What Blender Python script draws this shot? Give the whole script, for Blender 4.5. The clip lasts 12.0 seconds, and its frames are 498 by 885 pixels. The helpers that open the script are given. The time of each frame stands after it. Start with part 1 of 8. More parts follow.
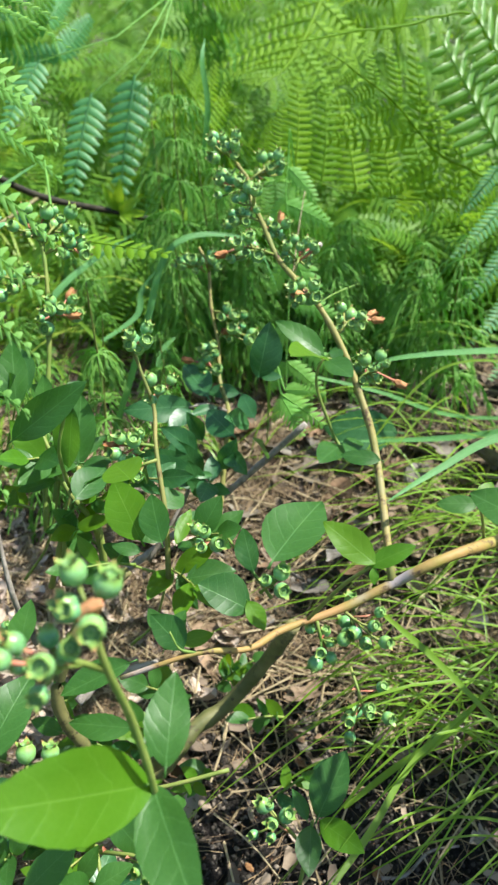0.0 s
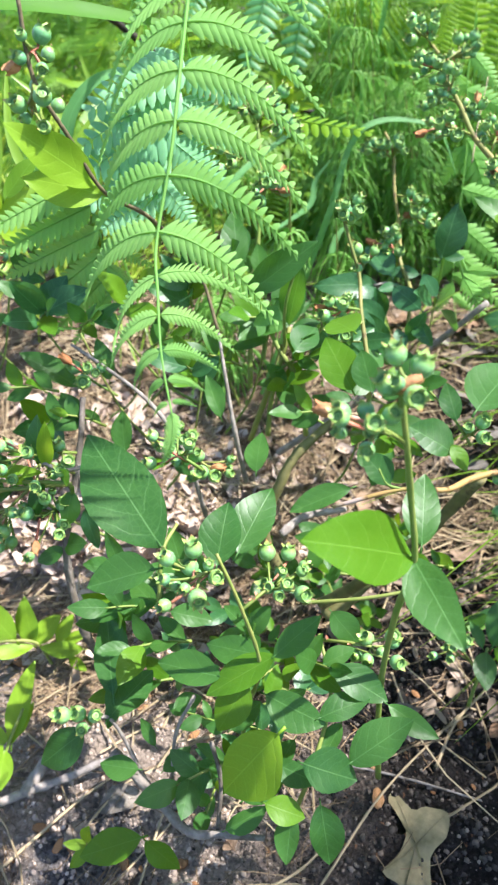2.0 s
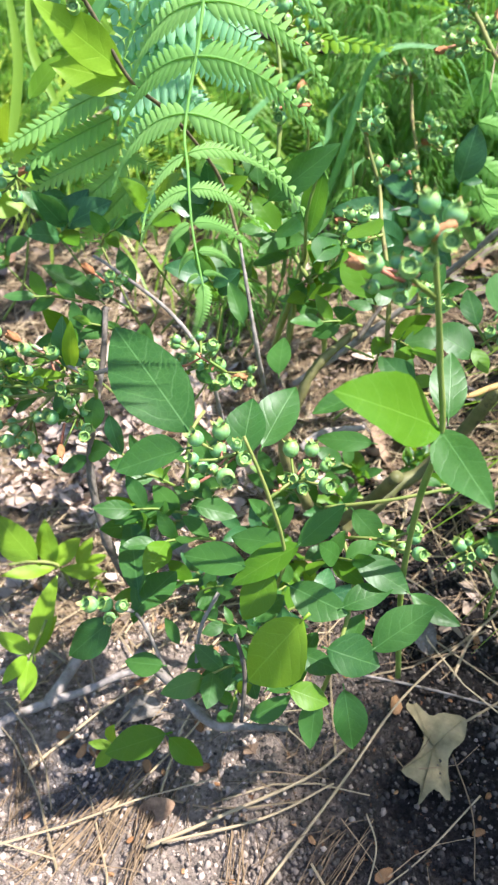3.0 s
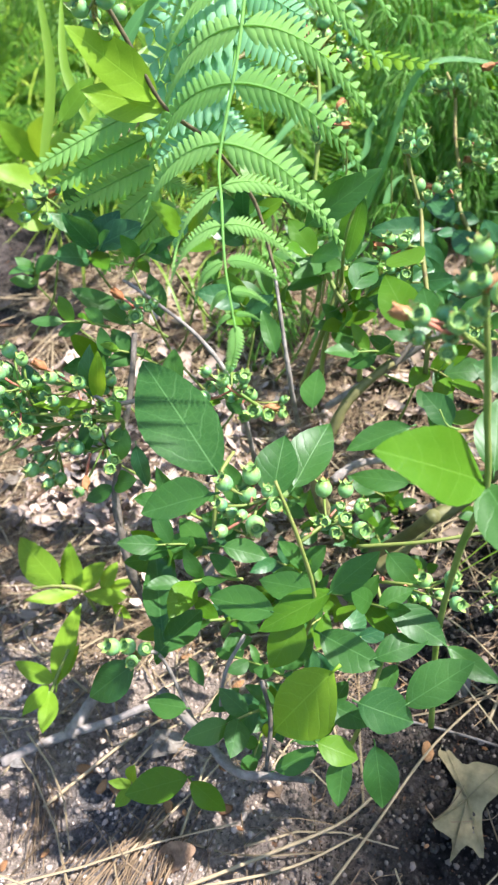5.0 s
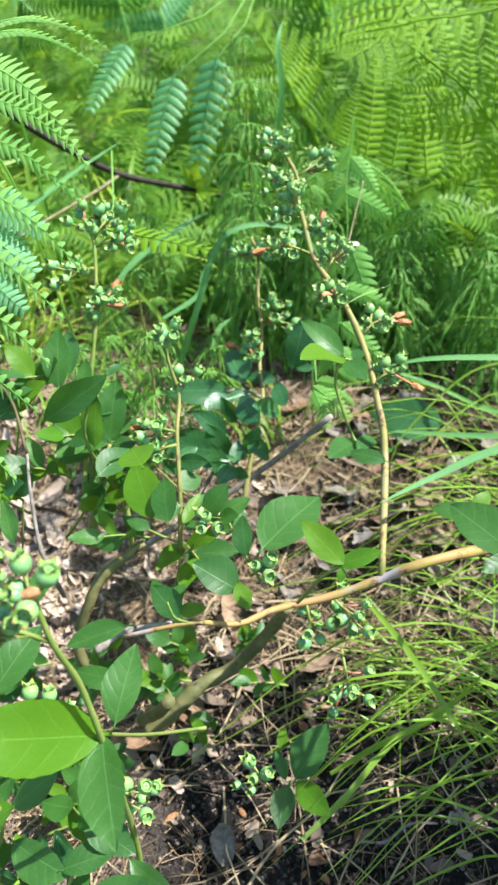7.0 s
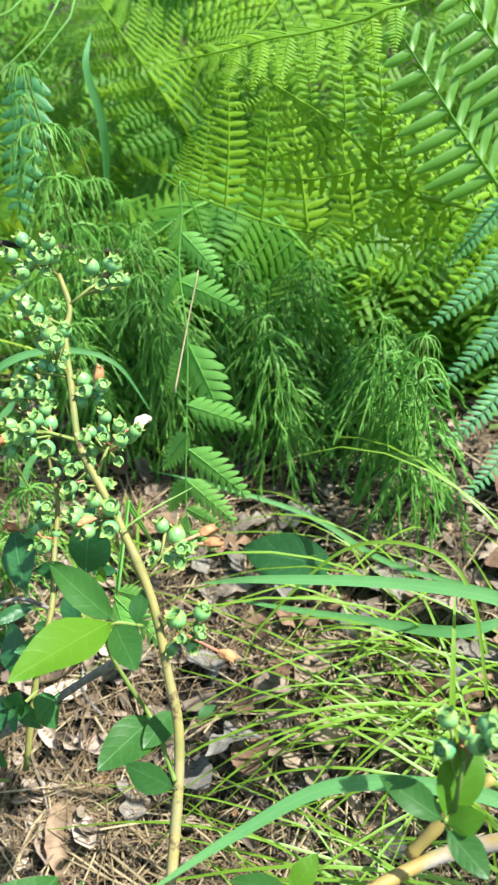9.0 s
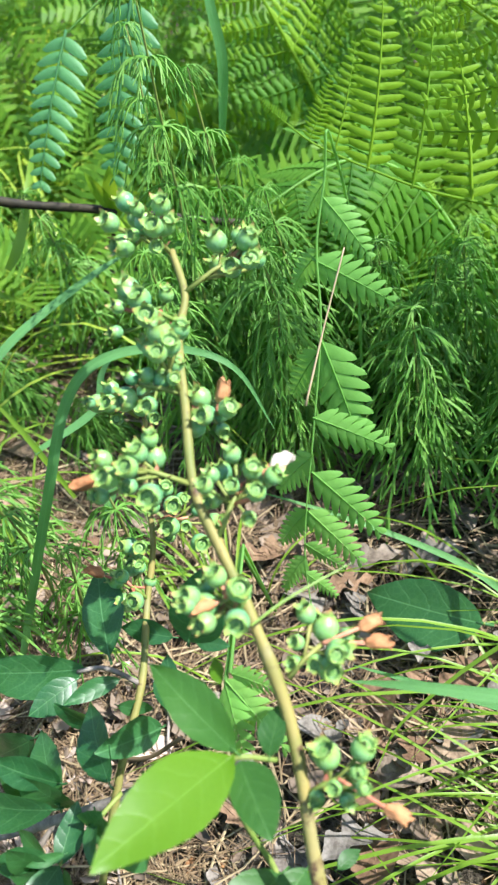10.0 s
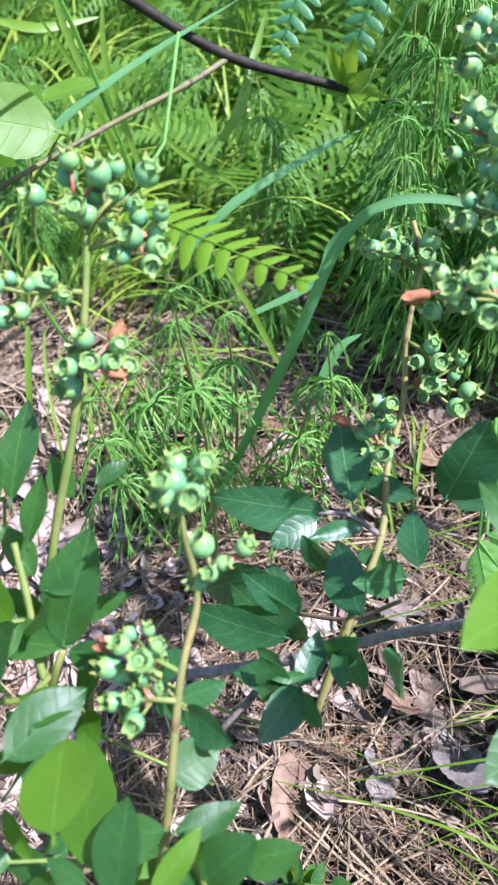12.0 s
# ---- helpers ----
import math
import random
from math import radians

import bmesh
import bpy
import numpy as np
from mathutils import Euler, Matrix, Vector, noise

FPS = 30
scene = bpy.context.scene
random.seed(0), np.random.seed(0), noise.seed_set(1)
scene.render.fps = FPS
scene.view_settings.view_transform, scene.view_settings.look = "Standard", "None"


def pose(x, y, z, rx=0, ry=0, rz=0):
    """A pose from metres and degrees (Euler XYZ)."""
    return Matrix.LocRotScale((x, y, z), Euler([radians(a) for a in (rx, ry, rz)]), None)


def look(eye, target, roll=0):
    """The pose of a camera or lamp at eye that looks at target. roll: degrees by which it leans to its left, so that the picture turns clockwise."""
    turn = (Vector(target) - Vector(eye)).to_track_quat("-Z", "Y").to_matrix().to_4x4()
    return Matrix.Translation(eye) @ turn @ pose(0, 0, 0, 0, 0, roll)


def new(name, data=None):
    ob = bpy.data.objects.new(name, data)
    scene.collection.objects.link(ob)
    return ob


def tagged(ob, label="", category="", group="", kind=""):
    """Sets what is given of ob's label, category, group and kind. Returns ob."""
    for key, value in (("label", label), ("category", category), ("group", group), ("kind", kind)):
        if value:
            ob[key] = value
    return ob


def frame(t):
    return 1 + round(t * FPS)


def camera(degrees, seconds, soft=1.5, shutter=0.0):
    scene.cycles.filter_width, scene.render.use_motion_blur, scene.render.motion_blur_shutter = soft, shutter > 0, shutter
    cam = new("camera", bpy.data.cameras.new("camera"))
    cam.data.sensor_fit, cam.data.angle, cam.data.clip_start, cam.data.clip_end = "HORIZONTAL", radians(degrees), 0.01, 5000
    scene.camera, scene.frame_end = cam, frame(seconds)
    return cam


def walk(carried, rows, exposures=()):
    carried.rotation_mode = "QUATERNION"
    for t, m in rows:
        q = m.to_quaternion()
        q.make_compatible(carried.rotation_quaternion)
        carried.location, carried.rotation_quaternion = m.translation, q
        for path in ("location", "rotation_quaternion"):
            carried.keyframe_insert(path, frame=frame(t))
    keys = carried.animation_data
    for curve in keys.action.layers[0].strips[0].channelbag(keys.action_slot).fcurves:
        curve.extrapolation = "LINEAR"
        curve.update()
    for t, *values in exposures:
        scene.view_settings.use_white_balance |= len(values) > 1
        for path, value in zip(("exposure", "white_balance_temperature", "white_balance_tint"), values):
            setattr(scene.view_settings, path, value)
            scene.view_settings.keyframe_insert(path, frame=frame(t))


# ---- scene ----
cam = camera(37.4, 12.0, soft=2.3)
cam.data.dof.use_dof, cam.data.dof.focus_distance, cam.data.dof.aperture_fstop = True, 0.37, 20.0
PATH = [
    (0, (0.035, 0.032, 0.49), (-0.069, 1.734, -0.555), -3.2),
    (0.5, (-0.004, 0.019, 0.469), (-0.188, 1.682, -0.627), -3.0),
    (1, (-0.004, 0.004, 0.466), (-0.311, 1.623, -0.667), -5.8),
    (1.5, (-0.029, -0.013, 0.474), (-0.347, 1.577, -0.696), -5.3),
    (2, (-0.028, -0.036, 0.486), (-0.373, 1.53, -0.709), -5.7),
    (2.5, (-0.034, -0.058, 0.479), (-0.395, 1.501, -0.719), -6.0),
    (3, (-0.036, -0.069, 0.453), (-0.391, 1.47, -0.775), -6.0),
    (3.2, (-0.035, -0.072, 0.447), (-0.404, 1.471, -0.77), -6.5),
    (4.8, (-0.037, -0.06, 0.459), (-0.438, 1.459, -0.779), -6.5),
    (5, (-0.041, -0.045, 0.459), (-0.472, 1.479, -0.763), -6.6),
    (5.5, (-0.012, -0.038, 0.482), (-0.443, 1.525, -0.689), -5.5),
    (6, (0.021, -0.033, 0.499), (-0.408, 1.561, -0.63), -5.0),
    (6.5, (0.078, 0.001, 0.525), (-0.322, 1.614, -0.588), -4.6),
    (6.7, (0.086, 0.013, 0.526), (-0.307, 1.621, -0.599), -4.4),
    (8.3, (0.155, 0.132, 0.53), (-0.255, 1.649, -0.708), -7.3),
    (8.5, (0.161, 0.18, 0.541), (-0.211, 1.671, -0.739), -7.1),
    (9, (0.175, 0.272, 0.554), (-0.201, 1.754, -0.735), -7.5),
    (9.5, (0.147, 0.332, 0.546), (-0.301, 1.784, -0.754), -8.2),
    (10, (0.117, 0.357, 0.512), (-0.44, 1.753, -0.808), -9.7),
    (10.5, (0.1, 0.332, 0.499), (-0.477, 1.68, -0.86), -7.3),
    (11, (0.085, 0.33, 0.506), (-0.49, 1.664, -0.869), -4.8),
    (11.5, (0.067, 0.315, 0.484), (-0.529, 1.624, -0.906), -4.5),
    (12, (0.041, 0.301, 0.48), (-0.654, 1.566, -0.904), -5.4),
]
walk(cam, [(t, look(eye, target, roll)) for t, eye, target, roll in PATH], [(0, 1.74, 6350, 2), (0.6, 2.02, 6100, 5), (3, 2.22, 6150, 13), (6, 2.09, 6050, 11), (6.6, 2.00, 6100, 8), (8.5, 2.12, 6150, 4), (9, 1.97, 6100, 1), (10.5, 1.97, 5950, 14), (12, 1.92, 5350, 27)])

# ---- light ----
world = bpy.data.worlds.new("sky")
scene.world = world
world.use_nodes = True
SUN_ELEV, SUN_AZ = 56.0, 80.0  # degrees; azimuth clockwise from +y
wn = world.node_tree.nodes
sky = wn.new("ShaderNodeTexSky")
sky.sky_type = "NISHITA"
sky.sun_disc = False
sky.sun_elevation = radians(SUN_ELEV)
sky.sun_rotation = radians(SUN_AZ)
world.node_tree.links.new(sky.outputs[0], wn["Background"].inputs[0])
wn["Background"].inputs[1].default_value = 0.080
sun_data = bpy.data.lights.new("sun", "SUN")
sun_data.energy, sun_data.angle, sun_data.color = 3.25, radians(0.8), (1.0, 0.95, 0.87)
sun = new("sun", sun_data)
se, sa = radians(SUN_ELEV), radians(SUN_AZ)
sun.matrix_basis = look((0, 0, 5), (-math.cos(se) * math.sin(sa), -math.cos(se) * math.cos(sa), 5 - math.sin(se)))


# ---- materials ----
def nodes_of(name):
    m = bpy.data.materials.new(name)
    m.use_nodes = True
    t = m.node_tree
    return m, t.nodes, t.links, t.nodes["Principled BSDF"]


def mixed(n, l, kind, fac, a, b):
    k = n.new("ShaderNodeMix")
    k.data_type, k.blend_type = "RGBA", kind
    for sock, v in ((0, fac), (6, a), (7, b)):
        if isinstance(v, bpy.types.NodeSocket):
            l.new(v, k.inputs[sock])
        else:
            k.inputs[sock].default_value = v if sock == 0 else (*v, 1)
    return k.outputs[2]


def ramp(n, l, src, *stops):
    r = n.new("ShaderNodeValToRGB")
    r.color_ramp.elements[0].position, r.color_ramp.elements[1].position = stops[0][0], stops[-1][0]
    for i, (p, c) in enumerate(stops):
        e = r.color_ramp.elements[i] if i == 0 else (r.color_ramp.elements[-1] if i == len(stops) - 1 else r.color_ramp.elements.new(p))
        e.color = (*c, 1) if isinstance(c, tuple) else (c, c, c, 1)
    l.new(src, r.inputs[0])
    return r.outputs[0]


def math_node(n, l, op, a, b=0.0, c=0.0):
    k = n.new("ShaderNodeMath")
    k.operation = op
    for i, v in enumerate((a, b, c)):
        if isinstance(v, bpy.types.NodeSocket):
            l.new(v, k.inputs[i])
        else:
            k.inputs[i].default_value = v
    return k.outputs[0]


def grain(n, l, scale, detail=4.0, rough=0.6):
    t = n.new("ShaderNodeTexCoord")
    k = n.new("ShaderNodeTexNoise")
    k.inputs["Scale"].default_value, k.inputs["Detail"].default_value, k.inputs["Roughness"].default_value = scale, detail, rough
    l.new(t.outputs["Object"], k.inputs["Vector"])
    return k.outputs[0]


def bumped(n, l, src, strength, dist, bsdf):
    k = n.new("ShaderNodeBump")
    k.inputs["Strength"].default_value, k.inputs["Distance"].default_value = strength, dist
    l.new(src, k.inputs["Height"])
    l.new(k.outputs[0], bsdf.inputs["Normal"])


def foliage(name, dark, light, glow, thin=0.35, rough=0.4, veins=0.0, streaks=0.0, per_island=False, spec=0.5):
    """A thin green tissue: gloss on top, light passing through, veins along y where wanted."""
    m, n, l, p = nodes_of(name)
    if per_island:
        rnd = n.new("ShaderNodeNewGeometry").outputs["Random Per Island"]
    else:
        rnd = n.new("ShaderNodeObjectInfo").outputs["Random"]
    blot = grain(n, l, 3.0 if veins else 45.0, 3.0)
    f = math_node(n, l, "MULTIPLY_ADD", rnd, 0.75, math_node(n, l, "MULTIPLY_ADD", blot, 0.7, -0.22))
    col = mixed(n, l, "MIX", f, dark, light)
    if veins:
        t = n.new("ShaderNodeTexCoord")
        s = n.new("ShaderNodeSeparateXYZ")
        l.new(t.outputs["Object"], s.inputs[0])
        ax = math_node(n, l, "ABSOLUTE", s.outputs[0])
        mid = math_node(n, l, "SMOOTH_MIN", math_node(n, l, "MULTIPLY", ax, 110.0), 1.0, 0.2)
        side = math_node(n, l, "SUBTRACT", s.outputs[1], math_node(n, l, "MULTIPLY", ax, math_node(n, l, "MULTIPLY_ADD", ax, 2.2, 0.55)))
        wob = math_node(n, l, "MULTIPLY_ADD", grain(n, l, 5.0), 0.16, side)
        wave = math_node(n, l, "ABSOLUTE", math_node(n, l, "SINE", math_node(n, l, "MULTIPLY", wob, 18.0)))
        vein = math_node(n, l, "MINIMUM", math_node(n, l, "MULTIPLY", wave, 5.0), 1.0)
        line = math_node(n, l, "MULTIPLY", mid, math_node(n, l, "MULTIPLY_ADD", vein, 0.45, 0.55))
        inv = math_node(n, l, "MULTIPLY", math_node(n, l, "SUBTRACT", 1.0, line), veins)
        col = mixed(n, l, "MIX", inv, col, tuple(min(1, c * 1.9 + 0.055) for c in light))
        cell = n.new("ShaderNodeTexVoronoi")
        cell.feature = "DISTANCE_TO_EDGE"
        cell.inputs["Scale"].default_value = 22.0
        l.new(t.outputs["Object"], cell.inputs["Vector"])
        net = math_node(n, l, "MINIMUM", math_node(n, l, "MULTIPLY", cell.outputs[0], 9.0), 1.0)
        puff = math_node(n, l, "POWER", wave, 0.6)
        bumped(n, l, math_node(n, l, "ADD", math_node(n, l, "MULTIPLY", net, 0.05), math_node(n, l, "MULTIPLY_ADD", puff, 0.40, line)), 0.16, 0.0010, p)
        faint = math_node(n, l, "MULTIPLY", math_node(n, l, "SUBTRACT", 1.0, net), veins * 0.35)
        col = mixed(n, l, "MIX", faint, col, tuple(min(1, c * 1.7 + 0.03) for c in light))
    elif streaks:
        t = n.new("ShaderNodeUVMap")
        s = n.new("ShaderNodeSeparateXYZ")
        l.new(t.outputs[0], s.inputs[0])
        lines = math_node(n, l, "MULTIPLY_ADD", math_node(n, l, "SINE", math_node(n, l, "MULTIPLY", s.outputs[0], 75.0)), 0.5, 0.5)
        mid = math_node(n, l, "MINIMUM", math_node(n, l, "MULTIPLY", math_node(n, l, "ABSOLUTE", math_node(n, l, "SUBTRACT", s.outputs[0], 0.5)), 14.0), 1.0)
        f = math_node(n, l, "MULTIPLY", math_node(n, l, "MULTIPLY_ADD", math_node(n, l, "SUBTRACT", 1.0, mid), 0.6, lines), streaks)
        col = mixed(n, l, "MIX", f, col, tuple(min(1, c * 1.7 + 0.04) for c in light))
        bumped(n, l, lines, 0.25, 0.0004, p)
    else:
        bumped(n, l, grain(n, l, 400.0), 0.15, 0.001, p)
    l.new(col, p.inputs["Base Color"])
    p.inputs["Specular IOR Level"].default_value = spec
    l.new(math_node(n, l, "MULTIPLY_ADD", blot, 0.25, rough - 0.1), p.inputs["Roughness"])
    tr = n.new("ShaderNodeBsdfTranslucent")
    l.new(mixed(n, l, "MULTIPLY", 1.0, mixed(n, l, "MIX", 0.55, col, (1, 1, 1)), glow), tr.inputs["Color"])
    mx = n.new("ShaderNodeMixShader")
    mx.inputs[0].default_value = thin
    l.new(p.outputs[0], mx.inputs[1])
    l.new(tr.outputs[0], mx.inputs[2])
    l.new(mx.outputs[0], n["Material Output"].inputs[0])
    return m


def plain(name, a, b, scale, rough=0.7, bump=0.3, dist=0.001, spec=0.3, island=False, stops=(0.35, 0.7)):
    m, n, l, p = nodes_of(name)
    g = grain(n, l, scale, 6.0, 0.65)
    src = g
    if island:
        src = math_node(n, l, "MULTIPLY_ADD", n.new("ShaderNodeNewGeometry").outputs["Random Per Island"], 0.6, math_node(n, l, "MULTIPLY", g, 0.5))
    else:
        src = math_node(n, l, "MULTIPLY_ADD", n.new("ShaderNodeObjectInfo").outputs["Random"], 0.25, math_node(n, l, "SUBTRACT", g, 0.12))
    l.new(ramp(n, l, src, (stops[0], a), (stops[1], b)), p.inputs["Base Color"])
    p.inputs["Roughness"].default_value = rough
    p.inputs["Specular IOR Level"].default_value = spec
    bumped(n, l, grain(n, l, scale * 4, 5.0), bump, dist, p)
    return m


def blotched(name, a, b, c, lilac=0.30):
    """Smooth young bark: two tones along the stem, with brown scars."""
    m, n, l, p = nodes_of(name)
    base = ramp(n, l, grain(n, l, 38.0, 3.0), (0.35, a), (0.65, b))
    scar = ramp(n, l, grain(n, l, 110.0, 5.0, 0.7), (0.57, 0.0), (0.66, 1.0))
    patchy = lilac > 0.4
    pale = ramp(n, l, grain(n, l, 13.0 if patchy else 24.0, 3.0), (0.49 if patchy else 0.60, 0.0), (0.55 if patchy else 0.70, lilac))
    col = mixed(n, l, "MIX", scar, mixed(n, l, "MIX", pale, base, (0.34, 0.29, 0.32)), c)
    l.new(col, p.inputs["Base Color"])
    p.inputs["Roughness"].default_value = 0.6
    p.inputs["Specular IOR Level"].default_value = 0.3
    bumped(n, l, grain(n, l, 260.0, 5.0), 0.35, 0.0008, p)
    return m


def soil():
    """Dark crumbly soil with sandy grains and rusty flecks."""
    m, n, l, p = nodes_of("soil")
    big = ramp(n, l, grain(n, l, 14.0, 4.0), (0.36, (0.040, 0.033, 0.030)), (0.66, (0.205, 0.172, 0.155)))
    moss = ramp(n, l, grain(n, l, 1.7, 5.0, 0.65), (0.45, 0.0), (0.68, 0.8))
    big = mixed(n, l, "MIX", moss, big, (0.085, 0.080, 0.032))
    fine = ramp(n, l, grain(n, l, 240.0, 5.0, 0.75), (0.40, (0.28, 0.27, 0.27)), (0.64, (2.0, 1.92, 1.85)))
    col = mixed(n, l, "MULTIPLY", 1.0, big, fine)
    fleck = ramp(n, l, grain(n, l, 170.0, 3.0, 0.6), (0.64, 0.0), (0.70, 0.8))
    # black humus round the pit, widened to paint the shade at the right
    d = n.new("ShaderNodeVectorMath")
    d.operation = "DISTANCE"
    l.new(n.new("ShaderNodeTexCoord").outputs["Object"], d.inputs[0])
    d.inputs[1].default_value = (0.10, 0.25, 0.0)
    humus_shade = ramp(n, l, math_node(n, l, "MULTIPLY_ADD", grain(n, l, 30.0, 4.0), 0.10, d.outputs["Value"]), (0.19, 0.85), (0.31, 0.0))
    col = mixed(n, l, "MIX", humus_shade, col, (0.014, 0.012, 0.012))
    # sandy soil at the left, its sunlight painted in as a paler pool
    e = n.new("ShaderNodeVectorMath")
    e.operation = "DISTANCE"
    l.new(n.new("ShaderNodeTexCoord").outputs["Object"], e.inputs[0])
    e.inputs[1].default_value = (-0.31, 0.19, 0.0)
    sunlit_sand = ramp(n, l, math_node(n, l, "MULTIPLY_ADD", grain(n, l, 24.0, 5.0), 0.12, e.outputs["Value"]), (0.24, 1.0), (0.36, 0.0))
    col = mixed(n, l, "MIX", math_node(n, l, "MULTIPLY", sunlit_sand, ramp(n, l, grain(n, l, 300.0, 3.0), (0.38, 0.35), (0.60, 0.95))), col, (0.52, 0.41, 0.335))
    g = n.new("ShaderNodeVectorMath")
    g.operation = "DISTANCE"
    l.new(n.new("ShaderNodeTexCoord").outputs["Object"], g.inputs[0])
    g.inputs[1].default_value = (-0.205, 0.150, 0.0)
    moist = ramp(n, l, math_node(n, l, "MULTIPLY_ADD", grain(n, l, 34.0, 5.0), 0.085, g.outputs["Value"]), (0.070, 0.85), (0.100, 0.0))
    col = mixed(n, l, "MIX", moist, col, mixed(n, l, "MULTIPLY", 1.0, (0.125, 0.125, 0.135), fine))
    l.new(mixed(n, l, "MIX", fleck, col, (0.30, 0.15, 0.075)), p.inputs["Base Color"])
    p.inputs["Roughness"].default_value = 0.95
    p.inputs["Specular IOR Level"].default_value = 0.15
    both = math_node(n, l, "ADD", grain(n, l, 130.0, 6.0, 0.7), math_node(n, l, "MULTIPLY", grain(n, l, 520.0, 4.0, 0.7), 0.35))
    bumped(n, l, both, 1.0, 0.012, p)
    return m


def dead_tissue():
    """Dry leaf: from pale tan to grey-brown, leaf by leaf, blotched, thin enough for a little light."""
    m, n, l, p = nodes_of("dead_leaf")
    rnd = n.new("ShaderNodeObjectInfo").outputs["Random"]
    base = ramp(n, l, rnd, (0.0, (0.115, 0.064, 0.038)), (0.25, (0.24, 0.150, 0.092)), (0.5, (0.25, 0.188, 0.136)), (0.75, (0.18, 0.164, 0.150)), (1.0, (0.20, 0.168, 0.132)))
    blot = ramp(n, l, grain(n, l, 5.0, 6.0, 0.7), (0.35, (0.45, 0.42, 0.40)), (0.62, (1.1, 1.1, 1.1)))
    col = mixed(n, l, "MULTIPLY", 1.0, base, blot)
    t = n.new("ShaderNodeTexCoord")
    s = n.new("ShaderNodeSeparateXYZ")
    l.new(t.outputs["Object"], s.inputs[0])
    ax = math_node(n, l, "ABSOLUTE", s.outputs[0])
    wave = math_node(n, l, "ABSOLUTE", math_node(n, l, "SINE", math_node(n, l, "MULTIPLY", math_node(n, l, "SUBTRACT", s.outputs[1], ax), 24.0)))
    l.new(col, p.inputs["Base Color"])
    p.inputs["Roughness"].default_value = 0.75
    p.inputs["Specular IOR Level"].default_value = 0.25
    bumped(n, l, math_node(n, l, "ADD", math_node(n, l, "MULTIPLY", wave, 0.25), grain(n, l, 12.0, 6.0)), 0.5, 0.0012, p)
    return m


def berry_skin():
    """Unripe berry: blue-green with a waxy bloom, yellower towards the crown."""
    m, n, l, p = nodes_of("green_berry_skin")
    t = n.new("ShaderNodeTexCoord")
    s = n.new("ShaderNodeSeparateXYZ")
    l.new(t.outputs["Object"], s.inputs[0])
    rnd = n.new("ShaderNodeObjectInfo").outputs["Random"]
    body = mixed(n, l, "MIX", rnd, (0.092, 0.268, 0.118), (0.185, 0.350, 0.100))
    bloom = ramp(n, l, grain(n, l, 2.2, 5.0, 0.65), (0.42, 0.0), (0.72, 0.45))
    col = mixed(n, l, "MIX", bloom, body, (0.24, 0.44, 0.29))
    crown = ramp(n, l, s.outputs[2], (0.25, 0.0), (0.80, 0.75))
    l.new(mixed(n, l, "MIX", crown, col, (0.24, 0.38, 0.075)), p.inputs["Base Color"])
    l.new(math_node(n, l, "MULTIPLY_ADD", bloom, 0.4, 0.30), p.inputs["Roughness"])
    p.inputs["Specular IOR Level"].default_value = 0.4
    p.inputs["Subsurface Weight"].default_value = 0.15
    p.inputs["Subsurface Radius"].default_value = (0.002, 0.004, 0.001)
    p.inputs["Subsurface Scale"].default_value = 0.5
    bumped(n, l, grain(n, l, 9.0, 4.0), 0.12, 0.0006, p)
    return m


def calyx():
    """The open crown of the berry: yellow-green, paler inside, its lobes tipped with rust."""
    m, n, l, p = nodes_of("calyx_rim")
    s = n.new("ShaderNodeSeparateXYZ")
    l.new(n.new("ShaderNodeTexCoord").outputs["Object"], s.inputs[0])
    rnd = n.new("ShaderNodeObjectInfo").outputs["Random"]
    r2 = math_node(n, l, "ADD", math_node(n, l, "MULTIPLY", s.outputs[0], s.outputs[0]), math_node(n, l, "MULTIPLY", s.outputs[1], s.outputs[1]))
    ring = ramp(n, l, r2, (0.02, (0.09, 0.20, 0.045)), (0.09, (0.19, 0.31, 0.09)), (0.27, (0.05, 0.14, 0.035)), (0.45, (0.21, 0.32, 0.075)), (0.70, (0.17, 0.29, 0.055)))
    tip = math_node(n, l, "MULTIPLY", math_node(n, l, "MAXIMUM", math_node(n, l, "SUBTRACT", s.outputs[2], 1.02), 0.0), math_node(n, l, "MULTIPLY_ADD", rnd, 1.8, 0.8))
    l.new(mixed(n, l, "MIX", math_node(n, l, "MINIMUM", tip, 0.9), ring, (0.42, 0.15, 0.09)), p.inputs["Base Color"])
    p.inputs["Roughness"].default_value = 0.45
    p.inputs["Specular IOR Level"].default_value = 0.35
    bumped(n, l, grain(n, l, 8.0, 3.0), 0.15, 0.0005, p)
    return m


M_LEAF = foliage("blueberry_leaf", (0.016, 0.066, 0.015), (0.050, 0.138, 0.022), (0.32, 0.70, 0.05), 0.30, 0.40, 0.42, spec=0.34)
# shaded copy of the blueberry leaf, darker and bluer in its colour
M_LEAF_SHADED = foliage("shaded_leaf", (0.013, 0.070, 0.026), (0.042, 0.130, 0.034), (0.22, 0.55, 0.06), 0.22, 0.36, 0.58, spec=0.46)
M_YOUNG = foliage("young_leaf", (0.044, 0.140, 0.007), (0.088, 0.182, 0.009), (0.50, 0.68, 0.02), 0.30, 0.42, 0.25, spec=0.25)
M_FRESH = foliage("fresh_leaf", (0.110, 0.220, 0.012), (0.200, 0.330, 0.020), (0.66, 0.86, 0.05), 0.34, 0.42, 0.28, spec=0.25)
M_FERN = foliage("fern_tissue", (0.095, 0.215, 0.009), (0.185, 0.320, 0.014), (0.78, 0.95, 0.03), 0.36, 0.55, spec=0.22)
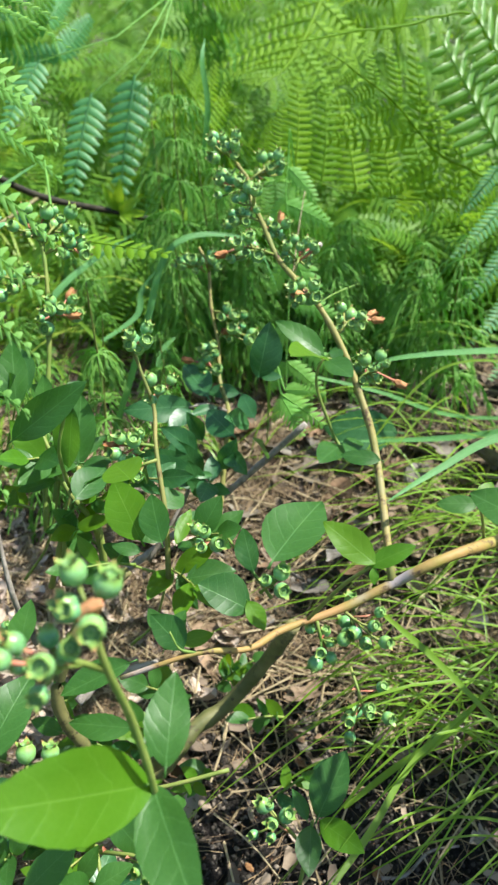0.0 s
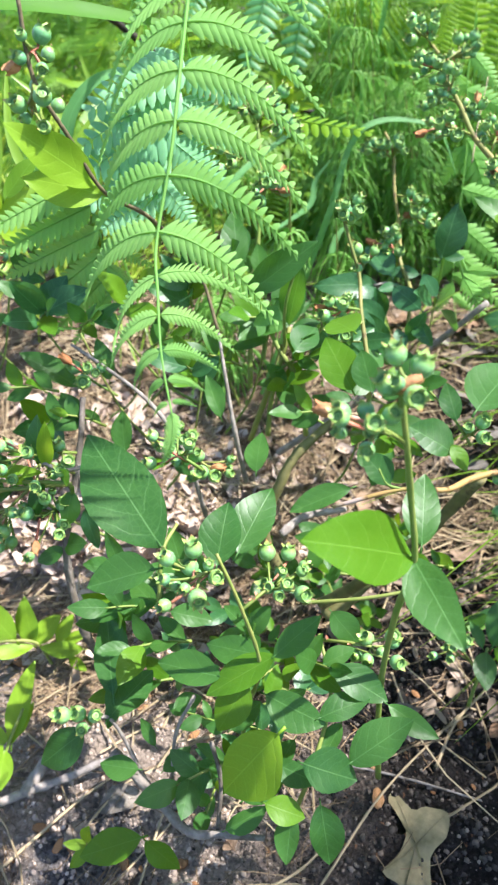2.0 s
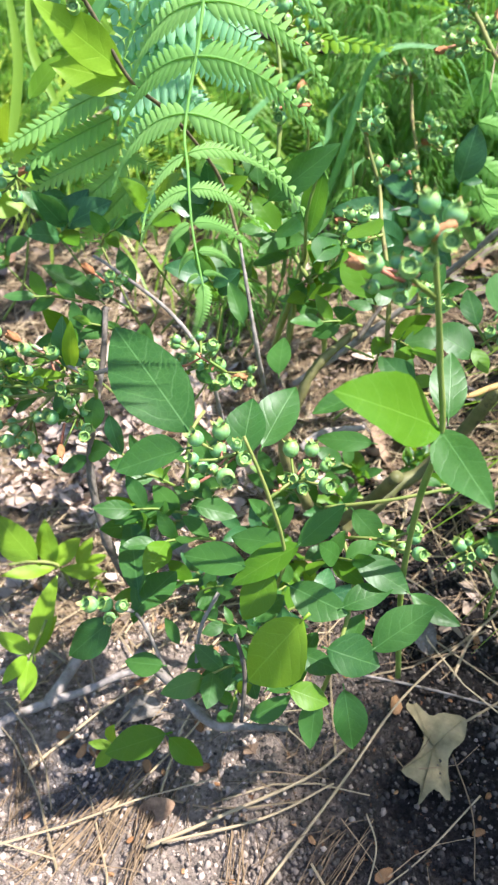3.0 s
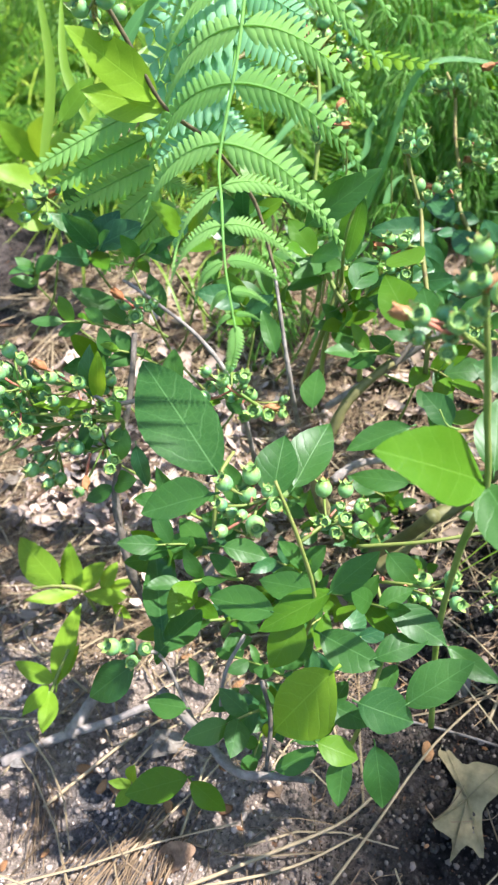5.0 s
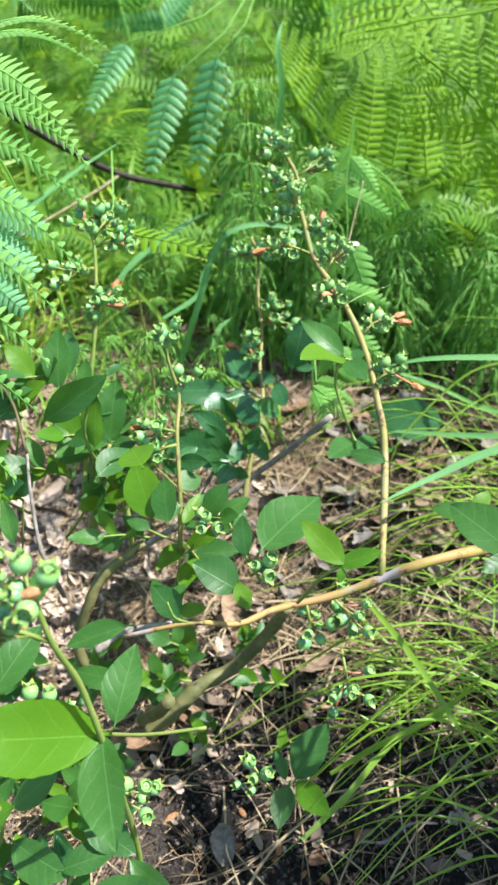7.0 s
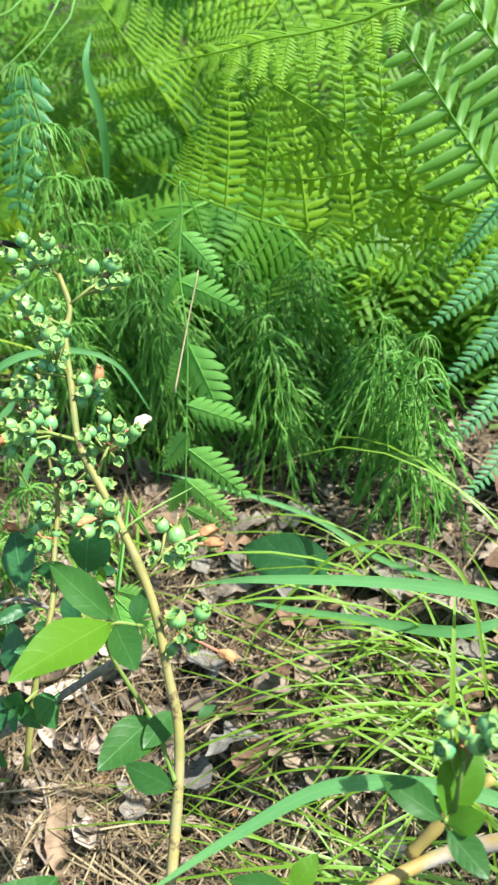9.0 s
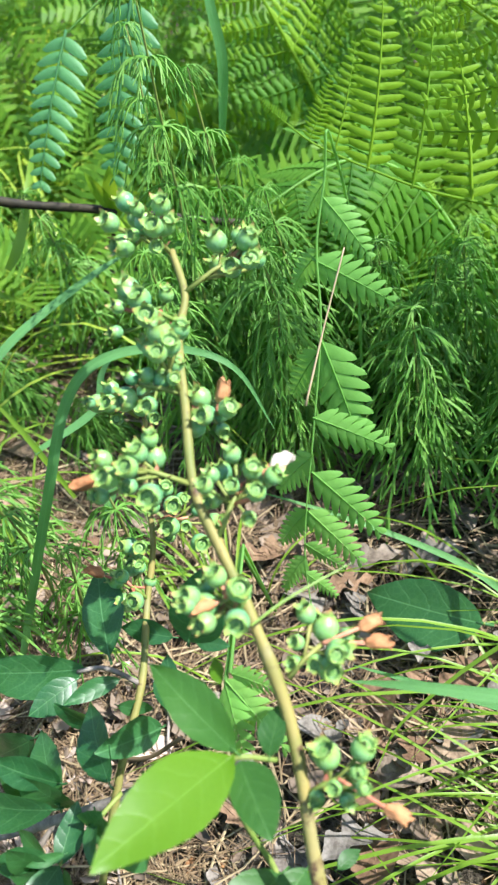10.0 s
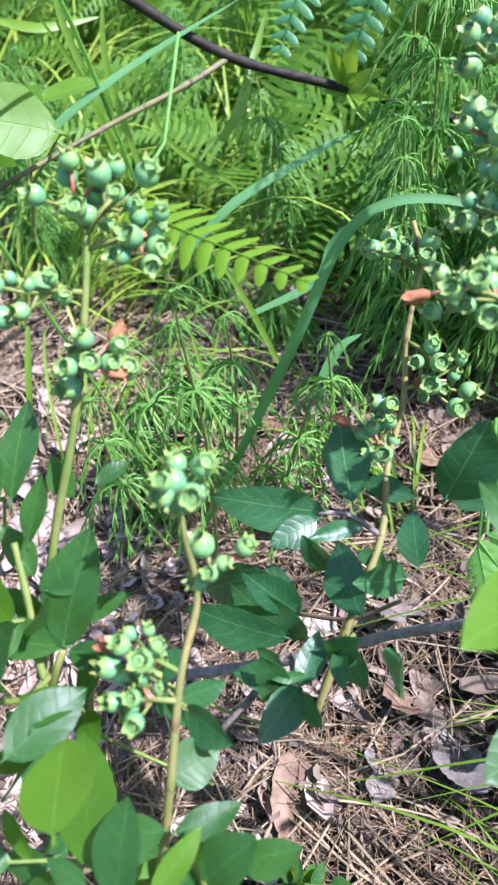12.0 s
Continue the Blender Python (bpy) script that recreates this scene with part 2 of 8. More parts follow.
M_FERN_GLOSS = foliage("glossy_fern_tissue", (0.075, 0.200, 0.020), (0.135, 0.280, 0.035), (0.55, 0.85, 0.06), 0.34, 0.36, spec=0.5)
M_FERN_LOBED = foliage("soft_fern_tissue", (0.135, 0.330, 0.060), (0.230, 0.450, 0.100), (0.55, 0.90, 0.14), 0.42, 0.5, spec=0.3)
# darker copy of the fern green, thicket shade put into the colour
M_FERN_SHADED = foliage("shaded_fern_tissue", (0.038, 0.130, 0.014), (0.095, 0.220, 0.022), (0.48, 0.80, 0.06), 0.36, 0.55, spec=0.2)
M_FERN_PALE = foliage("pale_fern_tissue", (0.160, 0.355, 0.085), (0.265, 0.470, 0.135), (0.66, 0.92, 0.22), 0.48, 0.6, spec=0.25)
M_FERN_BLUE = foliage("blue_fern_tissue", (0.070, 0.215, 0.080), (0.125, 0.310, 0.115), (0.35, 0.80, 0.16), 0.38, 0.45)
M_FERN_SHEEN = foliage("bluish_fern_tissue", (0.160, 0.380, 0.190), (0.250, 0.480, 0.260), (0.45, 0.85, 0.22), 0.36, 0.42, spec=0.4)
M_UNDERGROWTH = foliage("undergrowth_tissue", (0.042, 0.130, 0.012), (0.135, 0.250, 0.024), (0.60, 0.88, 0.06), 0.38, 0.5, per_island=True, spec=0.2)
M_HORSETAIL = foliage("horsetail_tissue", (0.100, 0.255, 0.045), (0.235, 0.410, 0.085), (0.50, 0.92, 0.12), 0.36, 0.5, per_island=True, spec=0.3)
M_GRASS = foliage("grass_tissue", (0.100, 0.205, 0.017), (0.195, 0.315, 0.026), (0.64, 0.88, 0.05), 0.36, 0.40, per_island=True)
# brighter copy of the grass, sunlight painted in for the tufts behind
M_GRASS_SUN = foliage("sunlit_grass_tissue", (0.210, 0.320, 0.026), (0.380, 0.480, 0.060), (0.78, 0.92, 0.08), 0.40, 0.40, per_island=True)
M_BLADE = foliage("broad_grass_tissue", (0.060, 0.180, 0.065), (0.110, 0.260, 0.080), (0.45, 0.85, 0.12), 0.35, 0.42, streaks=0.4, spec=0.25)
M_GREEN_STEM = plain("green_stem", (0.11, 0.19, 0.030), (0.24, 0.24, 0.070), 90.0, 0.55, 0.25, stops=(0.30, 0.75))
M_TAN_STEM = blotched("tan_stem", (0.140, 0.160, 0.042), (0.270, 0.215, 0.070), (0.090, 0.048, 0.028), 0.16)
M_BRANCH = blotched("patchy_bark", (0.26, 0.215, 0.055), (0.34, 0.195, 0.080), (0.100, 0.055, 0.034), 0.85)
M_OLIVE = blotched("olive_bark", (0.085, 0.088, 0.030), (0.200, 0.175, 0.070), (0.050, 0.036, 0.024))
M_BARK = plain("grey_bark", (0.095, 0.078, 0.062), (0.29, 0.25, 0.225), 120.0, 0.85, 0.6)
M_BROWN_STEM = plain("brown_stem", (0.075, 0.060, 0.028), (0.20, 0.15, 0.085), 110.0, 0.7, 0.4)
M_DARK_BARK = plain("dark_bark", (0.012, 0.010, 0.006), (0.045, 0.036, 0.018), 90.0, 0.7, 0.4)
M_RUST = plain("withered_petal", (0.24, 0.085, 0.030), (0.48, 0.24, 0.11), 0.9, 0.8, 0.5, stops=(0.30, 0.70))
M_WHITE = plain("white_petal", (0.55, 0.42, 0.36), (0.75, 0.68, 0.60), 150.0, 0.7, 0.3)
M_PINK = plain("red_bract", (0.36, 0.10, 0.065), (0.52, 0.25, 0.15), 260.0, 0.6, 0.3)
M_BERRY = berry_skin()
M_CALYX = calyx()
M_SOIL = soil()
M_NEEDLE = plain("dry_needle", (0.050, 0.030, 0.017), (0.30, 0.205, 0.115), 30.0, 0.7, 0.2, island=True, stops=(0.15, 1.0))
M_STRAW = plain("dry_straw", (0.18, 0.130, 0.072), (0.43, 0.335, 0.205), 30.0, 0.6, 0.2, island=True, stops=(0.2, 0.9))
M_CRUMB = plain("bark_crumb", (0.075, 0.058, 0.047), (0.29, 0.23, 0.185), 40.0, 0.9, 0.5, island=True, stops=(0.2, 1.0))
# sand tone raised to carry the sunlight on the left soil
M_SAND_SUNLIT = plain("sunlit_sand_grain", (0.17, 0.130, 0.105), (0.58, 0.46, 0.375), 40.0, 0.9, 0.4, island=True, stops=(0.2, 1.0))
# humus tone, darkened further for the shaded right side
M_HUMUS_SHADE = plain("shaded_humus_crumb", (0.010, 0.008, 0.007), (0.085, 0.070, 0.058), 40.0, 0.9, 0.5, island=True, stops=(0.2, 1.0))
M_CHIP = plain("bark_chip", (0.17, 0.075, 0.030), (0.40, 0.22, 0.10), 200.0, 0.8, 0.5)
M_LITTER = plain("leaf_fragment", (0.040, 0.026, 0.019), (0.31, 0.235, 0.175), 60.0, 0.8, 0.5, island=True, stops=(0.10, 0.95))
# lit copy of the leaf fragments, sunlight put into the colour
M_LITTER_SUNLIT = plain("sunlit_fragment", (0.20, 0.140, 0.105), (0.54, 0.43, 0.36), 60.0, 0.8, 0.5, island=True, stops=(0.10, 0.95))
M_OAK = plain("dead_oak_leaf", (0.12, 0.100, 0.052), (0.29, 0.235, 0.125), 70.0, 0.75, 0.5, 0.0008)
M_DEAD = dead_tissue()


# ---- shapes ----
WORLD_OF = {}
UP = Vector((0, 0, 1))


def thing(name, place, label, category, group="", kind=""):
    ob = new(name)
    ob.empty_display_size = 0.02
    m = Matrix.Translation(place)
    ob.matrix_basis = m
    WORLD_OF[ob] = m
    return tagged(ob, label, category, group, kind)


def put(name, mesh, parent, m, label=""):
    """Links a mesh at the world pose m, under parent where there is one."""
    ob = new(name, mesh)
    WORLD_OF[ob] = m
    if parent:
        ob.parent = parent
        ob.matrix_basis = WORLD_OF[parent].inverted() @ m
    else:
        ob.matrix_basis = m
    return tagged(ob, label)


def mesh_of(name, verts, faces, mats, which=None, smooth=True):
    me = bpy.data.meshes.new(name)
    me.from_pydata([tuple(v) for v in verts], [], faces)
    for k in mats:
        me.materials.append(k)
    if which:
        me.polygons.foreach_set("material_index", which)
    if smooth:
        me.polygons.foreach_set("use_smooth", [True] * len(me.polygons))
    me.update()
    return me


def basis(p, d, n):
    """A pose at p whose y runs along d and whose z lies towards n."""
    y = Vector(d).normalized()
    x = y.cross(Vector(n))
    x = x.normalized() if x.length > 1e-5 else y.orthogonal().normalized()
    z = x.cross(y)
    m = Matrix((x, y, z)).transposed().to_4x4()
    m.translation = p
    return m


def spline(pts, per=6):
    """A smooth line through the points."""
    q = [Vector(p) for p in pts]
    q = [q[0] * 2 - q[1]] + q + [q[-1] * 2 - q[-2]]
    out = []
    for i in range(1, len(q) - 2):
        a, b, c, d = q[i - 1:i + 3]
        for k in range(per):
            t = k / per
            out.append(0.5 * (2 * b + (c - a) * t + (2 * a - 5 * b + 4 * c - d) * t * t + (3 * b - a - 3 * c + d) * t ** 3))
    return out + [q[-2]]


def tube(verts, faces, line, radius, sides=6):
    """Adds a tube along the line; radius: a function of 0..1."""
    start = len(verts)
    n = len(line)
    ref = Vector((0.31, 0.2, 0.93))
    for i, p in enumerate(line):
        d = (line[min(i + 1, n - 1)] - line[max(i - 1, 0)]).normalized()
        x = d.cross(ref).normalized()
        y = x.cross(d)
        r = radius(i / (n - 1))
        for k in range(sides):
            a = 2 * math.pi * k / sides
            verts.append(p + x * (r * math.cos(a)) + y * (r * math.sin(a)))
    for i in range(n - 1):
        for k in range(sides):
            a, b = start + i * sides + k, start + i * sides + (k + 1) % sides
            faces.append((a, b, b + sides, a + sides))
    faces.append(tuple(start + k for k in reversed(range(sides))))
    faces.append(tuple(start + (n - 1) * sides + k for k in range(sides)))


def branch(parent, name, pts, r0, r1, mat, knots=0.20, label="", sides=8):
    """A tapered, slightly knobbly woody stem through the points."""
    o = Vector(pts[0])
    line = spline([Vector(p) - o for p in pts], 7)
    v, f = [], []
    s = o.x * 91 + o.y * 57
    tube(v, f, line, lambda t: (r0 + (r1 - r0) * t) * (1 + knots * noise.noise(Vector((s, t * 22, 0))) + 0.5 * knots * max(0, math.sin(t * 31 + s)) ** 8), sides)
    return put(name, mesh_of(name, v, f, [mat]), parent, Matrix.Translation(o), label)


def leaf_mesh(seed, width, mat, bend=0.10, fold=0.10, wave=0.02):
    """An elliptic leaf of length 1 along y, folded at the midrib and bent down to its tip, with its stalk."""
    r = random.Random(seed)
    v, f = [], []
    cols = (-1.0, -0.55, 0.0, 0.55, 1.0)
    rows = 18
    skew = r.uniform(-0.05, 0.05)
    ph = r.uniform(0, 6)
    for i in range(rows + 1):
        t = i / rows
        w = width * 0.5 * (math.sin(math.pi * t ** 0.92) ** 0.80 * (1 - 0.12 * t)) * (1 + 0.012 * (-1) ** i) if 0 < i < rows else 0.004
        for c in cols:
            e = abs(c)
            z = -bend * t * t + fold * e * w * 2.2 - 0.35 * fold * (e * e) * w + wave * e * math.sin(t * 9 + ph + c)
            v.append((c * w + skew * math.sin(math.pi * t), t, z))
    for i in range(rows):
        for k in range(4):
            a = i * 5 + k
            f.append((a, a + 1, a + 6, a + 5))
    tube(v, f, [Vector((0, -0.09, -0.03)), Vector((0, -0.03, -0.008)), Vector((0, 0.06, -0.004))], lambda t: 0.016 - 0.006 * t, 5)
    return mesh_of("leaf", v, f, [mat])


LEAVES = {
    "old": [leaf_mesh(i, w, M_LEAF, b, fo, 0.018) for i, (w, b, fo) in enumerate(((0.50, 0.08, 0.10), (0.56, 0.16, 0.05), (0.46, 0.02, 0.14), (0.60, 0.12, 0.08)))],
    "young": [leaf_mesh(10 + i, w, M_YOUNG, b, fo, 0.018) for i, (w, b, fo) in enumerate(((0.48, 0.08, 0.10), (0.55, 0.15, 0.06)))],
}
LEAVES["dark"] = [leaf_mesh(20 + i, w, M_LEAF_SHADED, b, fo, 0.018) for i, (w, b, fo) in enumerate(((0.50, 0.10, 0.12), (0.56, 0.18, 0.08), (0.46, 0.04, 0.16)))]
LEAVES["fresh"] = [leaf_mesh(30 + i, w, M_FRESH, b, fo, 0.018) for i, (w, b, fo) in enumerate(((0.48, 0.08, 0.10), (0.55, 0.15, 0.06)))]
LEAF_RND = random.Random(5)


def leaf(parent, base, tip, wide=0.5, face=(0, -0.5, 0.85), age="old", sheet=None):
    """A leaf from its base to its tip; face: where its upper side looks."""
    b, d = Vector(base), Vector(tip) - Vector(base)
    if age == "dark":
        face = (0, -0.75, 0.62)
    face = Vector(face) + Vector([LEAF_RND.uniform(-0.18, 0.18) for _ in range(3)])
    mesh = LEAVES[age][LEAF_RND.randrange(len(LEAVES[age])) if sheet is None else sheet]
    s = d.length
    m = basis(b, d, face) @ Matrix.Diagonal((s * wide / 0.53, s, s, 1))
    return put("leaf", mesh, parent, m)


def sprig(parent, base, way, long, count, size, age="old"):
    """A side twig with small leaves set round it."""
    r = LEAF_RND
    base, way = Vector(base), Vector(way).normalized()
    pts = [base, base + way * long * 0.5 + UP * long * 0.06, base + way * long]
    branch(parent, "twig", pts, 0.0010, 0.0006, M_GREEN_STEM, sides=5)
    for i in range(count):
        t = (i + 0.6) / count
        p = base + way * long * t + UP * long * 0.24 * t * (1 - t)
        d = basis(p, way, UP).to_3x3() @ Vector((math.cos(i * 2.4) * 1.0, 0.7, math.sin(i * 2.4) * 0.7 + 0.2))
        if i == count - 1:
            d = way
        leaf(parent, p, p + d.normalized() * size * r.uniform(0.7, 1.15), r.uniform(0.45, 0.62), (r.uniform(-0.4, 0.4), -0.5, 0.8), age if r.random() < 0.75 else "young")


def berry_mesh(seed):
    """A green berry of radius 1 with its open crown: five pointed lobes round a cup."""
    r = random.Random(seed)
    v, f, w = [], [], []
    prof = [(0.05, -1.0), (0.42, -0.9), (0.78, -0.6), (0.97, -0.15), (0.98, 0.22), (0.88, 0.55), (0.72, 0.76), (0.73, 0.94), (0.66, 0.95), (0.57, 0.70), (0.50, 0.58), (0.36, 0.60), (0.26, 0.67), (0.14, 0.64), (0.03, 0.60)]
    seg = 15
    for i, (a, z) in enumerate(prof):
        for k in range(seg):
            g = 2 * math.pi * k / seg
            v.append((a * math.cos(g), a * math.sin(g), z))
    for i in range(len(prof) - 1):
        for k in range(seg):
            a, b = i * seg + k, i * seg + (k + 1) % seg
            f.append((a, b, b + seg, a + seg))
            w.append(1 if i >= 6 else 0)
    f.append(tuple(reversed(range(seg))))
    w.append(0)
    for k in range(5):
        g = 2 * math.pi * (k + r.uniform(-0.08, 0.08)) / 5
        out = r.uniform(0.04, 0.40)
        o = len(v)
        for da, ra, z in ((-0.60, 0.72, 0.88), (0.60, 0.72, 0.88), (-0.27, 0.74 + out * 0.5, 1.12), (0.27, 0.74 + out * 0.5, 1.12), (0.0, 0.72 + out, 1.44)):
            v.append((ra * math.cos(g + da), ra * math.sin(g + da), z))
        for q in ((o, o + 1, o + 3, o + 2), (o + 2, o + 3, o + 4)):
            f.append(q)
            w.append(1)
    return mesh_of("berry", v, f, [M_BERRY, M_CALYX], w)


def withered_mesh(seed, mat):
    """A shrivelled bell flower, length 1 along z."""
    r = random.Random(seed)
    v, f = [], []
    seg, rows = 15, 11
    for i in range(rows + 1):
        t = i / rows
        a = 0.13 + 0.17 * min(1, t * 3.2) - 0.10 * max(0, t - 0.35) + 0.10 * max(0, t - 0.85) * 4
        for k in range(seg):
            g = 2 * math.pi * k / seg
            q = a * (1 + 0.17 * math.sin(5 * g + 2.5 * t) + 0.10 * math.sin(3 * g - 6 * t + seed) + r.uniform(-0.10, 0.10))
            v.append((q * math.cos(g) + 0.06 * math.sin(t * 3), q * math.sin(g), t + r.uniform(-0.02, 0.02) + (r.uniform(-0.22, 0.10) if i == rows else 0)))
    for i in range(rows):
        for k in range(seg):
            a, b = i * seg + k, i * seg + (k + 1) % seg
            f.append((a, b, b + seg, a + seg))
    f.append(tuple(reversed(range(seg))))
    return mesh_of("withered_flower", v, f, [mat])


BERRIES = [berry_mesh(i) for i in range(5)]
WITHERED = [withered_mesh(1, M_RUST), withered_mesh(2, M_RUST), withered_mesh(3, M_WHITE)]
FRUIT_RND = random.Random(11)


def berry_cluster(parent, root, middle, spread, count, size=0.0040, flowers=(), up=(0, -0.45, 0.90)):
    """A loose raceme: short stalks from the root to berries about the middle; flowers: tips of withered bells."""
    rd = FRUIT_RND
    root, mid = Vector(root), Vector(middle)
    v, f, w = [], [], []
    put_later = []
    axis = (mid - root).normalized()
    tube(v, f, [Vector((0, 0, 0)), (mid - root) * 0.55 + UP * 0.001, (mid - root) * 0.95], lambda t: 0.0011 - 0.0004 * t, 5)
    w += [0] * (len(f) - len(w))
    found = []
    for i in range(round(count * 1.32)):
        for trial in range(30):
            c = mid + Vector((rd.uniform(-1, 1), rd.uniform(-1, 1), rd.uniform(-0.8, 0.8))) * spread
            if all((c - q).length > size * 1.75 for q in found):
                break
        found.append(c)
        way = ((c - mid).normalized() * 0.9 + axis * 0.3 + Vector(up) * 1.0 + Vector([rd.uniform(-0.3, 0.3) for _ in range(3)])).normalized()
        s = size * rd.uniform(0.60, 1.14)
        foot = root + (mid - root) * rd.uniform(0.3, 0.9)
        a = c - way * s * 0.9
        tube(v, f, [foot - root, (foot * 0.4 + a * 0.6) - root - UP * 0.0008, a - root], lambda t: 0.00055 + 0.00035 * t, 4)
        w += [1 if rd.random() < 0.18 else 0] * (len(f) - len(w))
        put_later.append(("berry", BERRIES[rd.randrange(5)], basis(c, way.orthogonal(), way) @ Matrix.Diagonal((s, s, s, 1))))
    for i in range(max(2, count // 2)):
        a = (mid - root) * rd.uniform(0.15, 0.9)
        d = (axis * 0.4 + Vector([rd.uniform(-1, 1) for _ in range(3)])).normalized()
        add_blade(v, f, [a, a + d * 0.0012, a + d * 0.0024 + UP * 0.0003, a + d * 0.0036], 0.0015, UP, 0.3)
        w += [1] * (len(f) - len(w))
    for tip, kind in flowers:
        tip = Vector(tip)
        d = (tip - mid).normalized()
        a = tip - d * 0.0095
        tube(v, f, [mid - root, a - root], lambda t: 0.0008, 4)
        w += [1] * (len(f) - len(w))
        put_later.append(("withered_flower", WITHERED[kind], basis(a, d.orthogonal(), d) @ Matrix.Diagonal((0.0080, 0.0080, 0.0088, 1))))
    body = put("fruit_stalk", mesh_of("fruit_stalk", v, f, [M_GREEN_STEM, M_PINK], w), parent, Matrix.Translation(root))
    for name, me, m in put_later:
        put(name, me, body, m, {"berry": "", "withered_flower": "shrivelled orange-brown flower"}[name])
    return body


def pinna_mesh(pairs, long, wide, mat, lean=0.35, taper=0.9, curl=0.25, sag=0.12, lobes=False, hook=0.0):
    """One side leaf of a fern, length 1 along y: pairs of blunt leaflets on a rib, their edges rolled down."""
    v, f = [], []
    for i in range(pairs):
        t = (i + 0.5) / pairs
        full = long * min(1.0, 0.75 + 1.6 * t) * (1 - t ** 2.2 * taper)
        w = wide / pairs * (1 - 0.35 * t)
        for s in (-1, 1):
            o = len(v)
            for k in range(5):
                u = k / 4
                hw = w * (0.52, 0.60, 0.60, 0.50, 0.14)[k] if not lobes else w * (0.80, 0.72, 0.63, 0.50, 0.20)[k]
                x = s * (0.004 + full * u)
                y = t + full * lean * u + 0.12 * full * u * u
                z = -sag * t * t - full * 0.25 * u * u
                v += [(x - s * 0.25 * hw, y - hw, z - curl * hw), (x, y, z), (x + s * 0.15 * hw, y + hw, z - curl * hw)]
            for k in range(4):
                a = o + 3 * k
                for q in ((a, a + 3, a + 4, a + 1), (a + 1, a + 4, a + 5, a + 2)):
                    f.append(q if s > 0 else q[::-1])
    o = len(v)
    for i in range(pairs + 2):
        t = -0.03 if i == 0 else (1.0 if i == pairs + 1 else (i - 0.5) / pairs)
        r = 0.010 * (1 - 0.8 * max(0, t)) + 0.001
        for x, z in ((-r, 0.0), (0.0, r * 0.9), (r, 0.0), (0.0, -r * 0.9)):
            v.append((x, t, z - sag * t * t))
    for i in range(pairs + 1):
        for q in range(4):
            a, b = o + 4 * i + q, o + 4 * i + (q + 1) % 4
            f.append((a, b, b + 4, a + 4))
    for i in range(pairs):
        for s in (0, 1):
            a = (2 * i + s) * 15
            f.append((o + 4 * (i + 1) + (2 if s else 0), a, a + 1) if s else (o + 4 * (i + 1), a + 1, a))
    return mesh_of("pinna", [(x + hook * y * abs(y), y - 0.3 * hook * y * y, z) for x, y, z in v], f, [mat])


PINNAE = {
    "bracken": pinna_mesh(11, 0.165, 0.62, M_FERN, 0.14, 0.70, curl=0.60, hook=0.16, sag=0.10),
    "upright": pinna_mesh(14, 0.190, 0.64, M_FERN, 0.10, 0.85, curl=0.35, hook=0.08),
    "finger": pinna_mesh(9, 0.300, 0.66, M_FERN_GLOSS, 0.30, 0.80, curl=0.70, hook=0.10),
    "comb": pinna_mesh(11, 0.190, 0.86, M_FERN, 0.30, 0.80, curl=0.30, hook=-0.10),
    "pale": pinna_mesh(17, 0.155, 1.02, M_FERN_PALE, 0.50, 0.86, curl=0.25, sag=0.55, lobes=True, hook=0.42),
    "sunny": pinna_mesh(15, 0.165, 0.98, M_FERN_PALE, 0.45, 0.82, sag=0.16, lobes=True, hook=-0.10),
    "sheet": pinna_mesh(10, 0.300, 1.10, M_FERN_SHEEN, 0.25, 0.75, curl=0.35, sag=0.10),
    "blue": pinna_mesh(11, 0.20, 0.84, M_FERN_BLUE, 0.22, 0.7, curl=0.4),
    "bracken_shaded": pinna_mesh(11, 0.21, 0.74, M_FERN_SHADED, 0.18, 0.85, curl=0.45, hook=0.12),
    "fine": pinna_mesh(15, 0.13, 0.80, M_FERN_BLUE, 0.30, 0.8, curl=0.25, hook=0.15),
    "lobed": pinna_mesh(8, 0.235, 0.96, M_FERN_LOBED, 0.62, 0.80, sag=0.10, curl=0.10, lobes=True, hook=0.06),
}
FERN_RND = random.Random(21)


def frond(name, pts, longest, pairs, kind, face, label, bare=0.15, rib=0.0016, droop=0.25, forward=0.25, fall=1.25):
    """A fern frond: a rib through the points, its side leaves in pairs from the bare foot to the tip."""
    o = Vector(pts[0])
    t0 = thing(name, o, label, "fern", "ferns of the undergrowth")
    line = spline(pts, 12)
    v, f = [], []
    tube(v, f, [p - o for p in line], lambda t: rib * (1 - 0.75 * t), 6)
    put("stalk", mesh_of("stalk", v, f, [M_FERN if kind == "bracken" else M_FERN_PALE]), t0, Matrix.Translation(o))
    n = len(line) - 1
    for i in range(pairs):
        t = bare + (1 - bare) * (i + 0.3) / pairs
        u = (i + 0.3) / pairs
        k = min(int(t * n), n - 1)
        p = line[k].lerp(line[k + 1], t * n - k)
        d = (line[k + 1] - line[k]).normalized()
        nz = basis(p, d, face)
        size = longest * (1 - u ** fall * 0.93) * (0.85 + 0.15 * min(1, u * 4))
        for s in (-1, 1):
            j = [FERN_RND.uniform(-0.12, 0.12) for _ in range(3)]
            way = (nz.to_3x3() @ Vector((s, forward + 0.3 * u + j[0], j[1] - droop)))
            up = nz.to_3x3() @ Vector((s * 0.25 + j[2], 0, 1))
            z = size * FERN_RND.uniform(0.9, 1.08)
            put("pinna", PINNAE[kind], t0, basis(p, way, up) @ Matrix.Diagonal((-s * z, z, z, 1)))
    tipd = (line[-1] - line[-3]).normalized()
    z = longest * 0.12
    put("pinna", PINNAE[kind], t0, basis(line[-1], tipd, face) @ Matrix.Diagonal((z, z, z, 1)))
    return t0


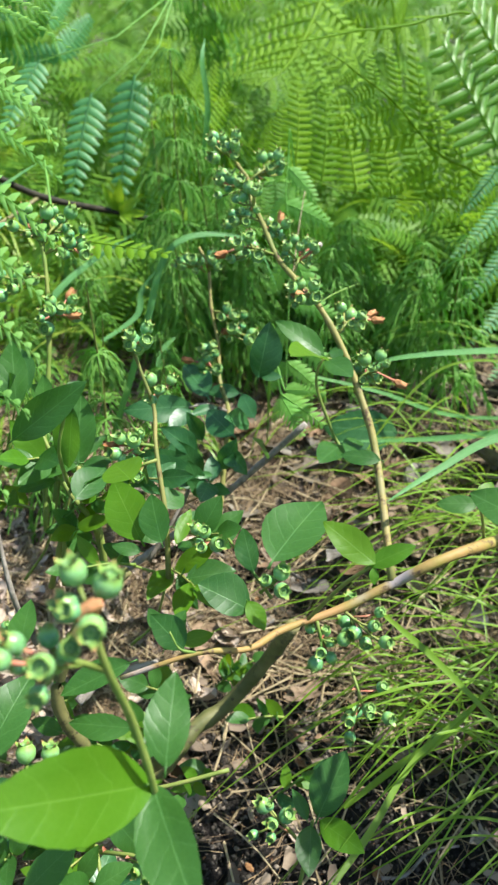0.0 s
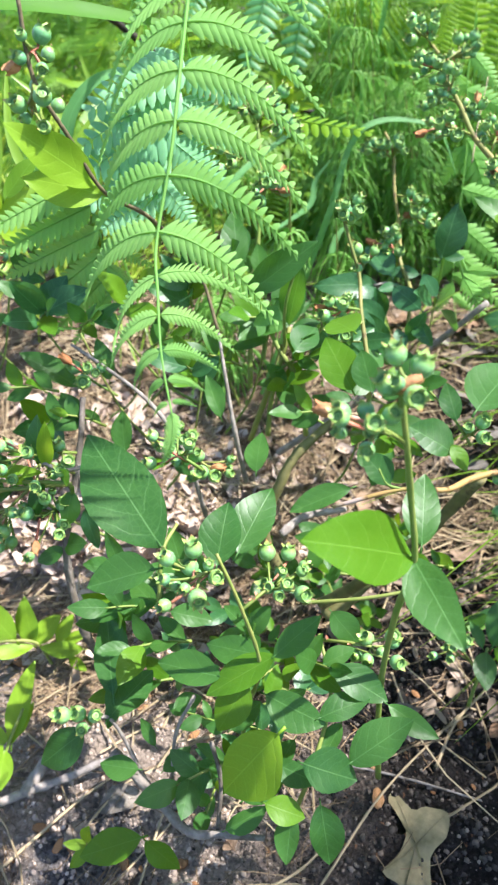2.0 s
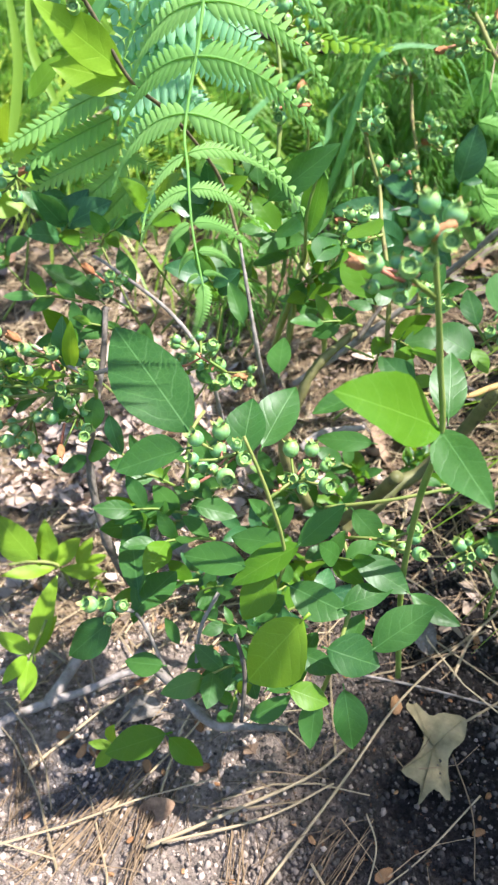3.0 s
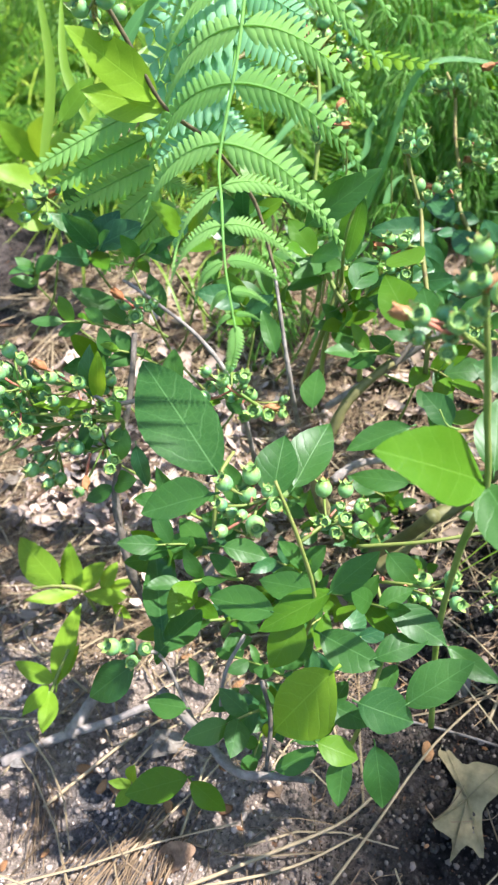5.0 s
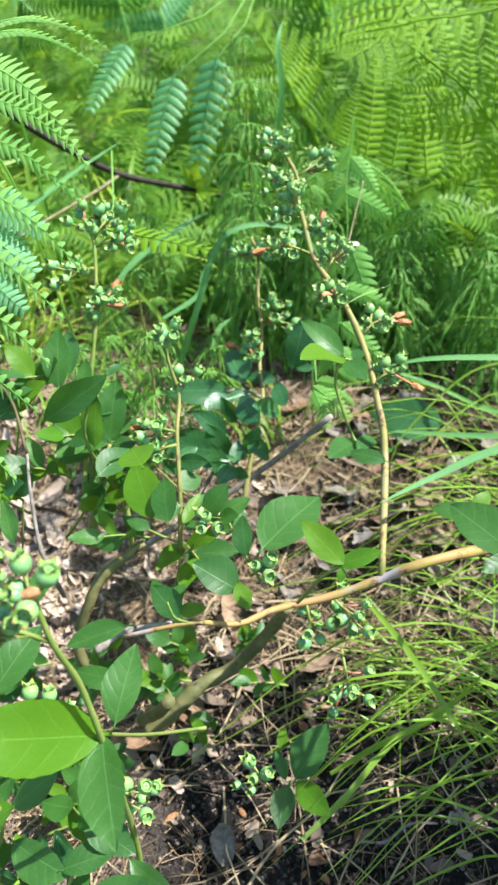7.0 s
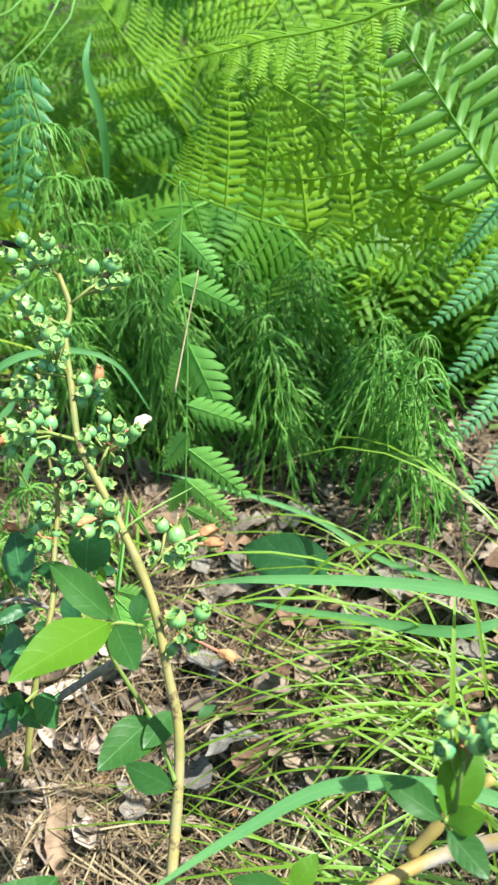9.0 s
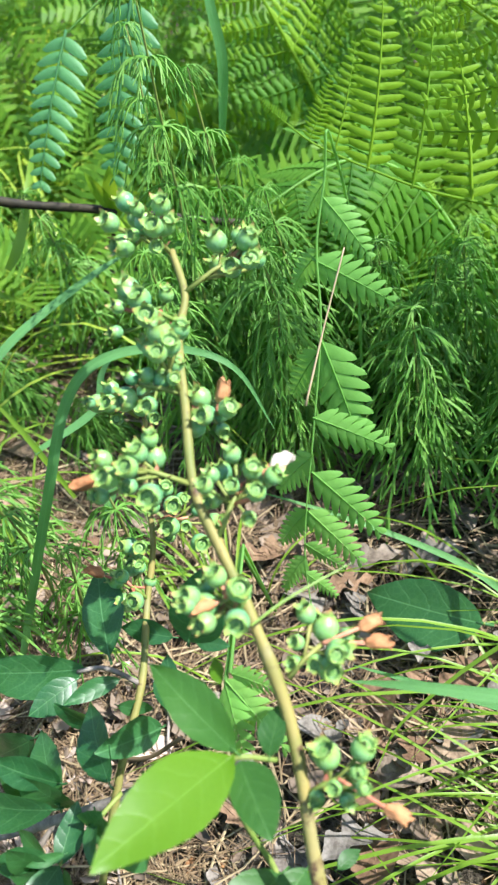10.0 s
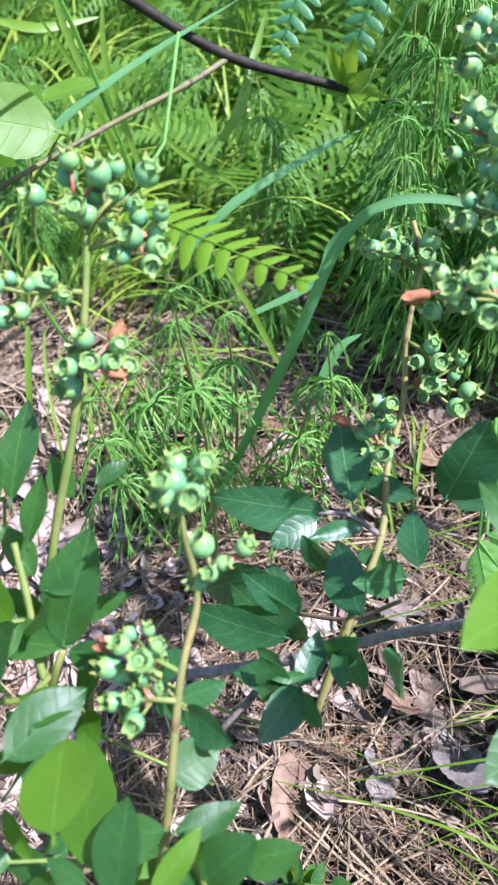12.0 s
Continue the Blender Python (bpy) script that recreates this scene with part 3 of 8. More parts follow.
def hanging_frond(name, pts, kind, face, label, step=0.028, slope=0.60, longest=0.095, length=0.32, forward=0.15, droop=0.30, rib=0.0014, lop=1.0, sides=(-1, 1), mat=None, other=None):
    """A frond whose side leaves grow evenly longer from its tip back along the rib, for a given length of it."""
    o = Vector(pts[0])
    t0 = thing(name, o, label, "fern", "ferns of the undergrowth")
    line = spline(pts, 14)
    v, f = [], []
    tube(v, f, [p - o for p in line], lambda t: rib * (1 - 0.70 * t), 6)
    put("stalk", mesh_of("stalk", v, f, [mat or M_FERN_PALE]), t0, Matrix.Translation(o))
    done, want = 0.0, 0.006
    for k in range(len(line) - 1, 0, -1):
        a, b = line[k], line[k - 1]
        d = a - b
        while done + d.length >= want and want < length:
            p = a.lerp(b, (want - done) / d.length)
            nz = basis(p, d, face).to_3x3()
            size = min(longest, 0.006 + slope * want)
            for q in sides:
                j = [FERN_RND.uniform(-0.10, 0.10) for _ in range(3)]
                way = nz @ Vector((q, forward + j[0], -(droop if q < 0 or other is None else other) + j[1]))
                up = nz @ Vector((q * 0.30 + j[2], 0, 1))
                z = size * FERN_RND.uniform(0.92, 1.06) * (lop if q > 0 else 1.0)
                put("pinna", PINNAE[kind], t0, basis(p + way * 0.001, way, up) @ Matrix.Diagonal((-q * z, z, z, 1)))
            want += step * min(1.0, 0.30 + want / (3.2 * step))
        done += d.length
    z = 0.022
    put("pinna", PINNAE[kind], t0, basis(line[-2], line[-1] - line[-3], face) @ Matrix.Diagonal((z, z, z, 1)))
    return t0


def ribbed_frond(label, rib, kind, spans, face, thick=0.0009):
    """A frond with a given rib and side leaves, each from its base to its tip."""
    o = Vector(rib[0])
    t0 = thing("fern_frond", o, label, "fern", "ferns of the undergrowth")
    v, f = [], []
    tube(v, f, [Vector(p) - o for p in spline(rib, 8)], lambda t: thick * (1 - 0.6 * t), 6)
    put("stalk", mesh_of("stalk", v, f, [M_FERN_PALE]), t0, Matrix.Translation(o))
    for a, b in spans:
        d = Vector(b) - Vector(a)
        z = d.length
        turn = Vector(face) + Vector([FERN_RND.uniform(-0.15, 0.15) for _ in range(3)])
        put("pinna", PINNAE[kind], t0, basis(a, d, turn) @ Matrix.Diagonal((z if d.x > 0 else -z, z, z, 1)))
    return t0


def lone_pinnae(kind, label, *spans, face=(0, -0.8, 0.5), rise=0.03):
    """Single side leaves of a fern that hang into view: each from its base to its tip."""
    t0 = thing("fern_frond", spans[0][0], label, "fern", "ferns of the undergrowth")
    v, f = [], []
    o = Vector(spans[0][0])
    back = (Vector(spans[0][0]) - Vector(spans[0][1])).normalized() * 0.02 + Vector((0.01, 0.03, 0.0))
    for a, b in spans:
        q = Vector(a) - o
        tube(v, f, [q, q * 0.5 + back * 1.5, back * 2.6 + UP * rise], lambda t: 0.0008, 5)
    put("stalk", mesh_of("stalk", v, f, [M_FERN_PALE]), t0, Matrix.Translation(o))
    for a, b in spans:
        d = Vector(b) - Vector(a)
        z = d.length
        put("pinna", PINNAE[kind], t0, basis(a, d, face) @ Matrix.Diagonal((z, z, z, 1)))
    return t0


def whorl_mesh(seed, rays=11):
    """A whorl of drooping, branched, thread-thin horsetail branches, radius 1."""
    r = random.Random(seed)
    v, f = [], []
    for i in range(rays):
        g = 2 * math.pi * (i + r.uniform(-0.3, 0.3)) / rays
        d = Vector((math.cos(g), math.sin(g), 0))
        reach = r.uniform(0.55, 0.95)
        rise, fall = r.uniform(0.25, 0.5), r.uniform(0.9, 1.7)
        line = [d * (reach * (1 - (1 - t) ** 1.4)) + UP * (rise * t - fall * t * t) for t in (0, 0.2, 0.4, 0.6, 0.8, 1)]
        tube(v, f, line, lambda t: 0.025 * (1 - 0.40 * t), 3)
        side = d.cross(UP)
        for k in range(1, 6):
            for q in (-1, 1, 0):
                if r.random() < 0.34:
                    continue
                p = line[k]
                w = (side * (q * r.uniform(0.25, 0.55)) + d * r.uniform(0.4, 0.8) - UP * r.uniform(0.7, 1.2)).normalized()
                ln = r.uniform(0.20, 0.40) * (1.2 - 0.12 * k)
                tube(v, f, [p, p + w * ln * 0.5, p + w * ln - UP * 0.10 * ln], lambda t: 0.020 * (1 - 0.5 * t), 3)
    return mesh_of("whorl", v, f, [M_HORSETAIL], smooth=False)


WHORLS = [whorl_mesh(i) for i in range(5)]


def horsetail(foot, top, reach=0.06, whorls=7, bare=0.25):
    foot, top = Vector(foot), Vector(top)
    t0 = thing("horsetail", foot, "bright green wood horsetail with drooping feathery whorls growing from the ground", "horsetail", "horsetails among the ferns")
    mid = foot.lerp(top, 0.55) + Vector((FERN_RND.uniform(-1, 1), FERN_RND.uniform(-1, 1), 0)) * 0.012
    line = spline([foot, mid, top], 10)
    v, f = [], []
    tube(v, f, [p - foot for p in line], lambda t: 0.0014 * (1 - 0.6 * t), 6)
    put("stem", mesh_of("stem", v, f, [M_GREEN_STEM]), t0, Matrix.Translation(foot))
    n = len(line) - 1
    for i in range(whorls):
        t = bare + (1 - bare) * i / max(1, whorls - 1)
        k = min(int(t * n), n - 1)
        p = line[k].lerp(line[k + 1], t * n - k)
        s = reach * (1.0 - 0.62 * (i / max(1, whorls - 1)) ** 1.6) * FERN_RND.uniform(0.9, 1.1)
        turn = pose(0, 0, 0, FERN_RND.uniform(-14, 14), FERN_RND.uniform(-14, 14), FERN_RND.uniform(0, 360))
        put("whorl", WHORLS[FERN_RND.randrange(5)], t0, Matrix.Translation(p) @ turn @ Matrix.Diagonal((s, s, s, 1)))
    return t0


def add_blade(v, f, line, width, face, keel=0.25, base=0.6):
    """Adds a grass blade along the line, keeled in the middle."""
    o = len(v)
    n = len(line)
    for i, p in enumerate(line):
        t = i / (n - 1)
        d = line[min(i + 1, n - 1)] - line[max(i - 1, 0)]
        m = basis(p, d, face).to_3x3()
        w = width * 0.5 * (base + (1 - base) * min(1, t * 4)) * (1 - t ** 3) ** 0.8 + 0.00008
        v += [p - m.col[0] * w + m.col[2] * w * keel, p, p + m.col[0] * w + m.col[2] * w * keel]
    for i in range(n - 1):
        a = o + 3 * i
        f += [(a, a + 1, a + 4, a + 3), (a + 1, a + 2, a + 5, a + 4)]


def grass_blade(pts, width, face=(0, -0.4, 0.9), mat=None, label="broad blue-green grass blade arching over the litter"):
    o = Vector(pts[0])
    t0 = thing("tall_grass", o, label, "grass", "long grasses")
    v, f = [], []
    add_blade(v, f, [p - o for p in spline(pts, 8)], width, face)
    me = mesh_of("blade", v, f, [mat or M_BLADE])
    uv = me.uv_layers.new(name="UVMap")
    for lp in me.loops:
        uv.data[lp.index].uv = ((lp.vertex_index % 3) * 0.5, lp.vertex_index / len(v))
    put("blade", me, t0, Matrix.Translation(o))


def ground_z(x, y):
    s = min(1, max(0, (y - 0.30) / 0.42))
    z = 0.012 + 0.105 * s * s * (3 - 2 * s) + 0.03 * max(0, min(3, y - 0.7))
    q = Vector((x, y, 0))
    near = 1 if abs(x) + abs(y - 0.4) < 4 else 0.2
    z += near * (0.010 * noise.noise(q * 7) + 0.0050 * noise.noise(q * 28 + Vector((5, 2, 0))) + 0.0046 * noise.noise(q * 75) + 0.0036 * noise.noise(q * 150))
    pit = math.exp(-(((x - 0.10) / 0.05) ** 2 + ((y - 0.255) / 0.045) ** 2))
    return z - 0.022 * pit

# ---- bushes, ferns and grass ----

# the fruiting bush and its bent main shoot
main_bush = thing("blueberry_bush", (0.02, 0.33, 0.02), "blueberry bush with green unripe berries on a bare yellowish shoot", "shrub", "blueberry bushes")
branch(main_bush, "shoot", [(0.092, 0.345, 0.204), (0.089, 0.415, 0.245), (0.082, 0.440, 0.269), (0.072, 0.464, 0.292), (0.058, 0.483, 0.314), (0.044, 0.500, 0.326), (0.031, 0.516, 0.338), (0.022, 0.541, 0.353), (0.013, 0.566, 0.365), (0.012, 0.581, 0.373), (0.003, 0.597, 0.383)], 0.0025, 0.0014, M_TAN_STEM, label="bare yellowish shoot")
branch(main_bush, "branch", [(0.239, 0.418, 0.204), (0.195, 0.405, 0.194), (0.125, 0.351, 0.217), (0.092, 0.344, 0.203), (0.062, 0.335, 0.193), (0.030, 0.321, 0.192), (0.012, 0.303, 0.197), (-0.013, 0.294, 0.204), (-0.053, 0.287, 0.194)], 0.0037, 0.0011, M_BRANCH, label="pale brown lower branch with lilac patches")
branch(main_bush, "branch", [(-0.059, 0.300, 0.079), (-0.041, 0.311, 0.094), (-0.026, 0.326, 0.103), (-0.007, 0.341, 0.106), (0.018, 0.345, 0.139), (0.036, 0.333, 0.183)], 0.0062, 0.004, M_OLIVE, label="thick mossy greenish branch")
berry_cluster(main_bush, (0.003, 0.596, 0.382), (-0.005, 0.593, 0.395), 0.0092, 8)
berry_cluster(main_bush, (0.012, 0.582, 0.374), (0.028, 0.598, 0.380), 0.0097, 6, flowers=(((0.024, 0.595, 0.376), 0),))
berry_cluster(main_bush, (0.013, 0.570, 0.368), (-0.001, 0.568, 0.376), 0.0092, 6)
berry_cluster(main_bush, (0.019, 0.546, 0.356), (0.012, 0.549, 0.368), 0.0099, 7)
berry_cluster(main_bush, (0.020, 0.546, 0.354), (0.005, 0.543, 0.359), 0.0087, 4)
berry_cluster(main_bush, (0.021, 0.544, 0.354), (0.032, 0.543, 0.348), 0.0070, 5, flowers=(((0.035, 0.551, 0.359), 0),))
berry_cluster(main_bush, (0.029, 0.517, 0.339), (0.010, 0.515, 0.346), 0.0102, 8, flowers=(((-0.010, 0.506, 0.343), 0),))
berry_cluster(main_bush, (0.042, 0.503, 0.329), (0.047, 0.519, 0.339), 0.0101, 9, flowers=(((0.061, 0.536, 0.339), 2),))
berry_cluster(main_bush, (0.054, 0.488, 0.319), (0.048, 0.482, 0.324), 0.0082, 8, flowers=(((0.040, 0.475, 0.327), 0),))
berry_cluster(main_bush, (0.070, 0.474, 0.300), (0.079, 0.486, 0.304), 0.0081, 7, flowers=(((0.097, 0.500, 0.303), 1), ((0.101, 0.493, 0.300), 0),))
berry_cluster(main_bush, (0.079, 0.448, 0.277), (0.089, 0.453, 0.283), 0.0086, 7, flowers=(((0.112, 0.449, 0.272), 1),))
leaf(main_bush, (0.059, 0.449, 0.296), (0.030, 0.461, 0.316), 0.45, (-0.2, -0.5, 0.7))
leaf(main_bush, (0.058, 0.448, 0.295), (0.040, 0.404, 0.322), 0.46, (0.1, -0.2, 0.9), age="young")
leaf(main_bush, (0.060, 0.448, 0.293), (0.074, 0.428, 0.294), 0.62)
leaf(main_bush, (0.068, 0.452, 0.290), (0.068, 0.467, 0.296), 0.55)
leaf(main_bush, (0.045, 0.474, 0.288), (0.041, 0.481, 0.292), 0.6, age="young")
leaf(main_bush, (0.071, 0.437, 0.238), (0.055, 0.407, 0.249), 0.55)
leaf(main_bush, (0.079, 0.439, 0.241), (0.072, 0.419, 0.247), 0.6)
leaf(main_bush, (0.090, 0.401, 0.249), (0.067, 0.407, 0.252), 0.5)
leaf(main_bush, (0.087, 0.447, 0.222), (0.094, 0.456, 0.221), 0.5)
branch(main_bush, "twig", [(0.089, 0.406, 0.244), (0.070, 0.435, 0.237), (0.061, 0.441, 0.255), (0.054, 0.446, 0.279), (0.059, 0.448, 0.294), (0.070, 0.453, 0.287)], 0.0011, 0.0008, M_GREEN_STEM)
leaf(main_bush, (0.026, 0.319, 0.243), (0.053, 0.361, 0.254), 0.6)
leaf(main_bush, (0.016, 0.320, 0.235), (0.010, 0.339, 0.250), 0.5)
leaf(main_bush, (-0.009, 0.359, 0.230), (0.009, 0.368, 0.239), 0.6)
leaf(main_bush, (0.014, 0.304, 0.224), (-0.011, 0.305, 0.241), 0.85)
leaf(main_bush, (0.013, 0.306, 0.228), (0.022, 0.295, 0.219), 0.6, age="young")
leaf(main_bush, (-0.020, 0.294, 0.207), (-0.036, 0.301, 0.224), 0.75)
leaf(main_bush, (-0.022, 0.296, 0.209), (-0.005, 0.301, 0.211), 0.5, age="young")
leaf(main_bush, (0.074, 0.291, 0.264), (0.051, 0.305, 0.279), 0.55, age="young")
leaf(main_bush, (0.071, 0.291, 0.263), (0.092, 0.294, 0.273), 0.5, age="young")
leaf(main_bush, (0.073, 0.290, 0.263), (0.073, 0.284, 0.258), 0.6, age="young")
branch(main_bush, "twig", [(0.044, 0.325, 0.196), (0.061, 0.304, 0.240), (0.073, 0.291, 0.263)], 0.0011, 0.0008, M_GREEN_STEM)
branch(main_bush, "twig", [(0.025, 0.315, 0.221), (0.013, 0.324, 0.236), (0.001, 0.343, 0.240)], 0.001, 0.0007, M_GREEN_STEM)
branch(main_bush, "twig", [(-0.013, 0.294, 0.204), (-0.022, 0.294, 0.207), (-0.027, 0.298, 0.215)], 0.001, 0.0007, M_GREEN_STEM)
berry_cluster(main_bush, (0.019, 0.316, 0.224), (0.028, 0.317, 0.231), 0.0065, 3)
berry_cluster(main_bush, (-0.005, 0.340, 0.238), (-0.010, 0.333, 0.246), 0.0075, 4)
berry_cluster(main_bush, (0.065, 0.334, 0.192), (0.074, 0.331, 0.183), 0.0132, 6)
berry_cluster(main_bush, (0.049, 0.327, 0.192), (0.052, 0.323, 0.174), 0.0132, 5)
berry_cluster(main_bush, (0.069, 0.336, 0.146), (0.076, 0.316, 0.131), 0.0141, 6)
branch(main_bush, "branch", [(0.239, 0.418, 0.204), (0.270, 0.42, 0.20), (0.300, 0.41, 0.17), (0.33, 0.40, 0.08), (0.335, 0.40, 0.03)], 0.0036, 0.0045, M_TAN_STEM)
# leafy twigs out of view, added to shade the soil at the front right
branch(main_bush, "twig", [(0.300, 0.41, 0.17), (0.296, 0.350, 0.253), (0.291, 0.290, 0.305)], 0.0014, 0.0009, M_GREEN_STEM, sides=5)
sprig(main_bush, (0.291, 0.290, 0.305), (-0.23, 0.04, 0.12), 0.045, 7, 0.036)
branch(main_bush, "twig", [(0.300, 0.41, 0.17), (0.286, 0.373, 0.222), (0.272, 0.336, 0.244)], 0.0014, 0.0009, M_GREEN_STEM, sides=5)
sprig(main_bush, (0.272, 0.336, 0.244), (0.09, -0.52, -0.05), 0.045, 7, 0.036)
branch(main_bush, "twig", [(0.300, 0.41, 0.17), (0.299, 0.394, 0.226), (0.299, 0.377, 0.252)], 0.0014, 0.0009, M_GREEN_STEM, sides=5)
sprig(main_bush, (0.299, 0.377, 0.252), (-0.10, 0.15, 0.47), 0.045, 7, 0.036)
branch(main_bush, "twig", [(0.300, 0.41, 0.17), (0.305, 0.366, 0.269), (0.310, 0.322, 0.338)], 0.0014, 0.0009, M_GREEN_STEM, sides=5)
sprig(main_bush, (0.310, 0.322, 0.338), (-0.26, 0.43, 0.07), 0.045, 7, 0.036)
branch(main_bush, "twig", [(0.300, 0.41, 0.17), (0.289, 0.348, 0.235), (0.278, 0.285, 0.271)], 0.0014, 0.0009, M_GREEN_STEM, sides=5)
sprig(main_bush, (0.278, 0.285, 0.271), (0.43, -0.38, 0.25), 0.045, 7, 0.036)
branch(main_bush, "twig", [(0.300, 0.41, 0.17), (0.307, 0.364, 0.247), (0.314, 0.318, 0.295)], 0.0014, 0.0009, M_GREEN_STEM, sides=5)
sprig(main_bush, (0.314, 0.318, 0.295), (-0.24, -0.53, 0.02), 0.045, 7, 0.036)
branch(main_bush, "twig", [(0.300, 0.41, 0.17), (0.308, 0.368, 0.236), (0.317, 0.326, 0.271)], 0.0014, 0.0009, M_GREEN_STEM, sides=5)
sprig(main_bush, (0.317, 0.326, 0.271), (0.23, -0.06, 0.08), 0.045, 7, 0.036)
branch(main_bush, "twig", [(0.300, 0.41, 0.17), (0.313, 0.385, 0.232), (0.325, 0.361, 0.264)], 0.0014, 0.0009, M_GREEN_STEM, sides=5)
sprig(main_bush, (0.325, 0.361, 0.264), (0.22, 0.03, 0.43), 0.045, 7, 0.036)
branch(main_bush, "twig", [(0.300, 0.41, 0.17), (0.310, 0.359, 0.269), (0.321, 0.307, 0.338)], 0.0014, 0.0009, M_GREEN_STEM, sides=5)
sprig(main_bush, (0.321, 0.307, 0.338), (-0.19, -0.10, 0.35), 0.045, 7, 0.036)
branch(main_bush, "twig", [(0.300, 0.41, 0.17), (0.289, 0.372, 0.222), (0.279, 0.334, 0.244)], 0.0014, 0.0009, M_GREEN_STEM, sides=5)
sprig(main_bush, (0.279, 0.334, 0.244), (0.30, 0.32, 0.24), 0.045, 7, 0.036)
branch(main_bush, "twig", [(0.300, 0.41, 0.17), (0.316, 0.360, 0.255), (0.331, 0.311, 0.310)], 0.0014, 0.0009, M_GREEN_STEM, sides=5)
sprig(main_bush, (0.331, 0.311, 0.310), (0.23, 0.10, 0.17), 0.045, 7, 0.036)
branch(main_bush, "twig", [(0.300, 0.41, 0.17), (0.314, 0.401, 0.244), (0.328, 0.393, 0.287)], 0.0014, 0.0009, M_GREEN_STEM, sides=5)
sprig(main_bush, (0.328, 0.393, 0.287), (0.30, -0.53, 0.32), 0.045, 7, 0.036)

# the leaves low in the middle
low_bush = thing("blueberry_bush", (0.045, 0.28, 0.01), "small blueberry sprig with four dark glossy leaves", "shrub", "blueberry bushes")
leaf(low_bush, (0.047, 0.273, 0.095), (0.064, 0.296, 0.121), 0.55)
leaf(low_bush, (0.041, 0.272, 0.094), (0.033, 0.284, 0.105), 0.5)
leaf(low_bush, (0.043, 0.270, 0.093), (0.041, 0.243, 0.092), 0.6)
leaf(low_bush, (0.048, 0.272, 0.094), (0.070, 0.252, 0.099), 0.6, age="young")
branch(low_bush, "twig", [(0.036, 0.262, 0.046), (0.041, 0.269, 0.073), (0.044, 0.272, 0.094)], 0.0012, 0.0009, M_GREEN_STEM)
berry_cluster(low_bush, (0.039, 0.267, 0.077), (0.023, 0.272, 0.098), 0.0124, 5)

# the bush behind, its leaves in the shade-darkened green
dark_bush = thing("blueberry_bush", (-0.03, 0.45, 0.05), "blueberry bush with blue-green leaves darkened for shade and a berry-laden shoot", "shrub", "blueberry bushes")
branch(dark_bush, "shoot", [(-0.014, 0.433, 0.173), (-0.009, 0.467, 0.213), (-0.007, 0.497, 0.231), (-0.015, 0.530, 0.241), (-0.016, 0.552, 0.260), (-0.021, 0.568, 0.283), (-0.023, 0.588, 0.308), (-0.030, 0.598, 0.322)], 0.0019, 0.0011, M_TAN_STEM, label="thin tan shoot")
branch(dark_bush, "twig", [(-0.056, 0.394, 0.180), (-0.037, 0.412, 0.204), (-0.027, 0.438, 0.214), (-0.019, 0.428, 0.215)], 0.0018, 0.001, M_BARK)
branch(dark_bush, "twig", [(-0.005, 0.458, 0.213), (-0.010, 0.442, 0.217), (-0.016, 0.426, 0.218)], 0.0011, 0.0009, M_GREEN_STEM)
branch(dark_bush, "twig", [(-0.007, 0.497, 0.231), (-0.023, 0.498, 0.237), (-0.035, 0.494, 0.237)], 0.0012, 0.0009, M_BARK)
leaf(dark_bush, (-0.022, 0.502, 0.241), (-0.043, 0.539, 0.253), 0.52, age="dark")
leaf(dark_bush, (-0.032, 0.496, 0.237), (-0.076, 0.475, 0.248), 0.4, age="dark")
leaf(dark_bush, (-0.034, 0.491, 0.236), (-0.046, 0.471, 0.238), 0.6, age="dark")
leaf(dark_bush, (-0.015, 0.495, 0.236), (-0.032, 0.477, 0.240), 0.4, age="dark")
leaf(dark_bush, (0.000, 0.520, 0.234), (-0.025, 0.518, 0.237), 0.5, age="dark")
leaf(dark_bush, (-0.001, 0.452, 0.238), (-0.022, 0.476, 0.247), 0.55, age="dark")
leaf(dark_bush, (0.008, 0.481, 0.229), (-0.005, 0.457, 0.249), 0.55, age="dark")
leaf(dark_bush, (-0.028, 0.447, 0.215), (-0.048, 0.470, 0.226), 0.55, age="dark")
leaf(dark_bush, (-0.030, 0.447, 0.216), (-0.058, 0.450, 0.228), 0.5, age="dark")
leaf(dark_bush, (-0.029, 0.445, 0.215), (-0.066, 0.430, 0.231), 0.45, age="dark")
leaf(dark_bush, (-0.016, 0.426, 0.218), (-0.016, 0.447, 0.226), 0.6, age="dark")
leaf(dark_bush, (-0.016, 0.426, 0.218), (-0.018, 0.399, 0.228), 0.5, age="dark")
leaf(dark_bush, (-0.014, 0.425, 0.217), (-0.003, 0.414, 0.218), 0.6, age="dark")
leaf(dark_bush, (-0.018, 0.426, 0.219), (-0.039, 0.417, 0.226), 0.6, age="dark")
leaf(dark_bush, (-0.022, 0.427, 0.219), (-0.037, 0.432, 0.222), 0.6, age="dark")
leaf(dark_bush, (0.017, 0.444, 0.234), (0.018, 0.422, 0.249), 0.75, age="dark")
leaf(dark_bush, (-0.005, 0.443, 0.229), (0.001, 0.425, 0.232), 0.5, age="dark")
leaf(dark_bush, (0.012, 0.487, 0.231), (0.002, 0.506, 0.243), 0.55, age="dark")
leaf(dark_bush, (0.015, 0.508, 0.252), (0.025, 0.513, 0.292), 0.62, age="dark")
leaf(dark_bush, (0.017, 0.510, 0.252), (0.032, 0.508, 0.253), 0.5, age="dark")
leaf(dark_bush, (-0.014, 0.486, 0.230), (-0.001, 0.490, 0.221), 0.5, age="dark")
leaf(dark_bush, (-0.014, 0.429, 0.222), (-0.024, 0.420, 0.227), 0.4, age="dark")
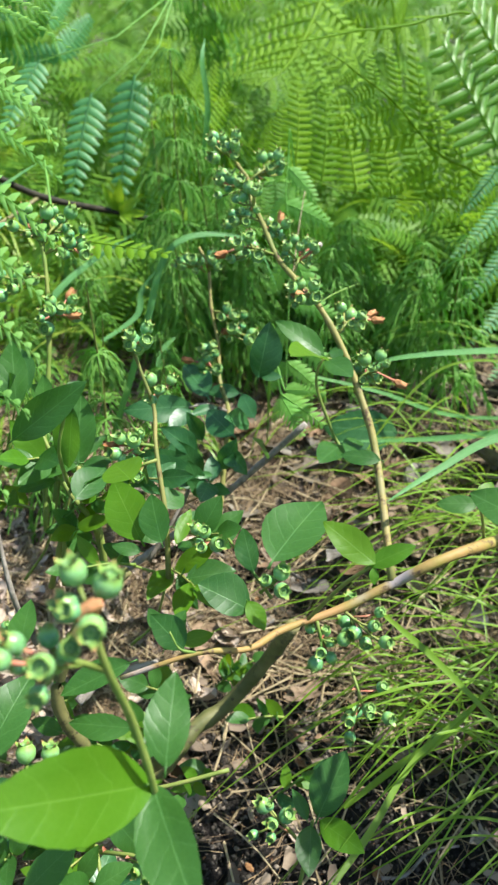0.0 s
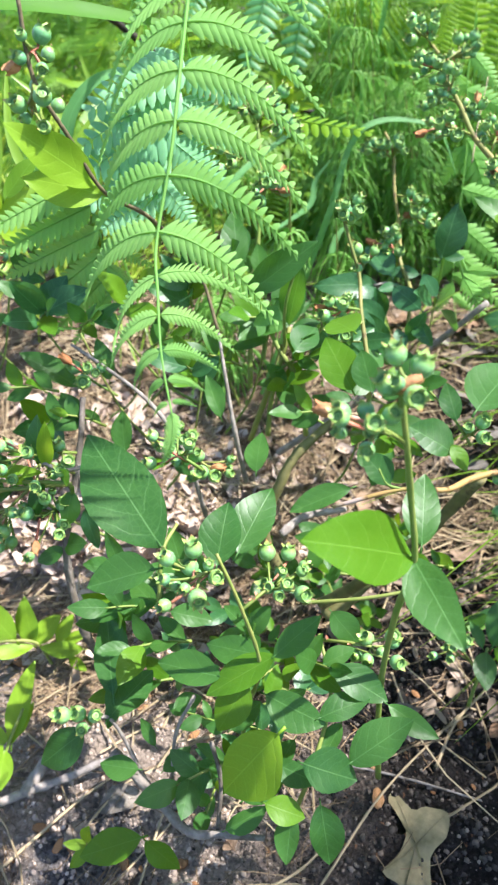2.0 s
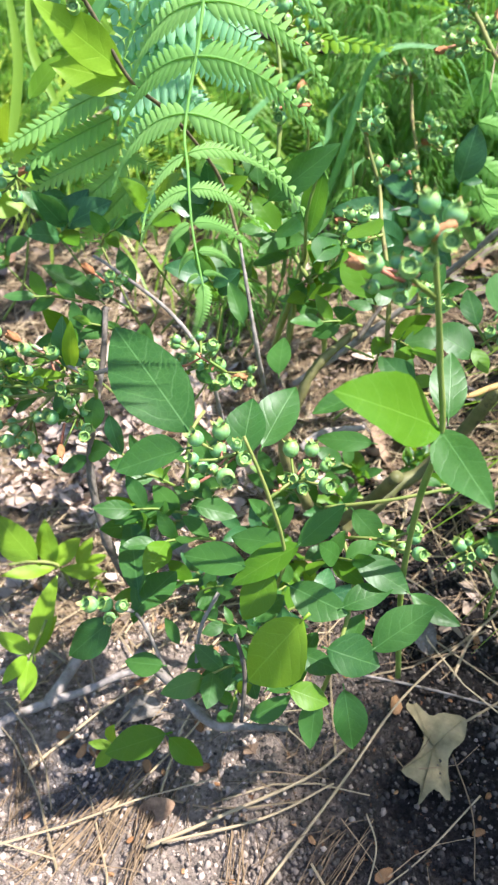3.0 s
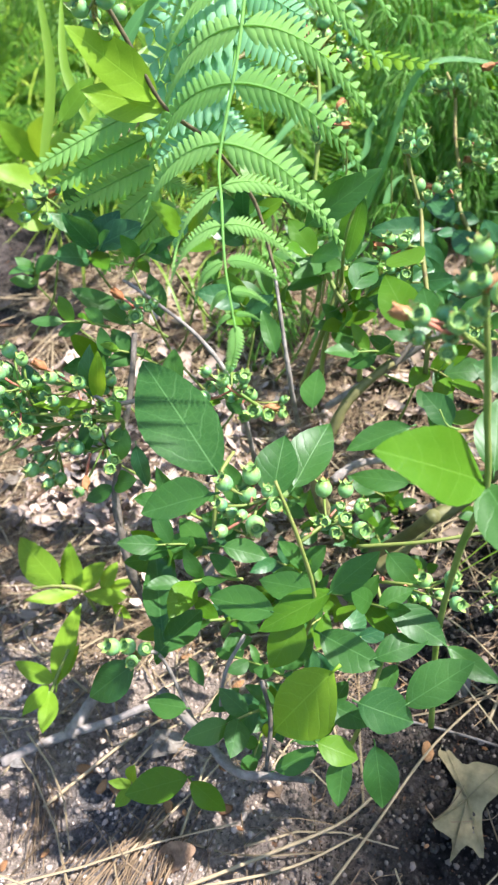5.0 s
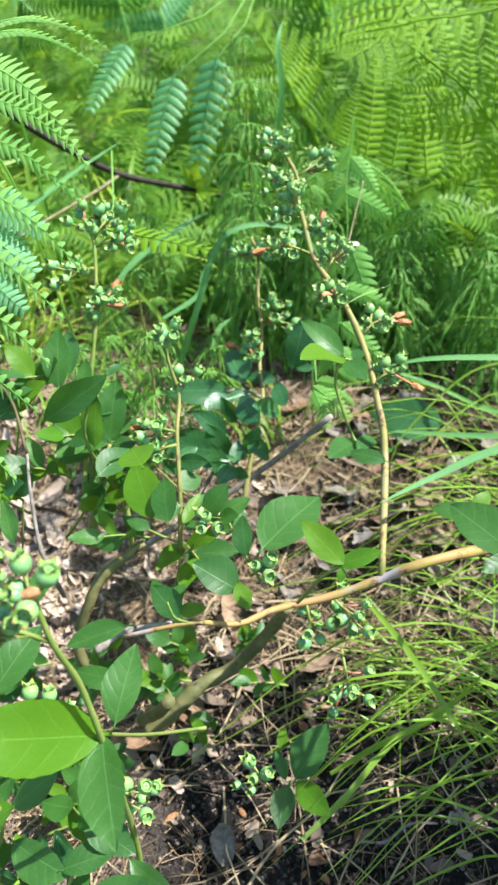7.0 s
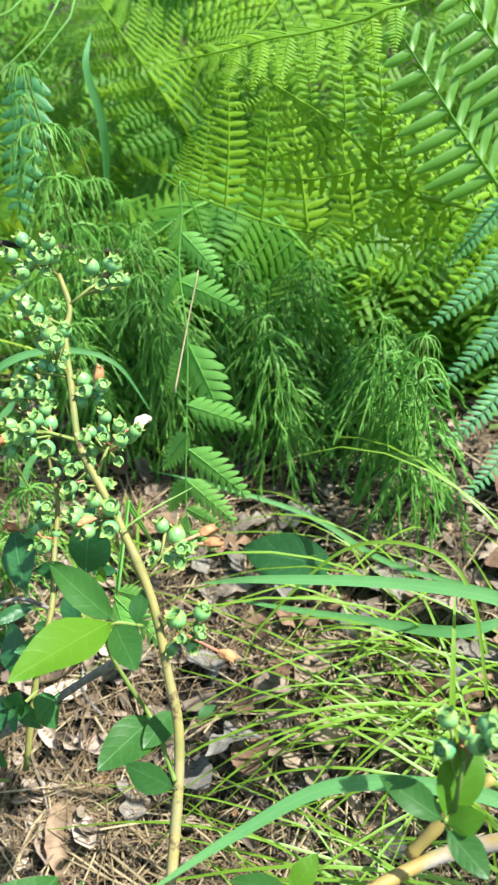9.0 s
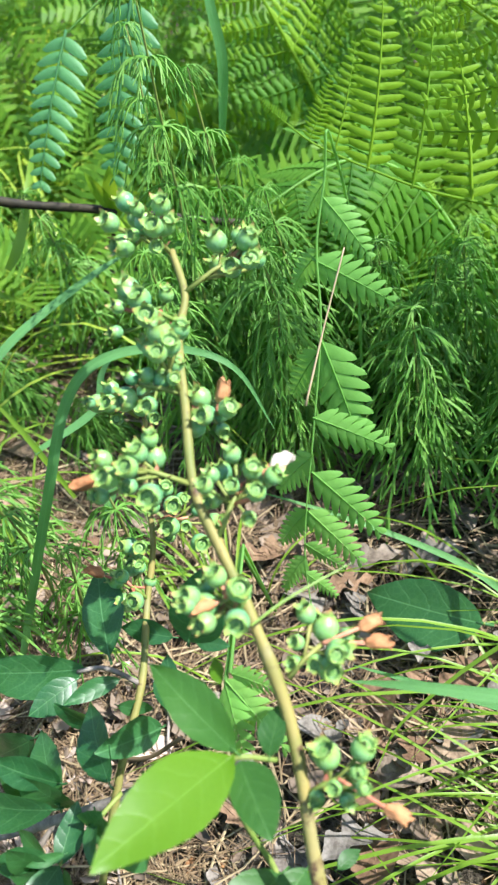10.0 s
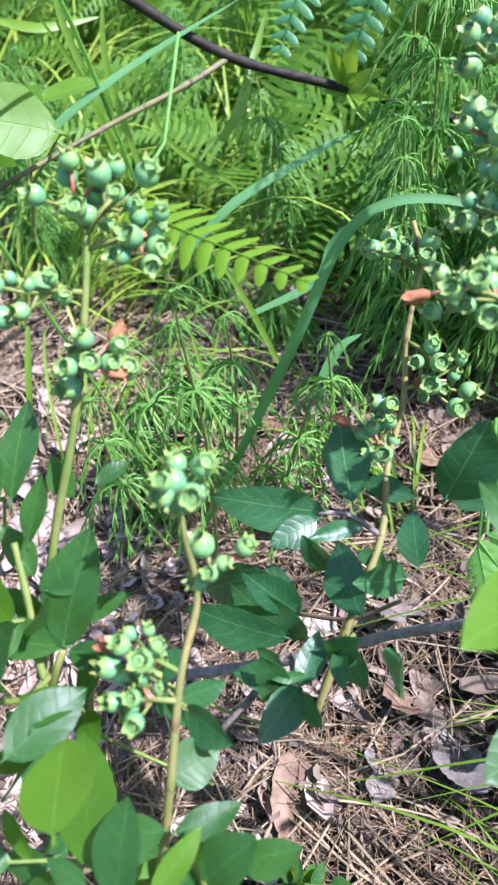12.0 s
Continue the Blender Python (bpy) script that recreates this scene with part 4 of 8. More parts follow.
leaf(dark_bush, (-0.026, 0.452, 0.225), (-0.046, 0.444, 0.25), 0.5, age="dark")
leaf(dark_bush, (-0.022, 0.425, 0.214), (-0.026, 0.418, 0.238), 0.5, age="dark")
leaf(dark_bush, (-0.003, 0.442, 0.235), (0.008, 0.434, 0.218), 0.62, age="dark")
leaf(dark_bush, (-0.026, 0.480, 0.218), (-0.034, 0.474, 0.244), 0.5, age="dark")
leaf(dark_bush, (-0.024, 0.45, 0.209), (-0.036, 0.442, 0.238), 0.5, age="dark")
leaf(dark_bush, (-0.009, 0.440, 0.219), (0.001, 0.436, 0.242), 0.5, age="dark")
leaf(dark_bush, (-0.022, 0.422, 0.210), (-0.027, 0.415, 0.228), 0.55, age="dark")
leaf(dark_bush, (-0.051, 0.47, 0.217), (-0.085, 0.462, 0.19), 0.5, age="dark")
berry_cluster(dark_bush, (-0.023, 0.586, 0.306), (-0.021, 0.584, 0.315), 0.0067, 4)
berry_cluster(dark_bush, (-0.025, 0.585, 0.306), (-0.037, 0.585, 0.314), 0.0073, 5)
berry_cluster(dark_bush, (-0.020, 0.567, 0.281), (-0.009, 0.561, 0.280), 0.0067, 3)
berry_cluster(dark_bush, (-0.017, 0.555, 0.264), (0.000, 0.561, 0.269), 0.0104, 6, flowers=(((-0.014, 0.555, 0.269), 1),))
berry_cluster(dark_bush, (-0.016, 0.550, 0.258), (-0.025, 0.547, 0.260), 0.0053, 2)
berry_cluster(dark_bush, (-0.015, 0.532, 0.242), (-0.022, 0.532, 0.252), 0.0089, 5, flowers=(((-0.043, 0.533, 0.258), 0),))

# two slender berry shoots
shoot_bush = thing("blueberry_bush", (-0.05, 0.36, 0.03), "slender blueberry shoots with unripe berries and a few leaves", "shrub", "blueberry bushes")
branch(shoot_bush, "shoot", [(-0.035, 0.349, 0.204), (-0.035, 0.364, 0.237), (-0.041, 0.391, 0.267), (-0.043, 0.410, 0.283), (-0.049, 0.418, 0.301), (-0.054, 0.424, 0.317)], 0.0016, 0.001, M_TAN_STEM)
berry_cluster(shoot_bush, (-0.052, 0.422, 0.313), (-0.051, 0.423, 0.322), 0.0071, 6, 0.0038, flowers=(((-0.051, 0.418, 0.315), 1),))
berry_cluster(shoot_bush, (-0.043, 0.411, 0.284), (-0.040, 0.421, 0.291), 0.0073, 4, 0.0038)
berry_cluster(shoot_bush, (-0.041, 0.392, 0.268), (-0.057, 0.392, 0.269), 0.0086, 6, 0.0038, flowers=(((-0.071, 0.388, 0.272), 0),))
berry_cluster(shoot_bush, (-0.040, 0.385, 0.263), (-0.056, 0.381, 0.258), 0.0078, 5, 0.0038)
branch(shoot_bush, "shoot", [(-0.118, 0.394, 0.206), (-0.118, 0.425, 0.258), (-0.113, 0.446, 0.297), (-0.112, 0.463, 0.327), (-0.113, 0.475, 0.347), (-0.115, 0.484, 0.361)], 0.0019, 0.0012, M_GREEN_STEM)
berry_cluster(shoot_bush, (-0.115, 0.483, 0.360), (-0.107, 0.492, 0.371), 0.0102, 6, 0.004)
berry_cluster(shoot_bush, (-0.114, 0.481, 0.356), (-0.096, 0.490, 0.360), 0.0090, 5, 0.004, flowers=(((-0.102, 0.484, 0.359), 1),))
berry_cluster(shoot_bush, (-0.115, 0.483, 0.360), (-0.122, 0.488, 0.374), 0.0093, 5, 0.004)
berry_cluster(shoot_bush, (-0.113, 0.473, 0.344), (-0.128, 0.464, 0.346), 0.0093, 6, 0.004)
berry_cluster(shoot_bush, (-0.112, 0.463, 0.327), (-0.105, 0.455, 0.326), 0.0097, 7, 0.004, flowers=(((-0.091, 0.460, 0.323), 0), ((-0.096, 0.472, 0.336), 1),))
branch(shoot_bush, "shoot", [(-0.080, 0.377, 0.192), (-0.081, 0.376, 0.224), (-0.094, 0.381, 0.246), (-0.105, 0.395, 0.264), (-0.115, 0.407, 0.281)], 0.002, 0.0012, M_GREEN_STEM)
branch(shoot_bush, "shoot", [(-0.119, 0.383, 0.169), (-0.100, 0.380, 0.221), (-0.092, 0.387, 0.245)], 0.0022, 0.0015, M_GREEN_STEM)
leaf(shoot_bush, (-0.106, 0.351, 0.299), (-0.065, 0.352, 0.329), 0.34, (0.2, -0.8, 0.55))
leaf(shoot_bush, (-0.074, 0.358, 0.313), (-0.084, 0.361, 0.274), 0.46, (0.0, -0.9, 0.4))
leaf(shoot_bush, (-0.044, 0.337, 0.243), (-0.062, 0.362, 0.267), 0.62, age="young")
leaf(shoot_bush, (-0.032, 0.331, 0.246), (-0.040, 0.353, 0.263), 0.55)
leaf(shoot_bush, (-0.079, 0.348, 0.263), (-0.067, 0.376, 0.267), 0.55)
branch(shoot_bush, "twig", [(-0.092, 0.387, 0.245), (-0.088, 0.368, 0.258), (-0.084, 0.353, 0.290), (-0.078, 0.354, 0.310)], 0.0012, 0.0009, M_GREEN_STEM)
leaf(shoot_bush, (-0.120, 0.399, 0.292), (-0.123, 0.420, 0.326), 0.45)
leaf(shoot_bush, (-0.107, 0.406, 0.285), (-0.111, 0.425, 0.301), 0.5)
leaf(shoot_bush, (-0.097, 0.398, 0.274), (-0.082, 0.411, 0.277), 0.5)
leaf(shoot_bush, (-0.094, 0.375, 0.237), (-0.090, 0.360, 0.224), 0.6)
leaf(shoot_bush, (-0.102, 0.387, 0.249), (-0.126, 0.385, 0.243), 0.5)
leaf(shoot_bush, (-0.044, 0.333, 0.239), (-0.059, 0.333, 0.244), 0.5)
leaf(shoot_bush, (-0.026, 0.338, 0.239), (-0.019, 0.359, 0.248), 0.4, age="young")
leaf(shoot_bush, (-0.118, 0.415, 0.294), (-0.133, 0.449, 0.310), 0.42)
leaf(shoot_bush, (-0.112, 0.437, 0.275), (-0.127, 0.445, 0.285), 0.6)
leaf(shoot_bush, (-0.096, 0.398, 0.256), (-0.074, 0.413, 0.265), 0.35)
leaf(shoot_bush, (-0.114, 0.408, 0.260), (-0.130, 0.415, 0.275), 0.6)
leaf(shoot_bush, (-0.111, 0.413, 0.260), (-0.105, 0.421, 0.261), 0.5)
leaf(shoot_bush, (-0.107, 0.445, 0.276), (-0.099, 0.458, 0.280), 0.45)
leaf(shoot_bush, (-0.043, 0.333, 0.285), (-0.058, 0.356, 0.282), 0.95, age="young")
leaf(shoot_bush, (-0.037, 0.369, 0.242), (-0.026, 0.384, 0.241), 0.8)
leaf(shoot_bush, (-0.029, 0.357, 0.236), (-0.014, 0.374, 0.235), 0.55)
leaf(shoot_bush, (-0.032, 0.356, 0.237), (-0.050, 0.346, 0.239), 0.6)
leaf(shoot_bush, (-0.014, 0.359, 0.222), (0.006, 0.373, 0.222), 0.5)
leaf(shoot_bush, (-0.075, 0.359, 0.266), (-0.073, 0.381, 0.260), 0.6)
branch(shoot_bush, "twig", [(-0.106, 0.388, 0.233), (-0.105, 0.397, 0.248), (-0.113, 0.417, 0.257)], 0.0016, 0.0012, M_GREEN_STEM)

# the big near leaves
front_bush = thing("blueberry_bush", (-0.05, 0.20, 0.015), "low leafy blueberry bush with broad bright green leaves over bare soil", "shrub", "blueberry bushes")
leaf(front_bush, (-0.013, 0.181, 0.265), (-0.048, 0.142, 0.310), 0.47, (0.1, -0.65, 0.75), age="young", sheet=0)
leaf(front_bush, (-0.013, 0.181, 0.265), (0.006, 0.141, 0.258), 0.52, (0.2, -0.65, 0.7))
leaf(front_bush, (-0.009, 0.186, 0.266), (-0.007, 0.213, 0.284), 0.5)
branch(front_bush, "shoot", [(-0.022, 0.188, 0.079), (-0.023, 0.197, 0.146), (-0.018, 0.189, 0.217), (-0.012, 0.179, 0.262), (-0.015, 0.180, 0.297), (-0.018, 0.176, 0.326), (-0.021, 0.178, 0.349)], 0.0017, 0.0011, M_GREEN_STEM)
berry_cluster(front_bush, (-0.018, 0.176, 0.326), (-0.033, 0.169, 0.340), 0.0094, 6, 0.0038, flowers=(((-0.051, 0.174, 0.343), 1),))
berry_cluster(front_bush, (-0.020, 0.177, 0.347), (-0.018, 0.172, 0.354), 0.0093, 4, 0.0038, flowers=(((-0.023, 0.171, 0.352), 0),))
leaf(front_bush, (-0.124, 0.193, 0.249), (-0.167, 0.232, 0.287), 0.5)
leaf(front_bush, (-0.123, 0.178, 0.251), (-0.158, 0.177, 0.237), 0.62)
leaf(front_bush, (-0.105, 0.211, 0.220), (-0.103, 0.240, 0.238), 0.6)
leaf(front_bush, (-0.096, 0.220, 0.220), (-0.082, 0.256, 0.236), 0.5)
leaf(front_bush, (-0.094, 0.274, 0.229), (-0.094, 0.296, 0.242), 0.55)
leaf(front_bush, (-0.074, 0.185, 0.187), (-0.109, 0.170, 0.171), 0.45, age="young")
leaf(front_bush, (-0.075, 0.184, 0.187), (-0.053, 0.197, 0.205), 0.5)
leaf(front_bush, (-0.088, 0.177, 0.175), (-0.102, 0.159, 0.156), 0.62, age="young")
leaf(front_bush, (-0.101, 0.178, 0.176), (-0.136, 0.183, 0.176), 0.55)
leaf(front_bush, (-0.081, 0.186, 0.185), (-0.112, 0.192, 0.183), 0.45)
leaf(front_bush, (-0.164, 0.180, 0.145), (-0.185, 0.236, 0.152), 0.42)
leaf(front_bush, (-0.163, 0.169, 0.144), (-0.149, 0.204, 0.144), 0.6)
leaf(front_bush, (-0.169, 0.154, 0.155), (-0.196, 0.143, 0.135), 0.5)
# brighter green stands in for the light that a leaf above blocks
leaf(front_bush, (-0.071, 0.160, 0.160), (-0.102, 0.143, 0.126), 0.66, age="fresh")
leaf(front_bush, (-0.059, 0.153, 0.148), (-0.032, 0.152, 0.138), 0.7)
leaf(front_bush, (-0.037, 0.158, 0.143), (-0.008, 0.172, 0.163), 0.5)
leaf(front_bush, (-0.019, 0.182, 0.159), (0.006, 0.173, 0.148), 0.5)
leaf(front_bush, (-0.080, 0.180, 0.161), (-0.049, 0.172, 0.152), 0.7)
leaf(front_bush, (-0.047, 0.194, 0.168), (-0.018, 0.186, 0.156), 0.5)
leaf(front_bush, (-0.077, 0.141, 0.129), (-0.057, 0.140, 0.121), 0.75, age="young")
leaf(front_bush, (-0.064, 0.142, 0.123), (-0.066, 0.125, 0.102), 0.55)
leaf(front_bush, (-0.050, 0.144, 0.128), (-0.044, 0.126, 0.102), 0.5)
leaf(front_bush, (-0.152, 0.145, 0.066), (-0.189, 0.134, 0.056), 0.55, age="young")
leaf(front_bush, (-0.150, 0.144, 0.065), (-0.131, 0.138, 0.046), 0.6, age="young")
leaf(front_bush, (-0.152, 0.163, 0.106), (-0.175, 0.163, 0.107), 0.55)
leaf(front_bush, (-0.145, 0.175, 0.110), (-0.155, 0.185, 0.120), 0.5)
leaf(front_bush, (-0.139, 0.165, 0.103), (-0.126, 0.179, 0.107), 0.6)
leaf(front_bush, (-0.118, 0.304, 0.244), (-0.128, 0.320, 0.263), 0.5)
leaf(front_bush, (-0.042, 0.273, 0.221), (-0.075, 0.262, 0.211), 0.45)
leaf(front_bush, (-0.041, 0.254, 0.198), (-0.072, 0.255, 0.201), 0.4)
leaf(front_bush, (-0.050, 0.228, 0.171), (-0.034, 0.215, 0.160), 0.6)
leaf(front_bush, (-0.131, 0.203, 0.192), (-0.109, 0.204, 0.186), 0.5)
leaf(front_bush, (-0.053, 0.174, 0.154), (-0.028, 0.185, 0.161), 0.5)
leaf(front_bush, (-0.076, 0.160, 0.134), (-0.052, 0.154, 0.129), 0.6)
leaf(front_bush, (-0.066, 0.175, 0.131), (-0.076, 0.159, 0.122), 0.6)
leaf(front_bush, (-0.090, 0.147, 0.117), (-0.070, 0.160, 0.122), 0.6)
leaf(front_bush, (-0.042, 0.179, 0.144), (-0.050, 0.164, 0.135), 0.6)
leaf(front_bush, (-0.098, 0.169, 0.144), (-0.084, 0.183, 0.151), 0.6)
leaf(front_bush, (-0.031, 0.303, 0.211), (-0.039, 0.310, 0.220), 0.6)
leaf(front_bush, (-0.135, 0.188, 0.128), (-0.120, 0.196, 0.130), 0.6)
leaf(front_bush, (-0.099, 0.138, 0.102), (-0.078, 0.146, 0.114), 0.5)
leaf(front_bush, (-0.031, 0.297, 0.203), (-0.020, 0.309, 0.219), 0.5)
branch(front_bush, "twig", [(-0.094, 0.172, 0.120), (-0.091, 0.177, 0.148), (-0.082, 0.183, 0.179), (-0.088, 0.185, 0.219), (-0.098, 0.191, 0.249)], 0.0013, 0.0008, M_GREEN_STEM)
branch(front_bush, "twig", [(-0.064, 0.151, 0.105), (-0.055, 0.161, 0.133), (-0.048, 0.190, 0.152), (-0.056, 0.218, 0.164)], 0.0013, 0.0009, M_GREEN_STEM)
branch(front_bush, "twig", [(-0.151, 0.165, 0.094), (-0.162, 0.170, 0.138), (-0.169, 0.165, 0.150)], 0.0012, 0.0009, M_BARK)
branch(front_bush, "twig", [(-0.126, 0.181, 0.226), (-0.124, 0.192, 0.247), (-0.120, 0.207, 0.251)], 0.0011, 0.0008, M_GREEN_STEM)
branch(front_bush, "bare_twig", [(-0.170, 0.172, 0.104), (-0.149, 0.160, 0.096), (-0.123, 0.143, 0.086), (-0.104, 0.142, 0.088), (-0.080, 0.142, 0.090)], 0.0034, 0.0015, M_BARK, label="bare grey twig")
branch(front_bush, "bare_twig", [(-0.109, 0.168, 0.133), (-0.104, 0.158, 0.114), (-0.106, 0.145, 0.087)], 0.0012, 0.0012, M_BARK)
branch(front_bush, "bare_twig", [(-0.122, 0.190, 0.139), (-0.132, 0.178, 0.121), (-0.135, 0.165, 0.096)], 0.0012, 0.001, M_BARK)
berry_cluster(front_bush, (-0.096, 0.190, 0.240), (-0.108, 0.178, 0.246), 0.0115, 8, 0.0041)
berry_cluster(front_bush, (-0.091, 0.198, 0.204), (-0.074, 0.221, 0.203), 0.0127, 8, 0.004)
berry_cluster(front_bush, (-0.056, 0.216, 0.162), (-0.025, 0.209, 0.168), 0.0107, 5, 0.004)
berry_cluster(front_bush, (-0.123, 0.270, 0.232), (-0.139, 0.272, 0.242), 0.0129, 6)
berry_cluster(front_bush, (-0.170, 0.162, 0.148), (-0.172, 0.160, 0.160), 0.0076, 3)
branch(front_bush, "shoot", [(-0.085, 0.307, 0.098), (-0.100, 0.309, 0.147), (-0.088, 0.317, 0.185), (-0.077, 0.326, 0.203), (-0.055, 0.343, 0.217)], 0.0042, 0.0026, M_OLIVE, label="greenish main stem")
branch(front_bush, "shoot", [(-0.089, 0.311, 0.146), (-0.075, 0.327, 0.148), (-0.049, 0.347, 0.138)], 0.003, 0.002, M_BARK)
branch(front_bush, "shoot", [(-0.062, 0.302, 0.091), (-0.043, 0.290, 0.120), (-0.026, 0.272, 0.159)], 0.0042, 0.004, M_OLIVE)
branch(front_bush, "twig", [(-0.068, 0.249, 0.152), (-0.032, 0.247, 0.162), (0.003, 0.252, 0.169)], 0.0012, 0.001, M_GREEN_STEM)

# the grey-stemmed bush
grey_bush = thing("blueberry_bush", (-0.20, 0.30, 0.015), "half-bare blueberry bush with grey twigs and small berries", "shrub", "blueberry bushes")
branch(grey_bush, "shoot", [(-0.205, 0.251, 0.070), (-0.208, 0.242, 0.119), (-0.214, 0.256, 0.163), (-0.208, 0.263, 0.195), (-0.203, 0.289, 0.228), (-0.205, 0.314, 0.249)], 0.0031, 0.0016, M_BARK, label="bare grey shoot")
branch(grey_bush, "shoot", [(-0.143, 0.326, 0.145), (-0.146, 0.312, 0.211), (-0.170, 0.328, 0.239), (-0.205, 0.336, 0.265), (-0.217, 0.340, 0.271)], 0.0017, 0.0009, M_BARK, label="bare grey shoot")
branch(grey_bush, "shoot", [(-0.113, 0.330, 0.174), (-0.115, 0.323, 0.216), (-0.121, 0.338, 0.252), (-0.126, 0.354, 0.272)], 0.0017, 0.0009, M_BARK, label="bare grey shoot")
branch(grey_bush, "shoot", [(-0.103, 0.366, 0.186), (-0.099, 0.373, 0.215), (-0.089, 0.382, 0.249), (-0.087, 0.388, 0.258)], 0.0018, 0.0013, M_GREEN_STEM)
branch(grey_bush, "shoot", [(-0.077, 0.369, 0.185), (-0.078, 0.375, 0.214), (-0.082, 0.387, 0.234)], 0.002, 0.0016, M_GREEN_STEM)
leaf(grey_bush, (-0.218, 0.337, 0.242), (-0.252, 0.338, 0.266), 0.45)
leaf(grey_bush, (-0.194, 0.333, 0.250), (-0.201, 0.343, 0.274), 0.5)
leaf(grey_bush, (-0.181, 0.303, 0.217), (-0.186, 0.321, 0.236), 0.5)
leaf(grey_bush, (-0.220, 0.269, 0.231), (-0.217, 0.290, 0.250), 0.4, age="young")
leaf(grey_bush, (-0.087, 0.388, 0.259), (-0.087, 0.414, 0.293), 0.5)
leaf(grey_bush, (-0.087, 0.388, 0.260), (-0.121, 0.380, 0.255), 0.5)
leaf(grey_bush, (-0.085, 0.388, 0.258), (-0.067, 0.391, 0.261), 0.6)
leaf(grey_bush, (-0.205, 0.307, 0.237), (-0.222, 0.319, 0.250), 0.5)
leaf(grey_bush, (-0.233, 0.286, 0.229), (-0.245, 0.280, 0.231), 0.4, age="young")
leaf(grey_bush, (-0.209, 0.304, 0.235), (-0.207, 0.312, 0.246), 0.5)
leaf(grey_bush, (-0.235, 0.357, 0.286), (-0.260, 0.364, 0.303), 0.5)
leaf(grey_bush, (-0.262, 0.353, 0.308), (-0.247, 0.355, 0.295), 0.5)
leaf(grey_bush, (-0.218, 0.302, 0.240), (-0.224, 0.309, 0.256), 0.5)
berry_cluster(grey_bush, (-0.208, 0.270, 0.203), (-0.218, 0.250, 0.208), 0.0173, 9, 0.004, flowers=(((-0.220, 0.235, 0.192), 0),))
berry_cluster(grey_bush, (-0.203, 0.288, 0.227), (-0.231, 0.268, 0.240), 0.0190, 8, 0.004)
berry_cluster(grey_bush, (-0.204, 0.280, 0.217), (-0.210, 0.271, 0.228), 0.0138, 6, 0.004, flowers=(((-0.249, 0.269, 0.257), 1),))
berry_cluster(grey_bush, (-0.206, 0.334, 0.262), (-0.207, 0.326, 0.260), 0.0124, 5, 0.004, flowers=(((-0.220, 0.327, 0.272), 0),))
berry_cluster(grey_bush, (-0.159, 0.321, 0.225), (-0.154, 0.309, 0.220), 0.0128, 6)
berry_cluster(grey_bush, (-0.146, 0.311, 0.210), (-0.128, 0.302, 0.208), 0.0120, 5, flowers=(((-0.118, 0.304, 0.207), 0),))
berry_cluster(grey_bush, (-0.256, 0.357, 0.309), (-0.264, 0.355, 0.318), 0.0130, 5, flowers=(((-0.256, 0.360, 0.319), 0),))
branch(grey_bush, "branch", [(-0.209, 0.268, 0.200), (-0.200, 0.262, 0.224), (-0.222, 0.262, 0.225), (-0.255, 0.262, 0.225)], 0.0014, 0.0010, M_GREEN_STEM, sides=6)
branch(grey_bush, "branch", [(-0.205, 0.272, 0.216), (-0.215, 0.264, 0.221), (-0.234, 0.262, 0.219), (-0.271, 0.262, 0.216)], 0.0013, 0.0009, M_GREEN_STEM, sides=6)
branch(grey_bush, "bare_twig", [(-0.187, 0.264, 0.237), (-0.201, 0.262, 0.235), (-0.213, 0.261, 0.241)], 0.0015, 0.0009, M_BARK, label="short bare grey twig")
leaf(grey_bush, (-0.211, 0.262, 0.237), (-0.203, 0.258, 0.269), 0.34, (0.15, -0.85, 0.5), age="fresh")
leaf(grey_bush, (-0.215, 0.264, 0.237), (-0.212, 0.264, 0.268), 0.40, (-0.3, -0.8, 0.5), age="dark")
leaf(grey_bush, (-0.213, 0.260, 0.234), (-0.249, 0.256, 0.237), 0.26, (0, -0.5, 0.85), age="fresh")
leaf(grey_bush, (-0.216, 0.262, 0.226), (-0.222, 0.250, 0.206), 0.55, (-0.2, -0.8, 0.5))
leaf(grey_bush, (-0.204, 0.262, 0.226), (-0.196, 0.254, 0.240), 0.55, (0.1, -0.7, 0.7))
leaf(grey_bush, (-0.228, 0.262, 0.224), (-0.236, 0.256, 0.240), 0.5, (0.1, -0.7, 0.7), age="fresh")
leaf(grey_bush, (-0.201, 0.264, 0.218), (-0.206, 0.252, 0.200), 0.6, (0.1, -0.8, 0.5))
leaf(grey_bush, (-0.195, 0.262, 0.206), (-0.190, 0.250, 0.184), 0.45, (0.2, -0.8, 0.4), age="dark")
leaf(grey_bush, (-0.214, 0.258, 0.178), (-0.196, 0.250, 0.190), 0.55, (0.0, -0.6, 0.8))
leaf(grey_bush, (-0.214, 0.258, 0.176), (-0.232, 0.252, 0.170), 0.55, (0.0, -0.6, 0.8))
berry_cluster(grey_bush, (-0.255, 0.262, 0.225), (-0.266, 0.258, 0.230), 0.0140, 7, 0.0042)
berry_cluster(grey_bush, (-0.250, 0.262, 0.226), (-0.256, 0.260, 0.250), 0.0130, 6, 0.0042)
berry_cluster(grey_bush, (-0.226, 0.262, 0.220), (-0.252, 0.254, 0.196), 0.0125, 7, 0.0042, up=(-0.5, -0.6, 0.3))

